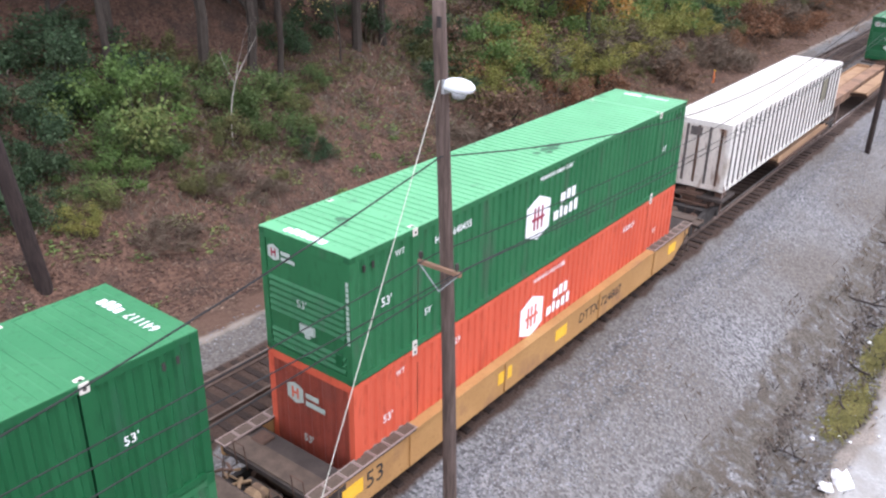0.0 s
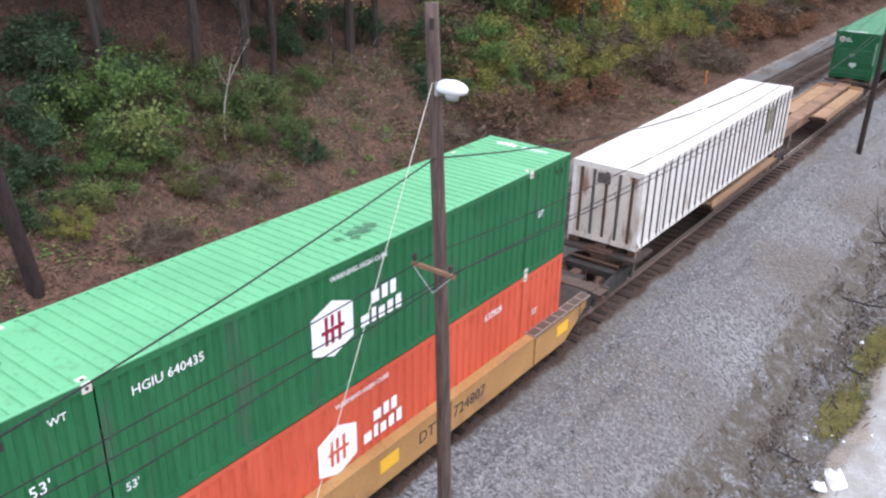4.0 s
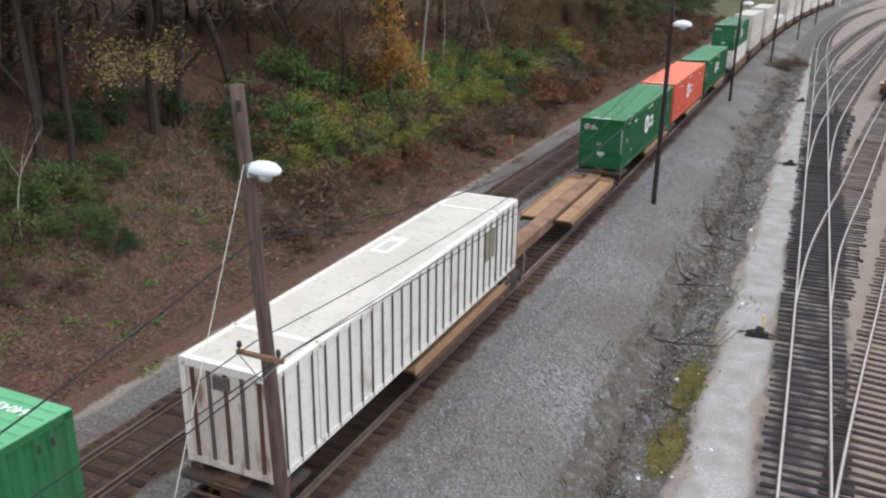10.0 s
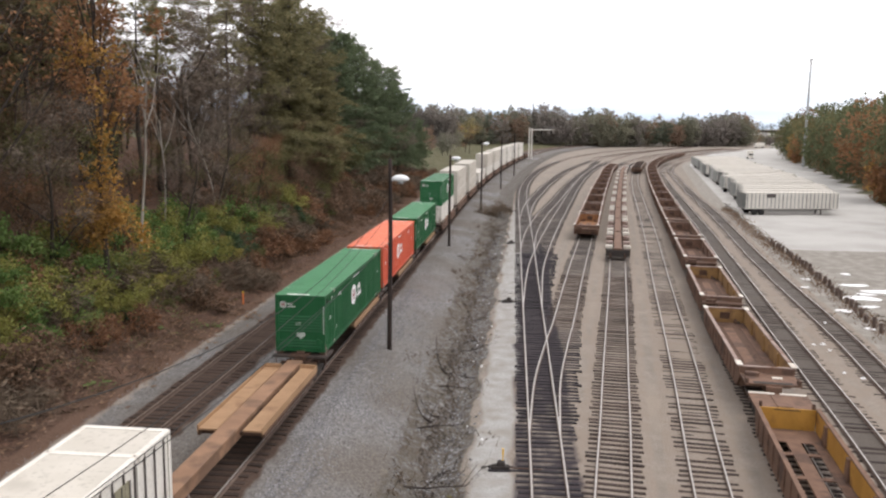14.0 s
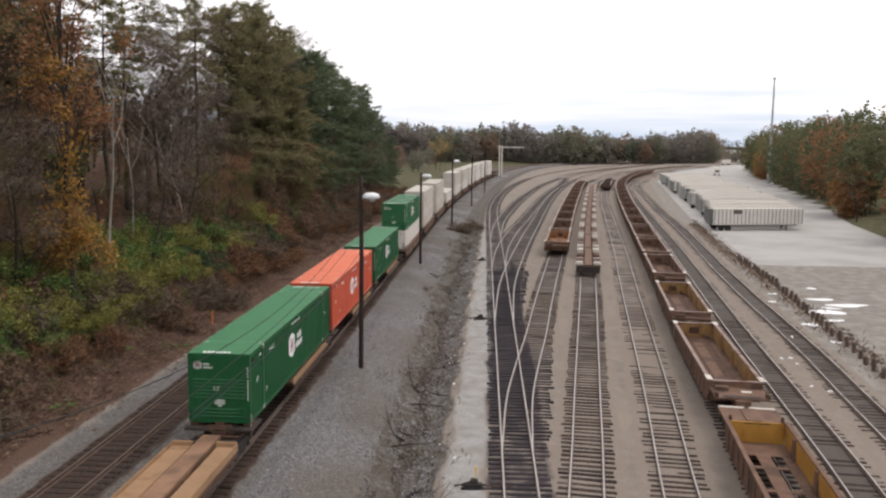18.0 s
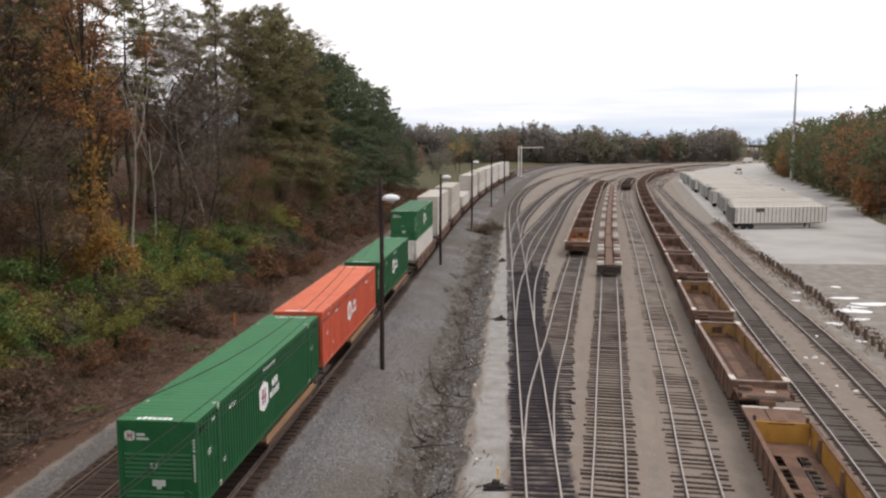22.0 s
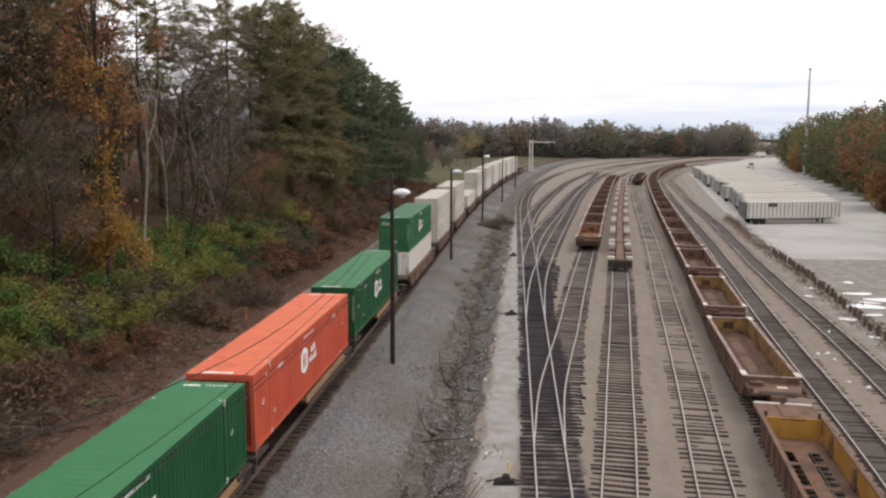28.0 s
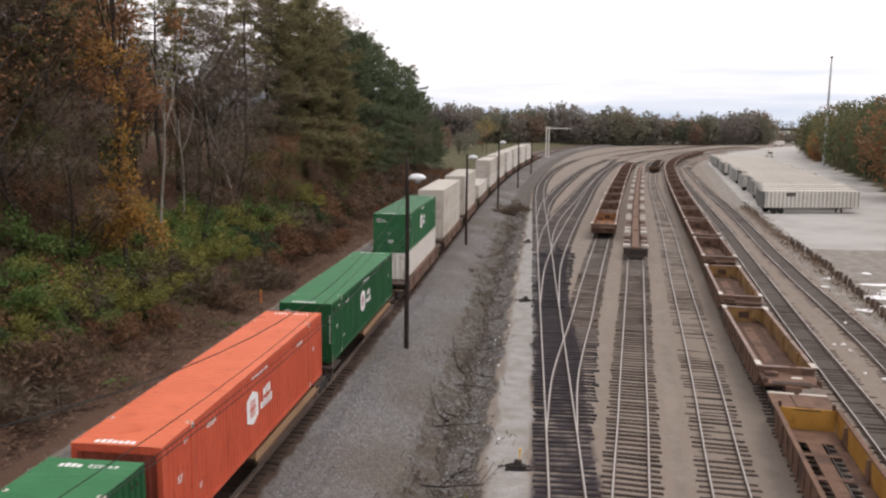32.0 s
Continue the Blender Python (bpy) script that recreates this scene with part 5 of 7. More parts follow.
        write(c, "53", 0.62, M["dark"], Matrix.Translation((1.506, -hl + 0.75, 0.86)) @ Euler((radians(90), 0, radians(90))).to_matrix().to_4x4())
        for y in (-hl - 0.2, -2.6, 0.3, hl - 0.4):
            part("yellow_panel", once("ypanel", lambda: Mesh().box(1.49, 1.505, -0.32, 0.32, 0.72, 1.08).data("yellow_panel", M["bright_yellow"])), None, sills[1], "bright yellow reflective panel").location.y = y if y > -8 else -hl + 0.05
    return c


def spine_unit(label, length=17.2, moving=True, paint="tan", rest=0.0):
    """One platform of an articulated spine car: a centre beam with side decks."""
    c = thing("spine_car_platform", label, "railway car", "cars of the freight train")
    h = length / 2
    part("centre_sill", once(("csill", paint), lambda: Mesh().bevel_box(-0.37, 0.37, -h + 0.25, h - 0.25, 1.06, 1.20, 0.012).box(-0.30, 0.30, -h + 0.4, h - 0.4, 0.62, 1.06).data("centre_sill", M["tan_worn" if paint == "tan" else paint])), None, c, "worn brown box beam")
    for s in (1, -1):
        def wing(s=s):
            me = Mesh()
            a, b = sorted((s * 0.47, s * 1.28))
            me.box(a + (0.05 if s > 0 else 0), b - (0.05 if s < 0 else 0), -0.95, 7.5, 0.99, 1.06)
            p, q = sorted((s * 1.28, s * 1.32))
            me.box(p, q, -0.95, 7.5, 0.90, 1.20)
            me.box(a, b, 7.45, 7.55, 0.98, 1.24)
            return me.data("side_deck", M["tan"])
        part("side_deck", once(("wing", s), wing), None, c, "tan side deck with a raised lip")
        def sidebar(s=s):
            me = Mesh()
            a, b = sorted((s * 1.22, s * 1.36))
            me.box(a, b, -0.85, 7.35, 0.74, 0.89)
            for k in (-0.6, 2.0, 4.4, 6.6):
                p, q = sorted((s * 0.3, s * 1.22))
                me.box(p, q, k - 0.1, k + 0.1, 0.76, 0.88)
            return me.data("outrigger", M["rust"])
        part("outrigger", once(("outr", s), sidebar), None, c, "rusty outrigger beam")
    if rest:
        for e in (1, -1):
            part("end_plate", once(("eplate", e), lambda: Mesh().bevel_box(-1.42, 1.42, min(e * 6.9, e * 8.35), max(e * 6.9, e * 8.35), 1.09, 1.20, 0.02).data("end_plate", M["deck"])), None, c, "grimy dark end plate")
            for s in (1, -1):
                part("pedestal", once(("pedestal", rest, e, s), lambda: Mesh().bevel_box(min(s * 0.95, s * 1.28), max(s * 0.95, s * 1.28), e * 7.75 - 0.22, e * 7.75 + 0.22, 1.20, rest, 0.02).data("pedestal", M["rust"])), None, c, "rusty container pedestal")
    for s in (1, -1):
        part("grab_post", once(("gpost", s), lambda: Mesh().tube((s * 1.30, -h + 0.55, 0.5), (s * 1.30, -h + 0.55, 1.75), 0.025).tube((s * 1.30, -h + 0.55, 1.72), (s * 1.30, -h + 0.9, 1.30), 0.02).data("grab_post", M["rust_pale"])), None, c, "pale bent grab post")
    part("hitch", once("hitch", lambda: Mesh().box(-0.5, 0.5, -h + 0.3, -h + 1.3, 1.2, 1.26).box(-0.2, 0.2, -h + 0.5, -h + 0.9, 1.26, 1.4).tube((-0.9, -h + 0.15, 0.9), (0.9, -h + 0.15, 0.9), 0.05).data("hitch", M["rust"])), None, c, "rusty articulation and hitch")
    truck(c, -h, moving)
    return c


def ride(ob, u, z=0.0, span=11.0):
    MOVERS.append((ob, u, z, span))
    return ob


NUMBER = ["641117", "632929", "641352", "630284", "641776", "632105"]
# the stack ahead, already leaving
ride(well_car("yellow well car of the freight train under stacked containers", long_ends={1: 1.05, -1: 2.0}), -1.2)
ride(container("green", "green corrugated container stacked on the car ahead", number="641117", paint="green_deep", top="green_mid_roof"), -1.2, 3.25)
ride(container("green", "green corrugated container in the well of the car ahead", number="641352"), -1.2, 0.36)
# the long double stack
U1 = 10.38 + CL / 2
ride(well_car("yellow well car carrying a green over an orange container", "DTTX 724807", long_ends={1: 2.0, -1: 1.05}), U1)
ride(container("orange", "orange corrugated container in the well car", end="waves", number="632929"), U1, 0.36)
ride(container("green", "green corrugated container stacked on the orange one", number="HGIU 640435", pale_roof=True), U1, 3.25)
# the articulated spine car
SPINE = [31.7, 48.9, 66.33, 83.45, 101.5]
for i, y in enumerate(SPINE):
    ride(spine_unit("empty tan spine car platform", paint="tan") if i == 1 else spine_unit("rusty spine car platform under a container", paint="rusty_brown", rest=1.45 if i == 0 else 1.36), y + CL / 2)
ride(container("white", "dirty white container with dark vertical ribs", "ribbed", "posts", tall=2.76), SPINE[0] + CL / 2, 1.45)
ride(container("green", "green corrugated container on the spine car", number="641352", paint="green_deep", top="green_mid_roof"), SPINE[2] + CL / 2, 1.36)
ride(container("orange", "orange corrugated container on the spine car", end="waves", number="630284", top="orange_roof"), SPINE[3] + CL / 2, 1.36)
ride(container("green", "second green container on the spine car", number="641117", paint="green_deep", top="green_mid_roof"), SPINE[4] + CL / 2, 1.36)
# the stacks behind
FOLLOW = [(124.0, "white", "green"), (146.5, "cream", "cream"), (169.0, "cream", "cream"), (192.0, "white", None), (214.5, "white", "cream"), (237.0, "white", "cream"), (259.5, "white", "white"), (282.0, "white", "white"), (304.5, "white", "white"), (327.0, "white", "white")]
for y, low, high in FOLLOW:
    u = y + CL / 2
    ride(well_car("brown well car in the rear of the train", paint="rusty_brown", detailed=False), u)
    ride(container(low, low + " container low in a well car", "plain", "waves"), u, 0.36)
    if high:
        ride(container(high, high + " container stacked on top", "logo" if high == "green" else "plain", "ribs"), u, 3.25)
ride(well_car("empty well car at the end of the train", paint="rusty_brown", detailed=False), 358.0)


# ---- poles, lamps and cables along the main line ----
def lamp_head(parent, x, y, z, k=1.0):
    """A cobra-style area lamp on a short arm that points to the yard."""
    me = Mesh()
    n, rings = 14, []
    prof = [(-0.04, 0.05), (0.02, 0.12), (0.10, 0.15), (0.26, 0.165), (0.38, 0.14), (0.46, 0.09), (0.50, 0.02)]
    for a, r in prof:
        me.v += [(x + 0.13 * k + a * 1.15 * k, y + k * r * math.cos(2 * math.pi * i / n), z + k * (r * 1.0 if math.sin(2 * math.pi * i / n) > 0 else r * 0.55) * math.sin(2 * math.pi * i / n)) for i in range(n)]
    for q in range(len(prof) - 1):
        me.f += [(q * n + i, q * n + (i + 1) % n, (q + 1) * n + (i + 1) % n, (q + 1) * n + i) for i in range(n)]
        me.m += [0] * n
    hd = part("lamp_housing", me, M["lamp"], parent, "pale grey lamp housing", True)
    part("lens", Mesh().tube((x + 0.40 * k, y, z - 0.07 * k), (x + 0.40 * k, y, z - 0.17 * k), 0.14 * k, 0.10 * k, 14), M["grey_steel"], hd, "clouded lens under the housing", True)
    part("arm", Mesh().tube((x + 0.02, y, z - 0.02), (x + 0.24, y, z), 0.035, None, 8).box(x + 0.10, x + 0.16, y - 0.10, y + 0.10, z - 0.13, z + 0.10), M["grey_steel"], parent)


def wood_pole(x, y, top, r0, r1, label, key="pole", lamp_z=None, arm_z=None, lean=(0.0, 0.0)):
    z = at_ground(x, y) - 0.3
    p = thing("utility_pole", label, "pole", "poles along the line")
    pts, rad = [], []
    for k in range(13):
        w = k / 12
        pts.append((x + lean[0] * w + 0.02 * math.sin(5 * w + y), y + lean[1] * w + 0.02 * math.cos(4 * w + x), z + (top - z) * w))
        rad.append(r0 + (r1 - r0) * w)
    me = Mesh().path(pts, rad, 14)
    part("post", me, M[key], p, smooth=True)
    ex = lambda h: (pts[0][0] + lean[0] * (h - z) / (top - z), pts[0][1] + lean[1] * (h - z) / (top - z))
    if lamp_z:
        lx, ly = ex(lamp_z)
        lamp_head(p, lx, ly, lamp_z, 1.0 if key == "pole" else 1.6)
    if arm_z:
        ax, ay = ex(arm_z)
        part("crossarm", Mesh().bevel_box(ax - 0.48, ax + 0.52, ay - r0 - 0.06, ay - r0 + 0.02, arm_z - 0.04, arm_z + 0.04, 0.01), M["tan_worn"], p, "weathered wooden crossarm")
        for s in (-0.42, 0.42):
            part("insulator", Mesh().tube((ax + s, ay - r0 - 0.02, arm_z + 0.05), (ax + s, ay - r0 - 0.02, arm_z + 0.10), 0.02).tube((ax + s, ay - r0 - 0.02, arm_z + 0.10), (ax + s, ay - r0 - 0.02, arm_z + 0.20), 0.05, 0.035, 10), M["dark"], p)
        part("brace", Mesh().tube((ax - 0.45, ay - r0 - 0.03, arm_z - 0.04), (ax, ay - r0, arm_z - 0.5), 0.014).tube((ax + 0.45, ay - r0 - 0.03, arm_z - 0.04), (ax, ay - r0, arm_z - 0.5), 0.014), M["grey_steel"], p)
    return p


POLE_X = -8.2
p1 = wood_pole(-8.40, 11.57, 11.02, 0.155, 0.115, "weathered grey wooden pole with a lamp beside the line", lamp_z=9.66, arm_z=6.25, lean=(-0.08, -0.62))
part("name_plate", Mesh().box(-8.44, -8.36, 10.82, 10.85, 10.62, 10.80), M["dark"], p1, "small dark tag")
wood_pole(-8.1, 48.6, 10.9, 0.15, 0.11, "dark wooden pole with a lamp beside the ballast", "pole_dark", lamp_z=9.72)
wood_pole(-8.45, 90.6, 9.6, 0.15, 0.11, "dark wooden pole beside the ballast", "pole_dark", lamp_z=9.2)
wood_pole(-7.2, 130.9, 10.4, 0.15, 0.11, "far wooden pole beside the main line", "pole_dark", lamp_z=9.9)
wood_pole(-5.6, 178.0, 10.4, 0.15, 0.11, "far wooden pole beside the main line", "pole_dark")
wood_pole(-3.6, 226.0, 10.4, 0.16, 0.12, "far wooden pole beside the main line", "pole_dark")
wood_pole(-24.0, 11.0, 12.5, 0.26, 0.20, "thick black creosoted pole at the foot of the bank", "pole_dark", lean=(-1.25, -0.95))


def cable(name, pts, r, key, label, group="overhead cables"):
    """A cable hung through its supports with a little sag in each span."""
    me, out = Mesh(), []
    for (a, b, sag) in pts:
        a, b = Vector(a), Vector(b)
        for k in range(17):
            w = k / 16
            q = a.lerp(b, w)
            q.z -= sag * 4 * w * (1 - w)
            out.append(tuple(q))
    me.path(out, [r] * len(out), 5)
    ob = part(name, me, M[key], None, label)
    return tagged(ob, label, "cable", group)


cable("overhead_cable", [((-8.3, -26, 8.2), (-8.40, 10.95, 8.42), 1.84), ((-8.40, 10.95, 8.42), (-8.2, 48.5, 8.6), 1.9)], 0.015, "wire", "thick black overhead cable slung between the poles")
for dx, dz in ((-0.42, 0.0), (0.42, 0.0)):
    cable("overhead_cable", [((-8.2 + dx, -18, 7.2), (-8.2 + dx, 11.1, 6.45), 0.55), ((-8.2 + dx, 11.1, 6.45), (-8.2 + dx, 48.5, 7.0), 0.9)], 0.012, "wire", "thin black overhead cable on the crossarm")
cable("overhead_cable", [((-8.1, -18, 7.6), (-8.25, 11.2, 6.1), 0.3), ((-8.25, 11.2, 6.1), (-8.1, 48.5, 6.1), 0.5)], 0.012, "wire", "black overhead cable below the crossarm")
cable("guy_cable", [((-8.42, 10.9, 9.75), (-8.2, 5.9, -0.25), 0.0)], 0.0075, "guy", "taut pale guy cable from the pole to the ground", "guys")


# ---- stored cars in the yard ----
def along(pts, y):
    """The place and heading of a yard line at y."""
    line = cache.setdefault(("line", id(pts)), resample(pts, 0.5))
    x = float(np.interp(y, line[:, 1], line[:, 0]))
    x2 = float(np.interp(y + 3, line[:, 1], line[:, 0]))
    return x, math.degrees(math.atan2(3, x2 - x)) - 90


def stored_well(label, paint, group, length=14.1, near=False, floor="rust", shelf=0.75, low=0.56):
    """An empty well car: sills, end bulkheads, an open floor of cross bearers."""
    c = thing("stored_well_car", label, "railway car", group)
    h = length / 2
    hf = h - 2.1 if near else h
    for s in (1, -1):
        a, b = sorted((s * 1.46, s * 1.34))
        me = Mesh().prism([(-h, 1.62), (hf, 1.62), (hf, 0.9), (hf - 0.6, 0.34), (-h + 0.6, 0.34), (-h, 0.9)], "x", a, b)
        for k in range(-5, 6):
            p, q = sorted((s * 1.46, s * 1.51))
            if k * 1.25 < hf:
                me.box(p, q, k * 1.25 - 0.05, k * 1.25 + 0.05, 0.45, 1.55)
        sill = part("side_sill", me, M["rusty_brown"], c, "rusty brown outer side")
        a, b = sorted((s * 1.336, s * 1.325))
        part("side_lining", Mesh().box(a, b, -h + 0.2, hf - 0.2, low + 0.04, 1.58), M[paint], sill)
        for k in range(-1, 2):
            y = 0.5 * (hf - h) + k * length * 0.27
            a, b = sorted((s * 1.326, s * 1.22))
            part("side_post", Mesh().prism([(y - 0.30, low + 0.04), (y + 0.30, low + 0.04), (y + 0.14, 1.56), (y - 0.14, 1.56)], "x", a, b), M["rusty_brown" if near else paint], sill, "slanted inner post")
        lo, hi = sorted((s * 1.53, s * 1.31))
        part("top_chord", Mesh().bevel_box(lo, hi, -h, hf, 1.60, 1.68, 0.015), M["rusty_brown" if near else "rust_pale"], sill, "rusted top chord")
        for e in (-1,) if near else (1, -1):
            part("grab_corner", Mesh().box(min(s * 1.58, s * 1.26), max(s * 1.58, s * 1.26), min(e * h, e * (h - 0.9)), max(e * h, e * (h - 0.9)), 1.69, 1.72), M["cream"], sill, "dirty white painted corner")
    for e in (1, -1):
        y0, y1 = sorted((e * (h - 0.05), e * (h - 0.15)))
        if near and e == 1:
            part("bulkhead", Mesh().box(-1.32, 1.32, hf - 0.12, hf - 0.02, 0.4, 1.60).box(-0.62, 0.62, hf - 0.135, hf - 0.12, 1.50, 1.545, 1).data("bulkhead", [M["old_yellow"], M["dark"]]), None, c, "yellow end bulkhead")
            part("end_plate", Mesh().bevel_box(-1.46, 1.46, hf, h + 0.35, 1.40, 1.50, 0.02).bevel_box(-0.40, 0.40, hf + 0.3, h + 0.1, 1.50, 1.56, 0.02), M["rusty_brown"], c, "rusted end plate")
            for x in (-1.44, 0.10):
                part("plate_edge", Mesh().bevel_box(x, x + 1.30, h + 0.22, h + 0.40, 1.502, 1.55, 0.01), M["cream"], c, "dirty white edge of the end plate")
            for x in (-1.30, 1.16):
                part("corner_post", Mesh().bevel_box(x, x + 0.14, hf - 0.05, hf + 0.12, 1.50, 1.86, 0.02), M["rust"], c)
            continue
        part("bulkhead", Mesh().box(-1.34, -0.35, y0, y1, 0.5, 1.62).box(0.35, 1.34, y0, y1, 0.5, 1.62).box(-0.35, 0.35, y0, y1, 1.3, 1.62).box(-0.35, 0.35, y0, y1, 0.5, 0.80), M[paint if e > 0 else "rusty_brown"], c, "end bulkhead with a square hole")
        part("bulkhead_cap", Mesh().bevel_box(-1.30, 1.30, y0 - 0.06, y1 + 0.06, 1.60, 1.66, 0.012), M["rust_pale"], c, "pale rusted cap of the bulkhead")
        ext = shelf if e < 0 else 0.75
        box_at = lambda me, x0, x1, a, b, z0, z1: me.box(x0, x1, min(e * (h + a), e * (h + b)), max(e * (h + a), e * (h + b)), z0, z1)
        me = box_at(Mesh(), -1.42, 1.42, 0.0, ext, 1.16, 1.26)
        box_at(me, -0.4, 0.4, 0.0, ext + 0.2, 0.75, 1.16)
        part("end_deck", box_at(me, -1.2, -0.5, 0.2, 0.6, 1.26, 1.46), M["rusty_brown" if ext > 1 else "rust"], c, "rusty end platform")
        if ext > 1:
            # Dark strip laid on the deck; it paints the shade of a slot.
            part("end_recess", box_at(Mesh(), -1.0, 1.0, ext - 0.38, ext - 0.05, 1.264, 1.272), M["dark"], c, "dark strip on the end platform in place of a shaded slot")
            part("end_placard", box_at(Mesh(), 0.15, 0.68, 0.55, 0.85, 1.264, 1.29), M["cream"], c, "small dirty white plate")
            for x in (-1.40, 1.26):
                part("corner_post", box_at(Mesh(), x, x + 0.14, ext - 0.5, ext, 1.26, 1.50), M["rust"], c)
    f0, f1 = -h + 0.15, hf - 0.15
    for a, b in ((f0, f0 + 1.75), (f1 - 1.75, f1)):
        part("floor_sheet", Mesh().box(-1.34, 1.34, a, b, low - 0.04, low), M["rusty_brown" if paint == "old_yellow" else floor], c)
    if not near:
        part("floor_plate", Mesh().box(-1.0, 1.0, f0 + 1.75, f1 - 1.75, low - 0.05, low - 0.01), M[floor], c, "grimy rusted floor plate")
    part("floor_beam", Mesh().box(-0.32, 0.32, f0 + 1.7, f1 - 1.7, low - 0.08, low + 0.004).box(-1.34, -0.86, f0 + 1.75, f1 - 1.75, low - 0.04, low + 0.002).box(0.86, 1.34, f0 + 1.75, f1 - 1.75, low - 0.04, low + 0.002), M["rusty_brown"], c, "brown floor beams")
    for k in range(3) if near else ():
        y = f0 + 3.2 + k * (f1 - f0 - 6.4) / 2
        for s in (1, -1):
            part("cross_bearer", Mesh().box(min(s * 0.32, s * 0.86), max(s * 0.32, s * 0.86), y - 0.16, y + 0.16, low - 0.06, low - 0.005), M["rusty_brown"], c)
    truck(c, h + 0.75)
    return c


def place_row(maker, pts, ys, z=0.27):
    first = maker()
    for i, y in enumerate(ys):
        x, a = along(pts, y)
        m = pose(x, y, float(yard_z(np.array(float(y)))) + z, 0, 0, a)
        if i == 0:
            first.matrix_basis = m
        else:
            copy_thing(first, m)


place_row(lambda: stored_well("empty yellow well car with rusty floor stored in the yard", "old_yellow", "stored well cars", near=True), E_PTS, [36.2])
place_row(lambda: stored_well("empty dull yellow well car with brown floor stored in the yard", "dull_yellow", "stored well cars", 15.6, shelf=1.9), E_PTS, [54.2])
place_row(lambda: stored_well("empty dull yellow well car stored behind another one", "dull_yellow", "stored well cars", 14.0), E_PTS, [70.8])
place_row(lambda: stored_well("empty brown well car with rusty floor stored in the yard", "rusty_brown", "stored well cars", 13.7), E_PTS, [87.2 + 16.3 * k for k in range(20)])
place_row(lambda: stored_well("empty rust-brown well car stored in the yard", "rusty_brown", "stored brown cars"), B_PTS, [111.2 + 15.75 * k for k in range(1, 11)])
place_row(lambda: stored_well("empty orange-brown rusted well car stored in the yard", "rust_orange", "stored brown cars", floor="rust_orange"), B_PTS, [111.2])


def stored_spine():
    c = thing("stored_spine_car", "empty spine car with pale hitch stands stored in the yard", "railway car", "stored spine cars")
    part("centre_sill", Mesh().box(-0.40, 0.40, -7.2, 7.2, 0.95, 1.12).box(-0.3, 0.3, -7.0, 7.0, 0.6, 0.95), M["rusty_brown"], c, "pinkish brown centre beam")
    for y in (-6.2, -2.9, 1.4, 5.2):
        for s in (1, -1):
            part("container_pedestal", Mesh().bevel_box(min(s * 0.55, s * 1.3), max(s * 0.55, s * 1.3), y - 0.36, y + 0.36, 1.0, 1.32, 0.04), M["cream" if abs(y) > 4 else "rust_pale"], c, "pale container pedestal")
        part("cross_arm", Mesh().box(-1.3, 1.3, y - 0.28, y + 0.28, 0.78, 0.99), M["rust"], c)
    for e in (1, -1):
        part("end_step", Mesh().box(-1.25, 1.25, min(e * 7.0, e * 7.35), max(e * 7.0, e * 7.35), 0.30, 0.95), M["dark"], c, "dark end sill")
    truck(c, -6.1)
    return c


place_row(stored_spine, C_PTS, [95.6 + 15.0 * k for k in range(12)])
dark_row = [y for y in (258.0, 273.5, 289.0)]
place_row(lambda: stored_well("dark rusted well car far down the yard", "dark", "far dark cars"), D_PTS, dark_row)


# ---- trailers on the lot ----
def trailer():
    c = thing("box_trailer", "white ribbed box trailer parked on the lot", "trailer", "parked trailers")
    box = part("body", Mesh().box(-8.05, 8.05, -1.28, 1.28, 1.02, 3.66), M["white"], c)
    part("roof", Mesh().box(-8.0, 8.0, -1.24, 1.24, 3.664, 3.69), M["white_roof"], c, "dusty white roof")
    for k in range(24):
        x = -7.8 + k * 15.6 / 23
        part("side_rib", once("trib", lambda: Mesh().bevel_box(-0.07, 0.07, -1.33, -1.285, 1.12, 3.55, 0.01).data("side_rib", M["mesh_grey"])), None, box).location.x = x
    part("front_panel", Mesh().box(-8.10, -8.055, -1.25, 1.25, 1.08, 3.6), M["mesh_grey"], c, "grey rear doors of the trailer")
    part("sign", Mesh().box(-4.6, -3.0, -1.345, -1.335, 2.85, 3.48), M["rib"], c, "small dark sign panel")
    part("chassis", Mesh().box(-7.9, 7.4, -0.5, 0.5, 0.8, 1.015), M["dark"], c)
    for x in (-6.6, -5.4):
        for s in (1, -1):
            part("wheel", once("twheel", lambda: Mesh().tube((0, -0.28, 0.5), (0, 0.0, 0.5), 0.5, None, 16).tube((0, -0.30, 0.5), (0, -0.28, 0.5), 0.25, None, 12).data("wheel", M["tyre"])), None, c).matrix_basis = pose(x, s * 1.2 + (0 if s < 0 else 0.28), 0, 0, 0, 0)
    for s in (1, -1):
        part("landing_leg", Mesh().box(5.2, 5.35, s * 0.8 - 0.08, s * 0.8 + 0.08, 0.0, 1.0), M["dark"], c)
    return c


TRAILER_LINE = [(140.0, 35.2), (170.2, 40.65), (202, 45.6), (248, 51.1), (312, 60.2)]
base_trailer = trailer()
rt = random.Random(3)
ty = 140.0
for k in range(32):
    lx = float(np.interp(ty, [p[0] for p in TRAILER_LINE], [p[1] for p in TRAILER_LINE])) + (rt.uniform(-0.9, 0.9) if k else 0)
    a = 12.3 + (rt.uniform(-0.6, 0.6) if k else 0)
    ca, sa = math.cos(radians(a)), math.sin(radians(a))
    m = pose(lx + 8.05 * ca, ty + 8.05 * sa + 1.3, at_ground(lx + 8, ty) - 0.05, 0, 0, a)
    if k == 0:
        base_trailer.matrix_basis = m
    else:
        copy_thing(base_trailer, m)
    ty += 5.2 + rt.uniform(-0.3, 0.6)


def small_truck(x, y, a, label):
    z = at_ground(x, y)
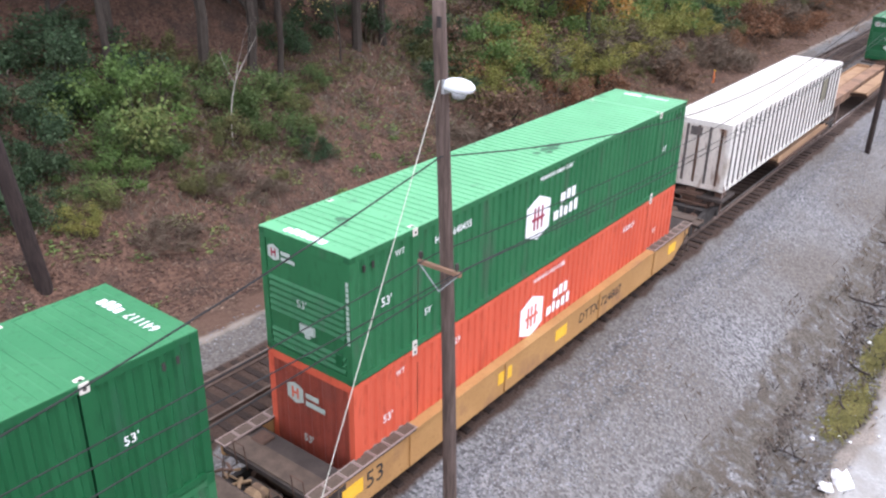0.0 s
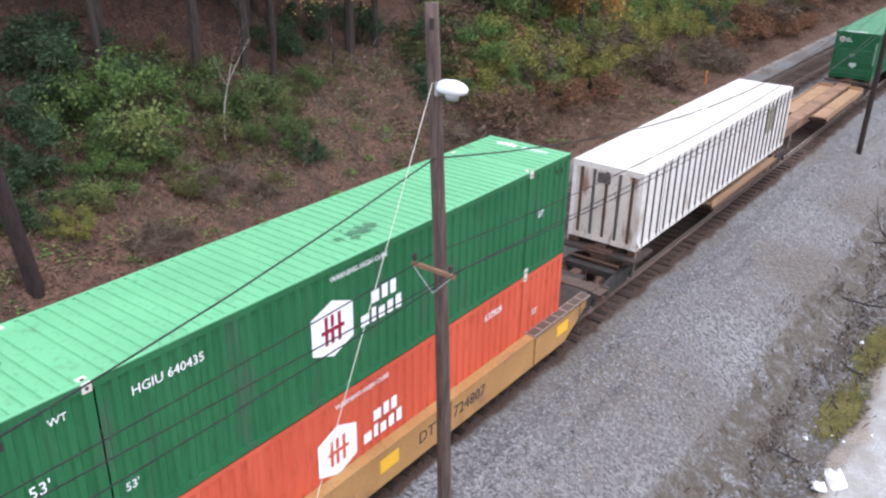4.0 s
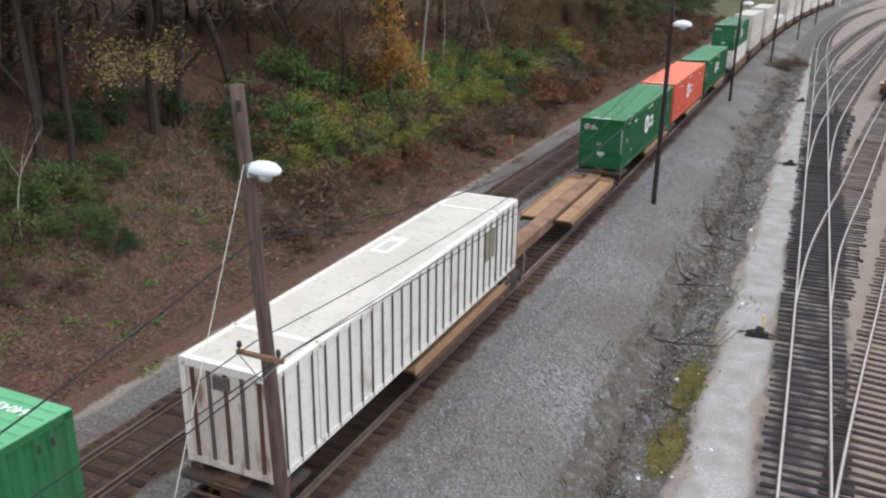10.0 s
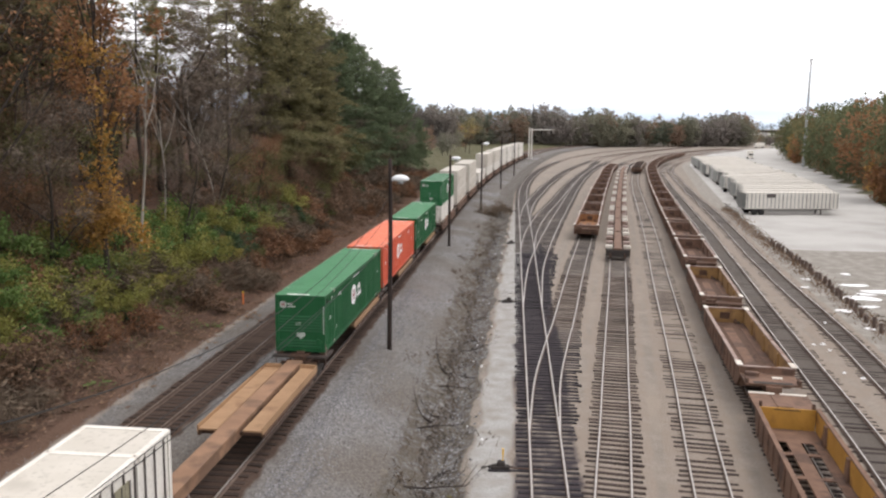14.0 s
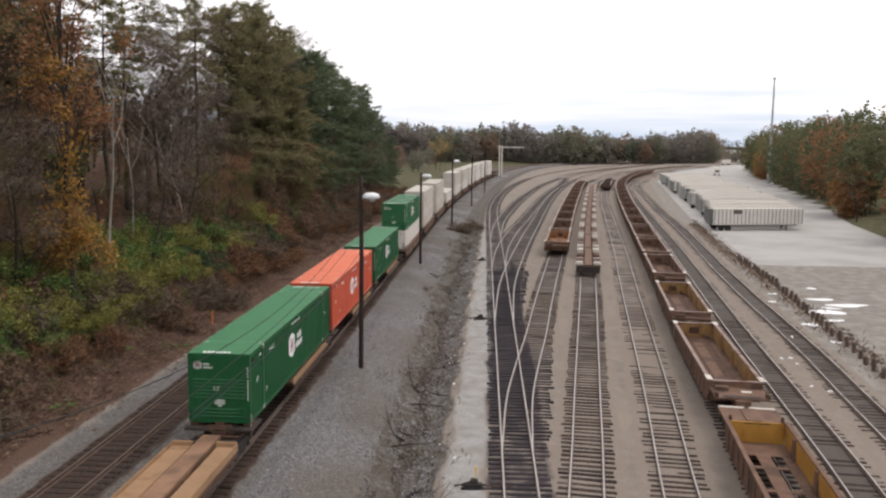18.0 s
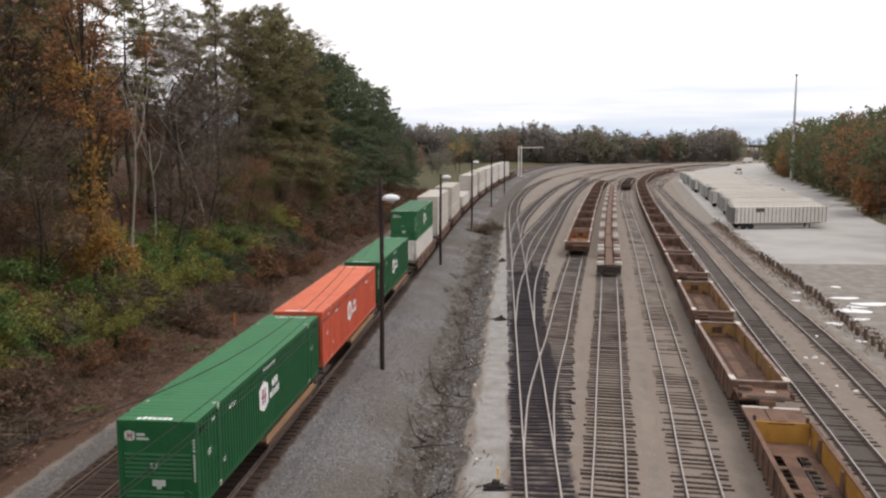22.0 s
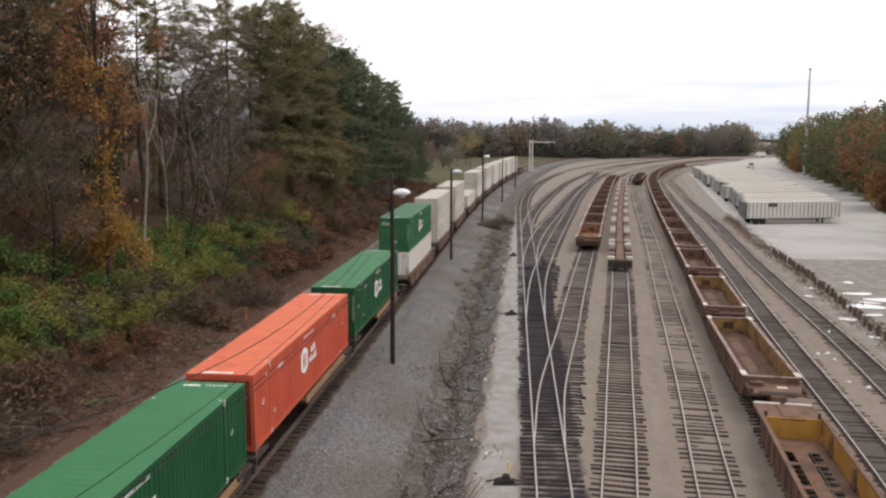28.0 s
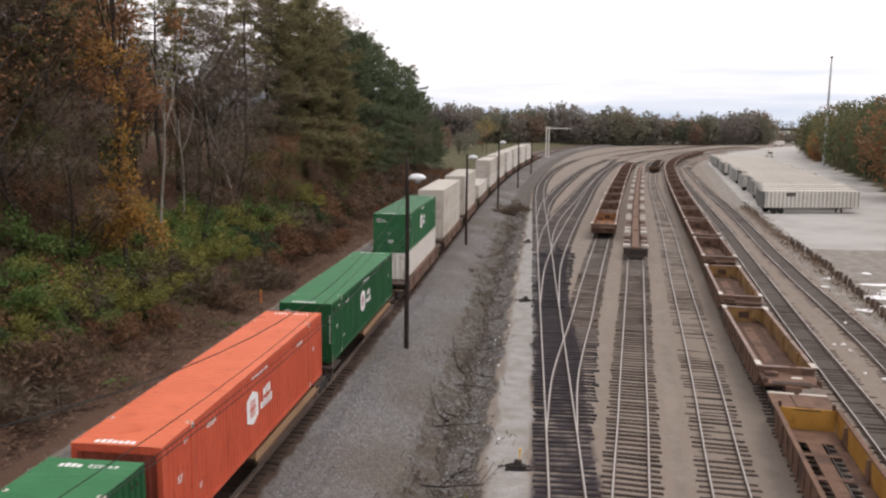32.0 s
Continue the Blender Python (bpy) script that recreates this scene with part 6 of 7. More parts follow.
    c = thing("white_truck", label, "truck", "vehicles on the lot", at=pose(x, y, z, 0, 0, a))
    part("cargo_box", Mesh().bevel_box(-2.2, 2.6, -1.2, 1.2, 0.9, 3.6, 0.05), M["white"], c)
    part("cab", Mesh().bevel_box(-4.1, -2.25, -1.1, 1.1, 0.6, 2.7, 0.15), M["white"], c)
    part("windscreen", Mesh().box(-4.12, -4.08, -0.95, 0.95, 1.6, 2.4), M["glass"], c)
    for wx in (-3.2, 1.4):
        for s in (1, -1):
            part("wheel", once("kwheel", lambda: Mesh().tube((0, -0.14, 0.48), (0, 0.14, 0.48), 0.48, None, 14).data("wheel", M["tyre"])), None, c).location = (wx, s * 1.05, 0)
    return c


small_truck(100.5, 393.0, 80, "small white box truck driving on the lot")
small_truck(160, 600, 10, "white truck parked far down the lot")
small_truck(172, 604, 10, "white truck parked far down the lot")


# ---- masts, signal, overpass, switch stands ----
mast = thing("lighting_mast", "tall slender grey lighting mast by the woods", "mast", at=pose(99.6, 315.7, at_ground(99.6, 315.7)))
part("shaft", Mesh().path([(0, 0, 0), (0, 0, 12), (0, 0, 26), (0, 0, 38.5)], [0.55, 0.46, 0.36, 0.26], 12), M["grey_steel"], mast, smooth=True)
part("lamp_ring", Mesh().tube((0, 0, 38.0), (0, 0, 38.4), 0.6, 0.6, 10), M["grey_steel"], mast)

gx, gy = 0.9, 331.0
gz = at_ground(gx, gy)
gantry = thing("signal_gantry", "white cantilever signal gantry over the tracks", "signal", at=pose(gx, gy, gz))
for s in (-0.5, 0.5):
    part("column", Mesh().box(s - 0.22, s + 0.22, -0.22, 0.22, 0, 12.0), M["white"], gantry, "white lattice column")
    part("chord", Mesh().box(-0.6, 9.4, s - 0.14, s + 0.14, 11.1, 11.45), M["white"], gantry)
for k in range(9):
    part("brace", Mesh().tube((k * 1.1 - 0.4, -0.5, 11.2), (k * 1.1 + 0.6, 0.5, 11.35), 0.07), M["white"], gantry)
for x in (4.2, 8.0):
    part("signal_head", Mesh().bevel_box(x - 0.35, x + 0.35, -0.75, -0.55, 9.6, 11.1, 0.05), M["dark"], gantry, "black signal head")
part("platform_rail", Mesh().box(-0.6, 9.4, -0.66, -0.62, 12.2, 12.26).box(-0.6, 9.4, 0.62, 0.66, 12.2, 12.26), M["grey_steel"], gantry)

bridge = thing("overpass", "distant concrete road overpass beyond the yard", "bridge")
part("deck", Mesh().box(216, 330, 798, 812, 8.6, 10.2), M["deck"], bridge, "dark underside and girders of the deck")
part("parapet", Mesh().box(216, 330, 797.6, 797.95, 10.2, 11.2), M["concrete"], bridge)
for x in (218, 241, 264, 287):
    part("pier", Mesh().box(x - 1, x + 1, 800, 810, -3, 8.6), M["concrete"], bridge)


def switch_stand(x, y, tall=False):
    z = at_ground(x, y)
    c = thing("switch_stand", "low black switch stand beside the lead track", "switch stand", "switch stands", at=pose(x, y, z))
    part("base", Mesh().bevel_box(-0.95, -0.15, -0.16, 0.16, 0.0, 0.20, 0.03).bevel_box(-0.7, -0.35, -0.13, 0.13, 0.2, 0.42, 0.04), M["dark"], c)
    part("lever", Mesh().tube((-0.55, 0, 0.32), (-1.25, -0.12, 0.12), 0.03).tube((-1.2, -0.11, 0.13), (-1.42, -0.14, 0.10), 0.045), M["dark"], c)
    part("headblock", Mesh().bevel_box(-1.1, 0.55, -0.32, -0.08, -0.1, 0.06, 0.02).bevel_box(-1.1, 0.55, 0.08, 0.32, -0.1, 0.06, 0.02), M["tie_dark"], c)
    part("throw_rod", Mesh().tube((-0.2, 0, 0.1), (1.3, 0, 0.08), 0.025), M["rust"], c)
    if tall:
        part("target_rod", Mesh().tube((-0.45, 0, 0.4), (-0.45, 0, 0.95), 0.025).box(-0.49, -0.41, -0.05, 0.05, 0.72, 0.97), M["bright_yellow"], c, "yellow painted target rod")


switch_stand(-0.45, 36.3, True)
switch_stand(-0.85, 68.4)
switch_stand(-1.25, 99.6)
switch_stand(-2.1, 137.5)


# ---- litter and small things ----
def crumple(name, x, y, size, key, label, category, seed):
    r = random.Random(seed)
    me = Mesh()
    n = 9
    for k in range(4):
        zz = size * (0.05 + 0.22 * k) * (1 if k < 3 else 0.9)
        rr = size * (0.5, 0.55, 0.36, 0.1)[k]
        me.v += [(rr * r.uniform(0.6, 1.3) * math.cos(2 * math.pi * i / n), rr * r.uniform(0.6, 1.3) * math.sin(2 * math.pi * i / n), zz * r.uniform(0.5, 1.3)) for i in range(n)]
    for k in range(3):
        me.f += [(k * n + i, k * n + (i + 1) % n, (k + 1) * n + (i + 1) % n, (k + 1) * n + i) for i in range(n)]
        me.m += [0] * n
    me.f.append(tuple(range(3 * n, 4 * n)))
    me.m.append(0)
    ob = part(name, me, M[key])
    ob.matrix_basis = pose(x, y, at_ground(x, y) - 0.01, 0, 0, r.uniform(0, 360))
    return tagged(ob, label, category, "litter in the ditch")


crumple("plastic_bag", -2.34, 21.8, 0.66, "trash", "crumpled white plastic bag in the ditch", "litter", 1)
crumple("plastic_bag", -2.6, 21.2, 0.36, "trash", "torn white plastic scrap beside the bag", "litter", 2)
lr = random.Random(11)
for k in range(24):
    y = lr.uniform(17, 95)
    x = -2.9 + lr.gauss(0, 0.55) + 0.004 * (y - 30)
    crumple("paper_scrap", x, y, lr.uniform(0.08, 0.18), "trash", "small pale scrap of litter in the ditch", "litter", 20 + k)
for k in range(8):
    y = lr.uniform(45, 110)
    crumple("paper_scrap", float(np.interp(y, [40, 110], [18.6, 26.3])) + lr.gauss(0, 0.5), y, lr.uniform(0.14, 0.30), "trash", "pale scrap of litter between the yard tracks", "litter", 80 + k)

cab = thing("equipment_box", "dark grey weathered equipment box at the foot of the bank", "equipment box", at=pose(-21.9, 8.2, at_ground(-21.9, 8.2) - 0.05, 0, 0, 25))
part("case", Mesh().bevel_box(-0.55, 0.55, -0.4, 0.4, 0.12, 0.85, 0.03), M["grating"], cab)
part("plinth", Mesh().bevel_box(-0.65, 0.65, -0.5, 0.5, -0.1, 0.12, 0.02), M["deck"], cab, "low dark plinth")
part("lid", Mesh().bevel_box(-0.60, 0.60, -0.45, 0.45, 0.85, 0.91, 0.02), M["grating"], cab)

mk = thing("track_marker", "small orange marker post at the foot of the bank", "marker post", at=pose(-20.4, 57.9, at_ground(-20.4, 57.9)))
part("stake", Mesh().box(-0.05, 0.05, -0.03, 0.03, 0, 0.85, taper=0.01), M["marker"], mk)
part("cap", Mesh().box(-0.06, 0.06, -0.035, 0.035, 0.853, 0.95), M["bright_yellow"], mk)

# Flat patches of one even white with smooth, rounded outlines.
for x, y, rx, ry, s in ((30.2, 79.4, 1.35, 0.75, 1), (31.6, 76.9, 2.2, 0.85, 2), (28.7, 74.0, 1.6, 1.3, 3), (28.2, 70.8, 0.8, 0.55, 4), (25.7, 69.1, 0.95, 0.5, 5), (31.3, 84.7, 0.6, 0.5, 6), (25.1, 77.9, 0.6, 0.35, 7), (26.6, 81.6, 0.45, 0.35, 8), (25.5, 63.7, 0.4, 0.35, 9), (29.7, 75.6, 1.0, 0.4, 10)):
    r = random.Random(s)
    p1, p2 = r.uniform(0, 6.28), r.uniform(0, 6.28)
    ring = []
    for i in range(30):
        a = 2 * math.pi * i / 30
        k = 0.85 + 0.16 * math.sin(2 * a + p1) + 0.11 * math.sin(3 * a + p2) + r.uniform(-0.04, 0.04)
        ring.append((rx * k * math.cos(a), ry * k * math.sin(a)))
    ob = part("plastic_sheet", Mesh().prism(ring, "z", -0.03, 0.02), M["trash"])
    ob.matrix_basis = pose(x, y, max(at_ground(x + a, y + b) for a, b in ((0, 0), (1, 0), (-1, 0), (0, 0.7), (0, -0.7))) + 0.03, 0, 0, r.uniform(-8, 8))
    tagged(ob, "flat white patch lying on the lot", "plastic sheet", "litter on the lot")

# a row of old timber posts along the edge of the lot
fence = thing("post_row", "row of weathered timber posts among dry weeds beside the lot", "posts", "edge of the lot")
FENCE_Y = [44 + 1.55 * k for k in range(40)]
for k, y in enumerate(FENCE_Y):
    r = random.Random(300 + k)
    x = float(np.interp(y, [44, 62.7, 66, 74, 81, 95.5, 106], [23.9, 25.9, 26.1, 27.0, 27.7, 29.1, 29.9])) + r.uniform(-0.1, 0.1)
    h = r.uniform(0.55, 0.85)
    o = part("post", once(("lotpost", k % 3), lambda: Mesh().path([(0, 0, -0.4), (0.01, 0, 0.4), (0.0, 0.02, 1.0)], [0.17, 0.16, 0.14], 8).data("post", M["pole"])), None, fence)
    o.matrix_basis = pose(x, y, at_ground(x, y), r.uniform(-6, 6), r.uniform(-6, 6), r.uniform(0, 360)) @ Matrix.Diagonal((1, 1, h, 1))


def stones_row(name, label, n, seed, place, size, key):
    """Loose stones strewn by a rule, as one mesh."""
    r = random.Random(seed)
    me = Mesh()
    for _ in range(n):
        x, y = place(r)
        s = r.uniform(*size)
        z = at_ground(x, y) if n < 3000 else 0.0
        o = len(me.v)
        ang = r.uniform(0, 6.28)
        ca, sa = math.cos(ang), math.sin(ang)
        for a, b, c in ((1, 0.1, 0), (-0.2, 0.9, 0), (-0.9, -0.3, 0), (0.2, -0.9, 0.1), (0.2, 0.2, 0.75), (-0.35, -0.1, 0.6)):
            a, b, c = a * r.uniform(0.7, 1.2), b * r.uniform(0.7, 1.2), c * r.uniform(0.6, 1.2)
            me.v.append((x + s * (a * ca - b * sa), y + s * (a * sa + b * ca), s * c))
        me.f += [(o, o + 1, o + 4), (o + 1, o + 5, o + 4), (o + 1, o + 2, o + 5), (o + 2, o + 3, o + 5), (o + 3, o + 4, o + 5), (o + 3, o, o + 4)]
        me.m += [0] * 6
    v = np.array(me.v)
    v[:, 2] += np.repeat(ground_z(*v.reshape(-1, 6, 3)[:, :, :2].mean(1).T), 6) - 0.01
    mesh = bpy.data.meshes.new(name)
    mesh.from_pydata(v.tolist(), [], me.f)
    mesh.materials.append(M[key])
    tagged(new(name, mesh), label, "stones", kind="stuff")


def ballast_place(r):
    y = 4 + 62 * r.random() ** 1.5
    edge = DIRT_X + 0.9 * math.sin(y * 0.35) + 0.5 * math.sin(y * 0.83 + 1)
    return min(r.uniform(-9.9, edge), r.uniform(-9.9, edge + 1.2)), y


stones_row("ballast_stones", "loose crushed grey ballast stones on the slope", 26000, 7, ballast_place, (0.025, 0.060), "stone")
stones_row("bed_stones", "crushed ballast stones between and beside the main tracks", 9000, 8, lambda r: (r.choice((r.uniform(-19.6, -17.5), r.uniform(-14.9, -12.8))), 6 + 60 * r.random() ** 1.4), (0.025, 0.055), "stone")
stones_row("retaining_rubble", "rubble and broken concrete along the edge of the lot", 600, 9, lambda r: (lambda y: (float(lot_edge(np.array(y))) + 1.2 + r.gauss(0, 0.35), y))(r.uniform(45, 160)), (0.08, 0.26), "soil")
stones_row("ditch_rubble", "broken stones and clods in the ditch", 3200, 10, lambda r: (-3.5 + r.gauss(0, 0.45), r.uniform(10, 110)), (0.03, 0.12), "stone")
# Dark clods strewn to stand in for the shadow line under the lip.
stones_row("soil_clods", "dark clods standing in for the shadow line along the ditch lip", 5200, 17, lambda r: (lambda y: (float(ditch_edge(y)) + 0.18 + r.gauss(0, 0.15), y))(8 + 110 * r.random() ** 1.3), (0.03, 0.12), "soil")


# ---- vegetation ----
def quad_cloud(me, centres, size, r, flat=0.0, long=1.0, wide=0.5):
    """Small leaves, each a bent four-sided blade, strewn round the centres."""
    for cx, cy, cz, spread, count in centres:
        for _ in range(count):
            px, py, pz = cx + r.gauss(0, spread), cy + r.gauss(0, spread), cz + r.gauss(0, spread * (1 - flat))
            s = size * r.uniform(0.6, 1.35)
            d = Vector((r.gauss(0, 1), r.gauss(0, 1), r.gauss(0, 0.6))).normalized()
            e = d.orthogonal()
            e.rotate(Matrix.Rotation(r.uniform(0, 6.28), 3, d))
            o = len(me.v)
            c = Vector((px, py, pz))
            me.v += [tuple(c - d * s * long), tuple(c + e * s * wide), tuple(c + d * s * long), tuple(c - e * s * wide)]
            me.f.append((o, o + 1, o + 2, o + 3))
            me.m.append(0)


def fast_data(me, name, material):
    mesh = bpy.data.meshes.new(name)
    mesh.from_pydata(me.v, [], me.f)
    mesh.materials.append(material)
    return mesh


def grow(seed, height, r0, levels, spread, up, first=0.35, kids=(3, 5)):
    """Wood of a broadleaf tree: a crooked trunk with forking limbs. Gives the mesh and the twig ends."""
    r = random.Random(seed)
    me, tips = Mesh(), []

    def limb(p, d, length, rad, lvl):
        n = 5 if lvl == 0 else 3
        pts, rr = [p], [rad]
        for k in range(n):
            d = (d + Vector((r.gauss(0, 0.10), r.gauss(0, 0.10), up * 0.12))).normalized()
            pts.append(pts[-1] + d * length / n)
            rr.append(rad * (1 - 0.62 * (k + 1) / n))
        me.path([tuple(q) for q in pts], rr, 7 if lvl == 0 else (5 if lvl == 1 else 3))
        if lvl >= levels:
            tips.append(tuple(pts[-1]))
            tips.append(tuple(pts[-2]))
            return
        for _ in range(r.randint(*kids) + (2 if lvl == 0 else 0)):
            w = r.uniform(first if lvl == 0 else 0.3, 1.0)
            k = min(int(w * n), n - 1)
            q = pts[k].lerp(pts[k + 1], w * n - k)
            side = Vector((r.gauss(0, 1), r.gauss(0, 1), 0)).normalized()
            nd = (d * (1 - spread) + side * spread + Vector((0, 0, up * r.uniform(0.1, 0.5)))).normalized()
            limb(q, nd, length * r.uniform(0.38, 0.60), rr[k] * r.uniform(0.45, 0.62), lvl + 1)

    limb(Vector((0, 0, -0.4)), Vector((r.gauss(0, 0.04), r.gauss(0, 0.04), 1)), height * 0.72, r0, 0)
    return me, tips


def broadleaf(name, seed, height, r0, leaf, per_tip, size, spread_leaf, label, bark="bark", thin=1.0, spread=0.62, levels=3, first=0.35, long=1.0, wide=0.5, kids=(3, 5)):
    t = thing(name, label, "tree", "trees on the wooded bank")
    wood, tips = grow(seed, height, r0, levels, spread, 0.5, first, kids)
    part("trunk", fast_data(wood, "trunk", M[bark]), None, t)
    if leaf:
        r = random.Random(seed + 50)
        me = Mesh()
        quad_cloud(me, [(*p, spread_leaf, per_tip) for p in tips if r.random() < thin], size, r, 0.0, long, wide)
        part("crown", fast_data(me, "crown", M[leaf]), None, t)
    return t


def pine(seed, height, key, label, low=0.35, width=3.6, dense=15, open_crown=False):
    """A pine: a straight stem, whorls of limbs, each a fan of fine drooping or rising needle sprays with gaps between."""
    r = random.Random(seed)
    t = thing("pine_tree", label, "tree", "trees on the wooded bank")
    wood, me = Mesh(), Mesh()
    stem = [(r.gauss(0, 0.10), r.gauss(0, 0.10), -0.4 + height * k / 8) for k in range(9)]
    wood.path(stem, [0.28 * (1 - 0.9 * k / 8) for k in range(9)], 8)
    z = height * low
    while z < height * 0.99:
        w = (z - height * low) / (height * (1 - low))
        crown = 0.08 + 0.92 * math.sqrt(max(0.0, 1 - w ** 1.7)) if not open_crown else math.sqrt(max(0.0, 1 - (2 * w - 0.9) ** 2 / 1.25)) * 0.85
        reach = width * crown * r.uniform(0.55, 1.2) + 0.35
        for _ in range(r.randint(2, 4) if open_crown else r.randint(5, 7)):
            a = r.uniform(0, 6.28)
            ln = reach * r.uniform(0.45, 1.2)
            rise = r.uniform(-0.25, 0.10) if w < 0.5 else r.uniform(-0.02, 0.55)
            ca, sa = math.cos(a), math.sin(a)
            tip = (ln * ca, ln * sa, z + ln * rise + 0.15)
            mid = (tip[0] * 0.55, tip[1] * 0.55, z + ln * rise * 0.45)
            wood.path([(0, 0, z), mid, tip], [0.05, 0.03, 0.008], 4)
            n = max(3, int((2.2 if open_crown else 3.4) * ln))
            for k in range(n):
                q = (0.5 if open_crown else 0.22) + (1.04 - (0.5 if open_crown else 0.22)) * (k + r.random()) / n
                side = r.gauss(0, 0.30) * ln * (1.1 - q) + r.gauss(0, 0.10)
                cz = z + (tip[2] - z) * q * q + r.uniform(-0.12, 0.14)
                quad_cloud(me, [(tip[0] * q - sa * side, tip[1] * q + ca * side, cz, 0.17 + 0.10 * (1.1 - q), dense)], 0.14, r, 0.35, 1.7, 0.24)
        z += height * r.uniform(0.022, 0.034)
    part("trunk", fast_data(wood, "trunk", M["bark"]), None, t)
    part("crown", fast_data(me, "crown", M[key]), None, t)
    return t


def vine_tree(seed, label):
    """A slim trunk wrapped in autumn creeper, with a ragged orange crown."""
    r = random.Random(seed)
    t = thing("creeper_covered_tree", label, "tree", "trees on the wooded bank")
    wood, me, red = Mesh(), Mesh(), Mesh()
    wood.path([(0.12 * math.sin(k), 0.1 * math.cos(1.7 * k), -0.4 + 1.6 * k) for k in range(14)], [0.20 * (1 - 0.055 * k) for k in range(14)], 7)
    lumps = [(r.gauss(0, 0.95), r.gauss(0, 0.95), r.uniform(3.0, 6.6), 0.40, 90) for _ in range(30)]
    lumps += [(r.gauss(0, 0.30), r.gauss(0, 0.30), r.uniform(4.2, 10.0), 0.32, 42) for _ in range(26)]
    lumps += [(r.gauss(0, 0.5), r.gauss(0, 0.5), r.uniform(9.5, 11.5), 0.3, 40) for _ in range(5)]
    lumps += [(r.gauss(0, 0.7), r.gauss(0, 0.7), r.uniform(12.2, 15.8), 0.30, 46) for _ in range(16)]
    quad_cloud(me, lumps, 0.12, r)
    top = []
    for _ in range(64):
        p = (r.gauss(0, 1.5), r.gauss(0, 1.6), r.uniform(11.8, 24.0))
        top.append((*p, 0.42, 66))
        wood.path([(0.3 * p[0], 0.3 * p[1], p[2] - 3), p], [0.05, 0.015], 4)
    quad_cloud(red, top, 0.14, r)
    part("trunk", fast_data(wood, "trunk", M["bark"]), None, t)
    part("creeper", fast_data(me, "creeper", M["leaf_gold"]), None, t, "golden creeper leaves")
    part("crown", fast_data(red, "crown", M["leaf_orange"]), None, t, "ragged orange crown")
    return t


def bush(seed, leaf, label, w=1.6, h=1.5, count=5200, size=0.056, name="bush", long=1.0, wide=0.5):
    """A mound of leafy shoots on short stems."""
    r = random.Random(seed)
    t = thing(name, label, "bush", "bushes on the bank")
    wood, me = Mesh(), Mesh()
    lumps = []
    for _ in range(26):
        a, d = r.uniform(0, 6.28), 1.08 * w * math.sqrt(r.random())
        z = h * r.uniform(0.10, 1.2) * (1 - 0.45 * (d / w) ** 2)
        lumps.append((d * math.cos(a), d * math.sin(a), z, 0.13 * w * r.uniform(0.5, 1.4), count // 26))
        wood.path([(0.3 * d * math.cos(a), 0.3 * d * math.sin(a), -0.3), (0.8 * d * math.cos(a), 0.8 * d * math.sin(a), z * 0.6), (d * math.cos(a), d * math.sin(a), z)], [0.025, 0.018, 0.006], 4)
    quad_cloud(me, lumps, size, r, 0.2, long, wide)
    tagged(part("stem", fast_data(wood, "stem", M["bark"]), None, t), kind="stuff")
    part("foliage", fast_data(me, "foliage", M[leaf]), None, t)
    return t


def put(proto, used, x, y, turn, size, sink=0.15):
    """The first time the prototype itself, later a copy of it."""
    m = pose(x, y, at_ground(x, y) - sink, 0, 0, turn)
    ob = proto
    if used.get(proto):
        ob = copy_thing(proto, m)
    else:
        proto.matrix_basis = m
        used[proto] = True
    ob.scale = (size, size, size * (0.9 + 0.2 * ((x * 7.3 + y * 3.1) % 1)))
    return ob


USED = {}
rv = random.Random(21)
PINES = [pine(1, 21, "needle", "tall dark green pine on the bank", 0.08, 5.2, 17), pine(2, 20, "needle_olive", "olive green pine with drooping sprays on the bank", 0.14, 5.0, 16), pine(3, 23, "needle_olive", "tall pine with a thin open crown", 0.50, 3.6, 20, True), pine(4, 19, "needle", "dark green pine with a broad crown", 0.06, 5.4, 17)]
BARE = [broadleaf("bare_tree", 10 + k, (19, 22, 16)[k], (0.24, 0.28, 0.18)[k], "twig_dark", 4, 0.20, 0.45, "bare grey broadleaf tree in the woods", levels=4, first=0.22, long=2.2, wide=0.09) for k in range(3)]
PALE = broadleaf("pale_bare_tree", 31, 14, 0.095, None, 0, 0, 0, "bare tree with a pale trunk", "bark_pale", levels=2, spread=0.40, first=0.6, kids=(1, 2))
RUSTY = [broadleaf("brown_leaf_tree", 40 + k, 13 + 2 * k, 0.18, "leaf_rust", 22, 0.11, 0.6, "tree with withered rust-brown leaves", levels=3, first=0.15) for k in range(2)]
ORANGE = [broadleaf("orange_tree", 50 + k, 15, 0.18, "leaf_orange", 18, 0.072, 0.55, "tree with sparse orange autumn leaves", levels=3, thin=0.38, first=0.2) for k in range(2)]
OLIVE = [broadleaf("olive_tree", 60, 14, 0.18, "leaf_olive", 24, 0.11, 0.6, "tree with dull olive leaves", levels=3, first=0.12)]
BROWN = [broadleaf("thicket_tree", 64 + k, 11, 0.12, "leaf_brown", 26, 0.085, 0.55, "slim tree in a tangle of dry brown shoots", levels=3, first=0.08, wide=0.3) for k in range(2)]
YELLOW = broadleaf("yellow_sapling", 70, 6.5, 0.07, "leaf_yellow", 7, 0.085, 0.40, "sapling with sparse yellow leaves", levels=3, thin=0.7, first=0.25)
BUSHES = [bush(80 + k, key, lab) for k, (key, lab) in enumerate((("leaf_green", "bright green bush on the bank"), ("leaf_dark", "dark green bush on the bank"), ("leaf_lime", "yellow-green bush at the foot of the bank"), ("leaf_olive", "dull olive bush on the bank"), ("leaf_mid", "green bush among fallen leaves on the bank")))]
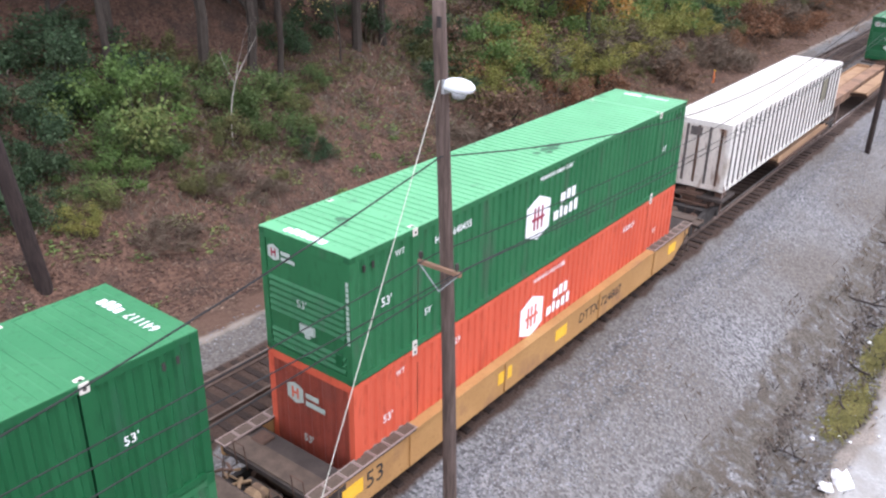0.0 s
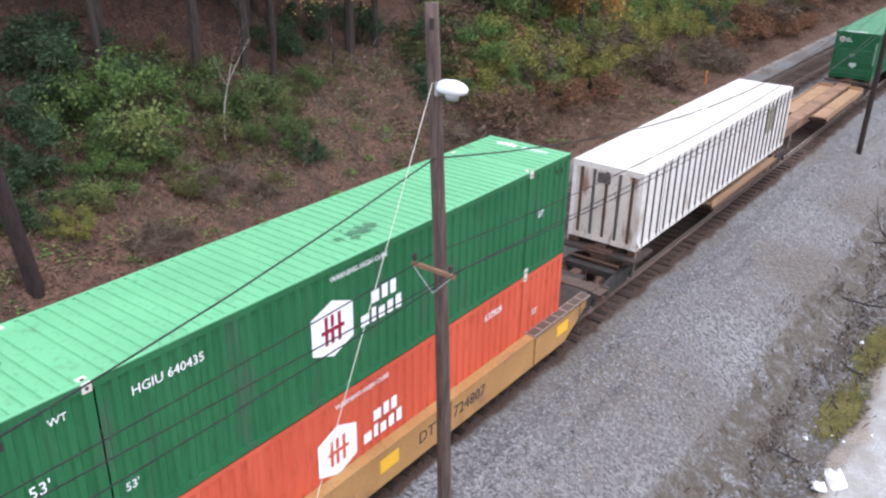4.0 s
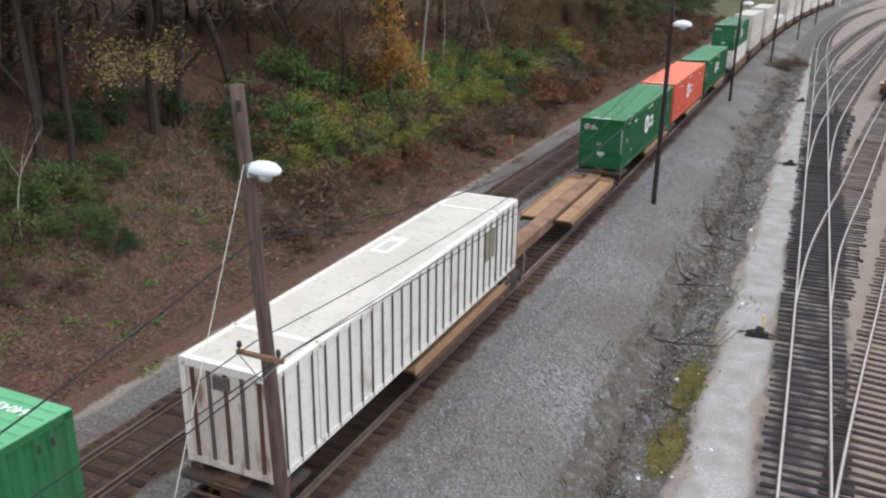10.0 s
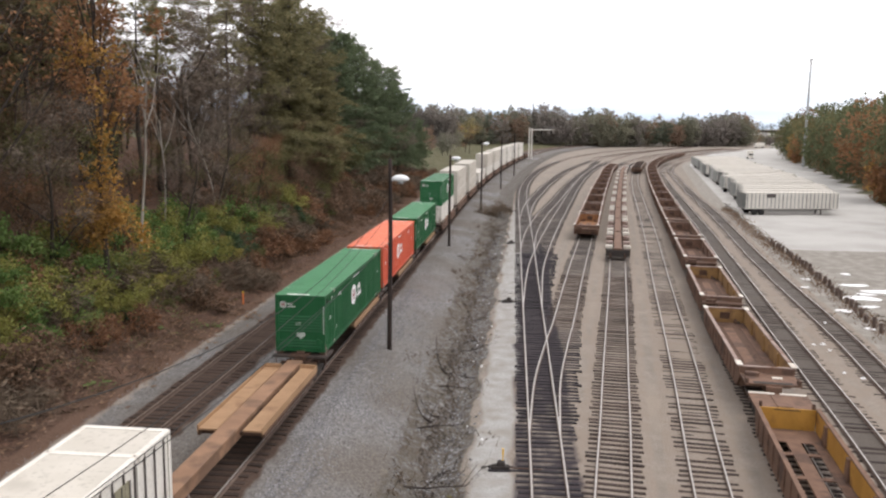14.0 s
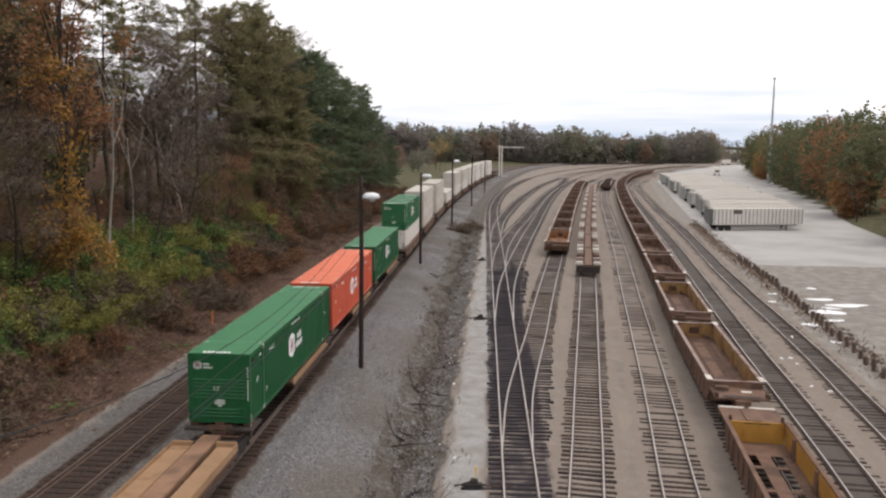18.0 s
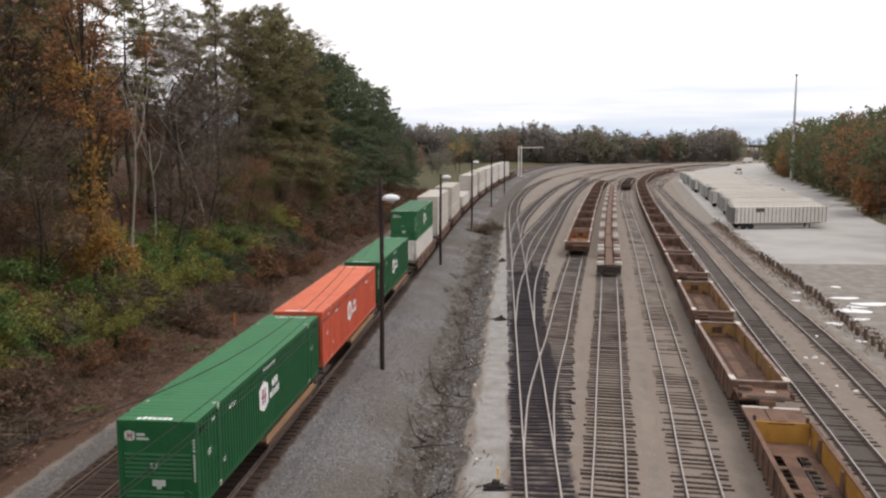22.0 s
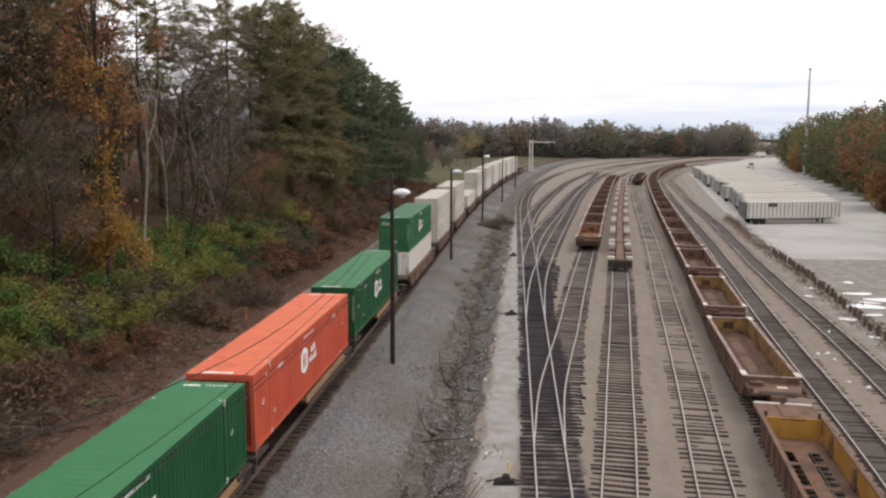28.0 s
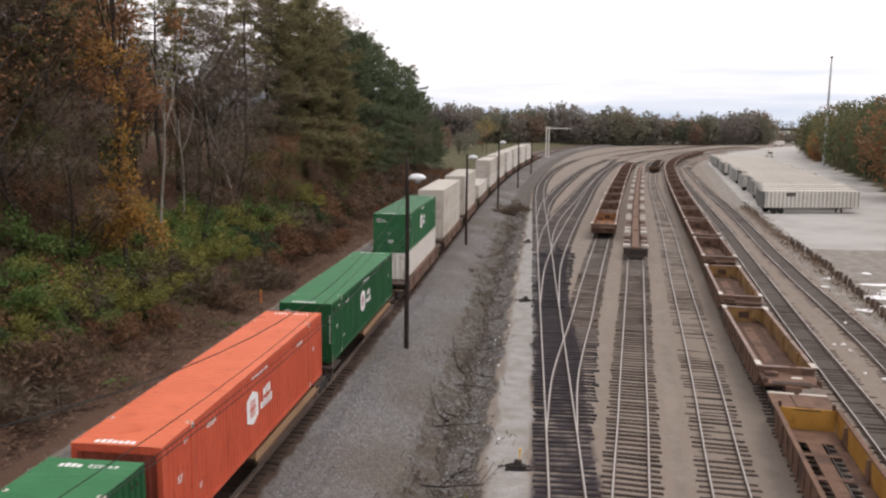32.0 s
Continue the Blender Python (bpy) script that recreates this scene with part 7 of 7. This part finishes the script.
BRUSH = [bush(90 + k, "twig", "tangle of bare brown brush", 2.0, 1.2, 2400, 0.17, "brush", 2.0, 0.08) for k in range(2)] + [bush(95, "leaf_rust", "bush with withered brown leaves", 1.8, 1.3, 2600, 0.07), bush(96, "leaf_brown", "dark brown thicket of dry shoots", 1.9, 1.7, 2800, 0.08, "thicket")]

# trees that stand out
put(ORANGE[0], USED, -30.5, 46.0, 0, 1.45)
put(vine_tree(55, "slim tree wrapped in golden autumn creeper"), USED, -26.3, 49.6, 0, 0.95)
put(ORANGE[1], USED, -33.0, 42.0, 140, 1.4)
put(PALE, USED, -27.6, 56.6, 220, 1.3)
put(PALE, USED, -29.0, 64.0, 200, 1.0)
put(PALE, USED, -28.6, 75.0, 110, 1.05)
put(PALE, USED, -27.3, 21.3, 10, 0.36)
put(YELLOW, USED, -30.2, 30.8, 0, 1.0)
put(YELLOW, USED, -31.6, 34.2, 130, 0.8)
for x, y, k, s in ((-31, 22.9, 1, 1.0), (-31, 25.6, 0, 1.0), (-30.5, 26.9, 2, 0.9), (-31.0, 32.9, 1, 1.0), (-31, 35.0, 0, 1.0), (-31.5, 18.6, 2, 1.0), (-33, 14.0, 0, 1.0), (-34, 28.5, 1, 1.1)):
    put(BARE[k], USED, x, y, rv.uniform(0, 360), s)
for x, y, k, s in ((-33, 69, 2, 0.95), (-35, 77.2, 2, 0.95), (-38, 66, 2, 1.0), (-36, 58, 2, 1.0), (-33, 90.6, 2, 0.96), (-35, 103.2, 2, 1.02), (-37, 96, 2, 0.90), (-33.5, 103.7, 1, 1.10), (-32, 110.3, 1, 1.26), (-33, 125.9, 1, 1.24), (-34.5, 117, 1, 1.20), (-31, 134.3, 0, 1.20), (-30.5, 147.7, 3, 1.24), (-30, 164.6, 0, 1.06), (-29.5, 178.8, 3, 1.04), (-29, 196.2, 0, 0.82), (-28.5, 220.5, 3, 0.64), (-36, 140, 3, 1.25), (-35, 158, 0, 1.15), (-34, 185, 3, 1.0), (-33, 205, 0, 0.8), (-29.5, 118, 1, 0.85)):
    put(PINES[k], USED, x, y, rv.uniform(0, 360), s)
for x, y, k, s in ((-32, 77.3, 1, 0.86), (-34, 85.9, 0, 0.95), (-33, 76.5, 2, 1.1), (-35, 92, 1, 0.85), (-38, 99, 0, 0.9), (-36, 84, 2, 1.05)):
    put(BARE[k], USED, x, y, rv.uniform(0, 360), s)
# the woods behind, mostly bare trees within camera bearings fitted to the sky gap
for _ in range(112):
    y = rv.uniform(2, 150)
    x = -32.5 - 30 * rv.random()
    kind, thin = rv.random(), 2.15 < y / -x < 3.3
    proto = rv.choice(BARE) if kind < (0.9 if thin else 0.46) else (rv.choice(RUSTY + BROWN) if kind < 0.74 or thin else (PINES[rv.choice((1, 2, 2))] if kind < 0.86 else rv.choice(OLIVE + RUSTY)))
    put(proto, USED, x, y, rv.uniform(0, 360), rv.uniform(0.9, 1.25) if y < 58 else (rv.uniform(0.55, 0.8) if thin else rv.uniform(0.7, 1.0)))
for _ in range(30):
    y = rv.uniform(0, 72)
    put(rv.choice(RUSTY + BROWN + OLIVE + BARE[:1] + [PINES[1], PINES[2]]), USED, -36 - 26 * rv.random(), y, rv.uniform(0, 360), rv.uniform(1.1, 1.5))
for _ in range(11):
    y = rv.uniform(58, 84)
    put(rv.choice(RUSTY + BROWN + ORANGE + BARE), USED, min(-35.5, -y * rv.uniform(0.56, 0.78)), y, rv.uniform(0, 360), rv.uniform(1.2, 1.5))
for _ in range(78):
    y = rv.uniform(40, 190)
    put(rv.choice(BARE[:1] + BROWN + BROWN + OLIVE + OLIVE + RUSTY), USED, rv.uniform(-33, -27.2), y, rv.uniform(0, 360), rv.uniform(0.40, 0.72))
for _ in range(16):
    y = rv.uniform(12, 38)
    put(rv.choice(BROWN + OLIVE + RUSTY), USED, rv.uniform(-43, -35), y, rv.uniform(0, 360), rv.uniform(0.7, 1.1))
# undergrowth on the bank
for x, y, k, s in ((-29.0, 17.9, 0, 1.55), (-30.4, 16.8, 0, 1.1), (-26.9, 15.7, 0, 0.8), (-25.7, 13.3, 2, 0.5), (-27.7, 20.7, 3, 0.9), (-26.7, 23.5, 4, 0.8), (-25.9, 24.4, 1, 0.6), (-28.2, 22.6, 4, 0.8), (-29.3, 13.6, 1, 1.1), (-30.8, 14.9, 1, 1.0), (-28.0, 11.0, 1, 1.1), (-27.6, 14.4, 4, 0.6), (-28.4, 25.4, 3, 0.6), (-26.2, 18.6, 3, 0.6), (-29.8, 19.6, 3, 0.9), (-28.6, 16.2, 4, 0.85), (-27.8, 17.8, 4, 0.75), (-31.5, 19.5, 1, 1.0), (-30.0, 21.5, 4, 0.8), (-26.4, 14.3, 3, 0.55), (-28.8, 12.4, 1, 1.0), (-27.0, 12.0, 1, 0.8), (-31.8, 23.0, 3, 0.8), (-29.6, 27.5, 3, 0.6), (-32.0, 28.5, 1, 0.9), (-33.0, 31.5, 1, 1.0), (-32.5, 35.0, 1, 1.0), (-27.4, 25.2, 3, 0.55), (-25.3, 21.6, 3, 0.4), (-31.0, 16.0, 1, 0.9), (-27.5, 39.5, 0, 1.5), (-27.0, 45.5, 2, 1.4), (-28.0, 42.0, 0, 1.4), (-26.5, 50.0, 3, 1.2), (-27.0, 55.5, 2, 1.5), (-28.5, 59.0, 0, 1.6), (-25.6, 37.0, 2, 1.0), (-30.0, 38.0, 1, 1.2), (-26.8, 64, 0, 1.5), (-26.0, 70, 1, 1.4), (-27.5, 75, 0, 1.7), (-27.0, 35.6, 1, 1.2), (-24.6, 47.5, 1, 0.6), (-28.4, 52.5, 0, 1.6), (-28.2, 47.8, 0, 1.5), (-29, 66, 0, 1.7), (-28.6, 71, 2, 1.6)):
    put(BUSHES[k], USED, x, y, rv.uniform(0, 360), s, 0.25)
for x, y, k, s in ((-32.4, 16.2, 1, 1.3), (-31.2, 12.2, 1, 1.3), (-33.8, 18.5, 1, 1.2), (-33.0, 21.5, 3, 0.9), (-35.0, 15.0, 1, 1.6), (-25.3, 44.0, 0, 1.0), (-25.0, 48.5, 2, 1.1), (-26.0, 52.0, 2, 1.3), (-25.4, 56.5, 2, 1.1), (-26.2, 61.0, 2, 1.5), (-25.6, 66.5, 2, 1.2), (-26.5, 79.0, 2, 1.5), (-27.5, 84.0, 4, 1.5), (-26.3, 90.0, 3, 1.4), (-28.5, 96.0, 2, 1.6), (-25.0, 39.5, 0, 0.8), (-24.4, 53.5, 3, 0.7), (-24.2, 60.0, 3, 0.8), (-24.6, 71.5, 3, 0.9), (-30.5, 44.0, 0, 1.8), (-30.2, 50.0, 2, 1.7), (-30.8, 57.0, 2, 1.8), (-30.0, 63.0, 2, 1.7)):
    put(BUSHES[k], USED, x, y, rv.uniform(0, 360), s, 0.25)
for _ in range(46):
    y = rv.uniform(36, 130)
    put(rv.choice(BUSHES[1:4] + BRUSH[2:]), USED, -26.2 - 5.5 * rv.random(), y, rv.uniform(0, 360), rv.uniform(0.8, 1.6), 0.25)
for _ in range(150):
    y = rv.uniform(32, 190)
    put(rv.choice(BRUSH), USED, -22.4 - 9.0 * rv.random(), y, rv.uniform(0, 360), rv.uniform(0.6, 1.5), 0.3)
for _ in range(6):
    y = rv.uniform(8, 34)
    put(rv.choice(BUSHES[3:]), USED, -27.5 - 9 * rv.random(), y, rv.uniform(0, 360), rv.uniform(0.6, 1.3), 0.3)
for _ in range(3):
    y = rv.uniform(10, 34)
    put(BRUSH[rv.choice((0, 1))], USED, -23.6 - 3 * rv.random(), y, rv.uniform(0, 360), rv.uniform(0.3, 0.6), 0.2)


for proto in PINES + BARE + RUSTY + ORANGE + OLIVE + BROWN + BUSHES + BRUSH + [PALE, YELLOW]:
    if not USED.get(proto):
        put(proto, USED, -45.0, 60.0, 0, 1.0)


# fallen leaves, twigs and weeds
def strew(name, n, seed, place, size, key, label, category, tall=0.0):
    r = np.random.RandomState(seed)
    x, y = place(r, n)
    z = ground_z(x, y)
    s = size * r.uniform(0.5, 1.4, n)
    a = r.uniform(0, 6.28, n)
    t = r.uniform(-0.5, 0.5, (n, 2))
    dx, dy = s * np.cos(a), s * np.sin(a)
    lift = 0.03 + tall * r.rand(n)
    if tall:
        dx, dy, up = dx * 0.35, dy * 0.35, s * r.uniform(0.6, 1.4, n)
    else:
        up = s * t[:, 0]
    w = 0.45 if not tall else 0.06
    v = np.stack([np.stack([x - dx, y - dy, z + lift * (not tall) - (0 if not tall else 0.02)], 1), np.stack([x - dy * w, y + dx * w, z + lift * (not tall) + s * 0.25 + up * 0.4 * bool(tall)], 1), np.stack([x + dx, y + dy, z + lift * (not tall) + np.abs(up)], 1), np.stack([x + dy * w, y - dx * w, z + lift * (not tall) + up * 0.4 * bool(tall)], 1)], 1).reshape(-1, 3)
    f = np.arange(4 * n).reshape(n, 4)
    me = bpy.data.meshes.new(name)
    me.from_pydata(v.tolist(), [], f.tolist())
    me.materials.append(M[key])
    tagged(new(name, me), label, category, kind="stuff")


def clumps(r, n, count, x_mid, x_dev, y_lo, y_hi, spread):
    cx, cy = x_mid + x_dev * r.randn(count), y_lo + (y_hi - y_lo) * r.rand(count)
    k = r.randint(0, count, n)
    s = spread * r.uniform(0.4, 1.5, count)[k]
    return cx[k] + s * r.randn(n), cy[k] + 1.6 * s * r.randn(n)


strew("fallen_leaves", 90000, 1, lambda r, n: (-20.2 - 17.5 * r.rand(n) ** 1.1, 5 + 75 * r.rand(n) ** 1.4), 0.062, "litter", "brown fallen leaves covering the bank", "leaves")
strew("dry_stalks", 4000, 2, lambda r, n: (-23.5 - 9 * r.rand(n), 34 + 110 * r.rand(n)), 0.55, "twig", "dry brown stalks and twigs on the bank", "weeds", 1.0)
strew("dead_weeds", 16000, 12, lambda r, n: clumps(r, n, 520, -23.4, 1.5, 36, 175, 0.42), 0.26, "leaf_brown", "dead brown weeds at the foot of the bank", "weeds", 1.0)
strew("bank_leaves", 26000, 14, lambda r, n: clumps(r, n, 900, -22.9, 1.7, 30, 150, 0.5), 0.14, "leaf_brown", "withered leaves drifted at the foot of the bank", "leaves")
strew("bank_twigs", 1300, 15, lambda r, n: (-20.8 - 15 * r.rand(n), 6 + 50 * r.rand(n)), 0.28, "twig_dark", "dark fallen twigs scattered over the bank", "twigs", 1.0)
strew("bank_grass", 7000, 19, lambda r, n: clumps(r, n, 240, -27.6, 2.4, 14, 44, 0.45), 0.20, "dry_grass", "thin dry grass among the leaves on the bank", "weeds", 1.0)
strew("olive_weeds", 9000, 20, lambda r, n: clumps(r, n, 200, -29.5, 2.4, 12, 40, 0.40), 0.12, "leaf_olive", "dull olive weeds on the bank", "weeds")
strew("green_sprigs", 5000, 16, lambda r, n: clumps(r, n, 120, -25.0, 2.2, 10, 60, 0.22), 0.09, "leaf_green", "small green sprigs on the leaf-covered bank", "weeds")
strew("ditch_weeds", 3600, 3, lambda r, n: clumps(r, n, 190, -4.6, 1.1, 10, 150, 0.36), 0.26, "twig", "dry brown weeds along the ditch", "weeds", 1.0)
strew("dark_twigs", 2600, 13, lambda r, n: clumps(r, n, 120, -4.0, 0.7, 10, 150, 0.30), 0.20, "dark_twig", "dark broken twigs lying in the ditch", "twigs", 1.0)
strew("dry_grass", 26000, 18, lambda r, n: clumps(r, n, 1000, -5.0, 0.95, 6, 120, 0.30), 0.075, "dry_grass", "short dry grass on the dirt slope", "grass", 1.0)
strew("moss_patch", 6500, 4, lambda r, n: (-3.0 + r.randn(n) * 0.20 - 0.28 * (r.rand(n) > 0.5), np.where(r.rand(n) > 0.5, 26.1 + r.randn(n) * 0.8, 31.0 + r.randn(n) * 1.0)), 0.07, "moss", "olive moss and grass in the ditch", "moss", 0.0)
strew("lot_weeds", 5000, 5, lambda r, n: (lambda y: (lot_edge(y) + 0.6 + r.randn(n) * 0.7, y))(40 + 110 * r.rand(n)), 0.32, "leaf_brown", "dry weeds along the edge of the lot", "weeds", 1.0)

# fallen branches in the ditch and on the slope
BRANCHES = []
for k in range(3):
    wood, _ = grow(200 + k, 3.4, 0.05, 3, 0.6, 0.2, 0.2, (2, 4))
    ob = new("dead_branch", fast_data(wood, "dead_branch", M["dark_twig"]))
    BRANCHES.append(tagged(ob, "dark fallen branch with bare twigs in the ditch", "branch", "fallen branches"))
for k, (x, y, s) in enumerate(((-5.0, 39.5, 1.0), (-4.6, 38.6, 0.7), (-4.6, 33.4, 1.1), (-4.0, 32.8, 0.8), (-3.7, 31.0, 0.9), (-3.4, 26.3, 0.7), (-4.6, 46.0, 0.9), (-3.9, 43.5, 0.7), (-3.9, 55.0, 0.9), (-3.4, 57.5, 0.7), (-4.0, 63.0, 0.8), (-3.4, 29.0, 0.8), (-3.8, 36.0, 0.8), (-3.2, 49.5, 0.8), (-3.4, 71.0, 0.8), (-3.6, 22.5, 0.7))):
    m = pose(x, y, at_ground(x, y) + 0.08, 0, 78 + 10 * (k % 3), rv.uniform(-60, 60) + (180 if k % 2 else 0))
    ob = BRANCHES[k] if k < 3 else copy_thing(BRANCHES[k % 3], m)
    ob.matrix_basis = m
    ob.scale = (s, s, s)
for x, y, a, size in ((-5.0, 40.9, 134, 1.25), (-4.9, 48.9, 117, 1.6), (-4.7, 41.6, 160, 0.9), (-4.9, 66.0, 118, 1.0)):
    ob = copy_thing(BRANCHES[0], pose(x, y, at_ground(x, y) + 0.05, 0, 86, a))
    ob.scale = (size, size, size)
put(BRUSH[0], USED, -5.2, 128.0, 0, 1.2, 0.2)
put(ORANGE[0], USED, 66.0, 158.0, 30, 0.75)
put(ORANGE[1], USED, 71.0, 166.0, 80, 0.8)


# two lighter trees at the edge of the far clearing
put(RUSTY[0], USED, -25.5, 345.0, 50, 0.85)
put(YELLOW, USED, -23.6, 340.0, 50, 2.0)


# far woods: one mass of crowns for each stretch
def far_woods(name, n, seed, place, hs, keys, label, lumps=80, each=8, leaf=0.021):
    r = random.Random(seed)
    masses = [(key, share, Mesh()) for key, share in keys]
    for _ in range(n):
        x, y = place(r)
        # trees of one kind stand together
        pick = (0.5 + 0.25 * math.sin(x * 0.11 + 0.7 * seed) + 0.25 * math.sin(y * 0.07 + seed) + r.gauss(0, 0.09)) % 1.0
        for key, share, me in masses:
            pick -= share
            if pick <= 0:
                break
        h = r.uniform(*hs) * (0.92 + 0.05 * math.sin(x * 0.05) + 0.05 * math.sin(x * 0.13 + 1))
        z = at_ground(x, y)
        wr, low = h * r.uniform(0.28, 0.42), r.uniform(-0.06, 0.10)
        for _ in range(lumps):
            # rounded crown, fuller on its skin than inside
            u, a, q = r.uniform(-1, 1), r.uniform(0, 6.28), r.random() ** 0.4
            d = wr * q * math.sqrt(1 - u * u) * (1.0 + 0.18 * math.sin(3 * a + x))
            mid, half = h * (low + 1) / 2, h * (1 - low) / 2
            quad_cloud(me, [(x + d * math.cos(a), y + d * math.sin(a), z + mid + half * q * u, h * 0.032, each)], h * leaf, r)
        me.add([(x - 0.2, y, z), (x + 0.2, y, z), (x + 0.1, y, z + h * 0.6), (x - 0.1, y, z + h * 0.6)], [(0, 1, 2, 3)])
    for key, _, me in masses:
        if me.f:
            tagged(new(name, fast_data(me, name, M[key])), label, "woods", kind="stuff")


# These crown tones already carry painted haze.
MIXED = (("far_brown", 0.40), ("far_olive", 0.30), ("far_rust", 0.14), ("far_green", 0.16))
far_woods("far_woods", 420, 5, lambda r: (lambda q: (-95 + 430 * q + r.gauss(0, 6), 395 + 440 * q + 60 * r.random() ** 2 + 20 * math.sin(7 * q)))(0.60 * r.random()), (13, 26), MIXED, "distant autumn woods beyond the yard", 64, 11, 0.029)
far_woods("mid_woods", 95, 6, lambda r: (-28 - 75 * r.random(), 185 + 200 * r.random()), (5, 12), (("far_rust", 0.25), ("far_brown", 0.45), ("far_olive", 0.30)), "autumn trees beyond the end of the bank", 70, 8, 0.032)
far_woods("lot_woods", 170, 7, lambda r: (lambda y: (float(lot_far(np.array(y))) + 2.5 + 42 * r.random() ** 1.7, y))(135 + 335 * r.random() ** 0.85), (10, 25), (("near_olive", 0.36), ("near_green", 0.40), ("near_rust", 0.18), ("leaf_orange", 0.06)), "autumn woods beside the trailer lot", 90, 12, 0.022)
far_woods("lot_edge_woods", 26, 31, lambda r: (lambda y: (float(lot_far(np.array(y))) + 3.5 + 26 * r.random(), y))(98 + 72 * r.random()), (14, 23), (("near_green", 0.45), ("near_olive", 0.40), ("near_rust", 0.15)), "tall mixed trees at the corner of the lot", 120, 13, 0.018)
far_woods("orange_trees", 9, 23, lambda r: (lambda y: (float(lot_far(np.array(y))) + 0.5 + 3 * r.random(), y))(r.choice((166, 170, 340, 352)) + 4 * r.random()), (9, 14), (("leaf_gold", 0.3), ("leaf_orange", 0.7)), "orange autumn trees at the edge of the lot", 110, 12, 0.026)
far_woods("orange_corner_trees", 3, 41, lambda r: (float(lot_far(np.array(128.0))) + 1.5 + 4 * r.random(), 126 + 5 * r.random()), (11, 13), (("leaf_orange", 1.0),), "orange autumn trees at the corner of the lot", 150, 14, 0.022)
far_woods("backing_woods", 120, 9, lambda r: (-60 - 45 * r.random(), -30 + 215 * r.random()), (10, 17), (("leaf_brown", 0.5), ("leaf_rust", 0.2), ("leaf_olive", 0.3)), "deep woods on top of the bank", 60, 7, 0.03)
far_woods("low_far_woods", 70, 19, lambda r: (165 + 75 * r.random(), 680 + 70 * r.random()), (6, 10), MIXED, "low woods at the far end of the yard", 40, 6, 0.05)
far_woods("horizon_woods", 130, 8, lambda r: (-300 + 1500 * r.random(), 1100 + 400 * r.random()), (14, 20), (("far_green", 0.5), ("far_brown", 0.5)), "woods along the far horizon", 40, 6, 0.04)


lay_ties()

# ---- the train rolls towards the viewer and past to the near side ----
TRAVEL = [0.0, 1.83, 3.66, 5.47, 7.32, 9.11, 10.89, 12.69, 14.54, 16.36, 18.16, 19.95, 21.78, 23.64, 25.53, 27.45, 29.4, 31.38, 33.38, 35.39, 37.41, 39.45, 41.49, 43.56, 45.65, 47.75, 49.87, 52.01, 54.15, 56.31, 58.47, 60.65, 62.85]
ARC_Y = np.linspace(-120, 700, 3281)
ARC_X = MAIN_X + bend(ARC_Y)
ARC_S = np.concatenate([[0], np.cumsum(np.hypot(np.diff(ARC_X), np.diff(ARC_Y)))])
ARC_S -= np.interp(0.0, ARC_Y, ARC_S)


def on_line(s):
    y = float(np.interp(s, ARC_S, ARC_Y))
    return float(np.interp(y, ARC_Y, ARC_X)), y


def motions():
    for ob, u, z, span in MOVERS:
        rows = []
        for t, s in enumerate(TRAVEL):
            (x0, y0), (x1, y1) = on_line(u - s - span / 2), on_line(u - s + span / 2)
            rows.append((float(t), pose((x0 + x1) / 2, (y0 + y1) / 2, z, 0, 0, math.degrees(math.atan2(y1 - y0, x1 - x0)) - 90)))
        walk(ob, rows)
    for ws in WHEELS:
        x, y, z = ws.location
        rows = []
        for i in range(129):
            t = i * 0.25
            rows.append((t, pose(x, y, z, math.degrees(float(np.interp(t, range(33), TRAVEL)) / 0.42), 0, 0)))
        walk(ws, rows)


motions()
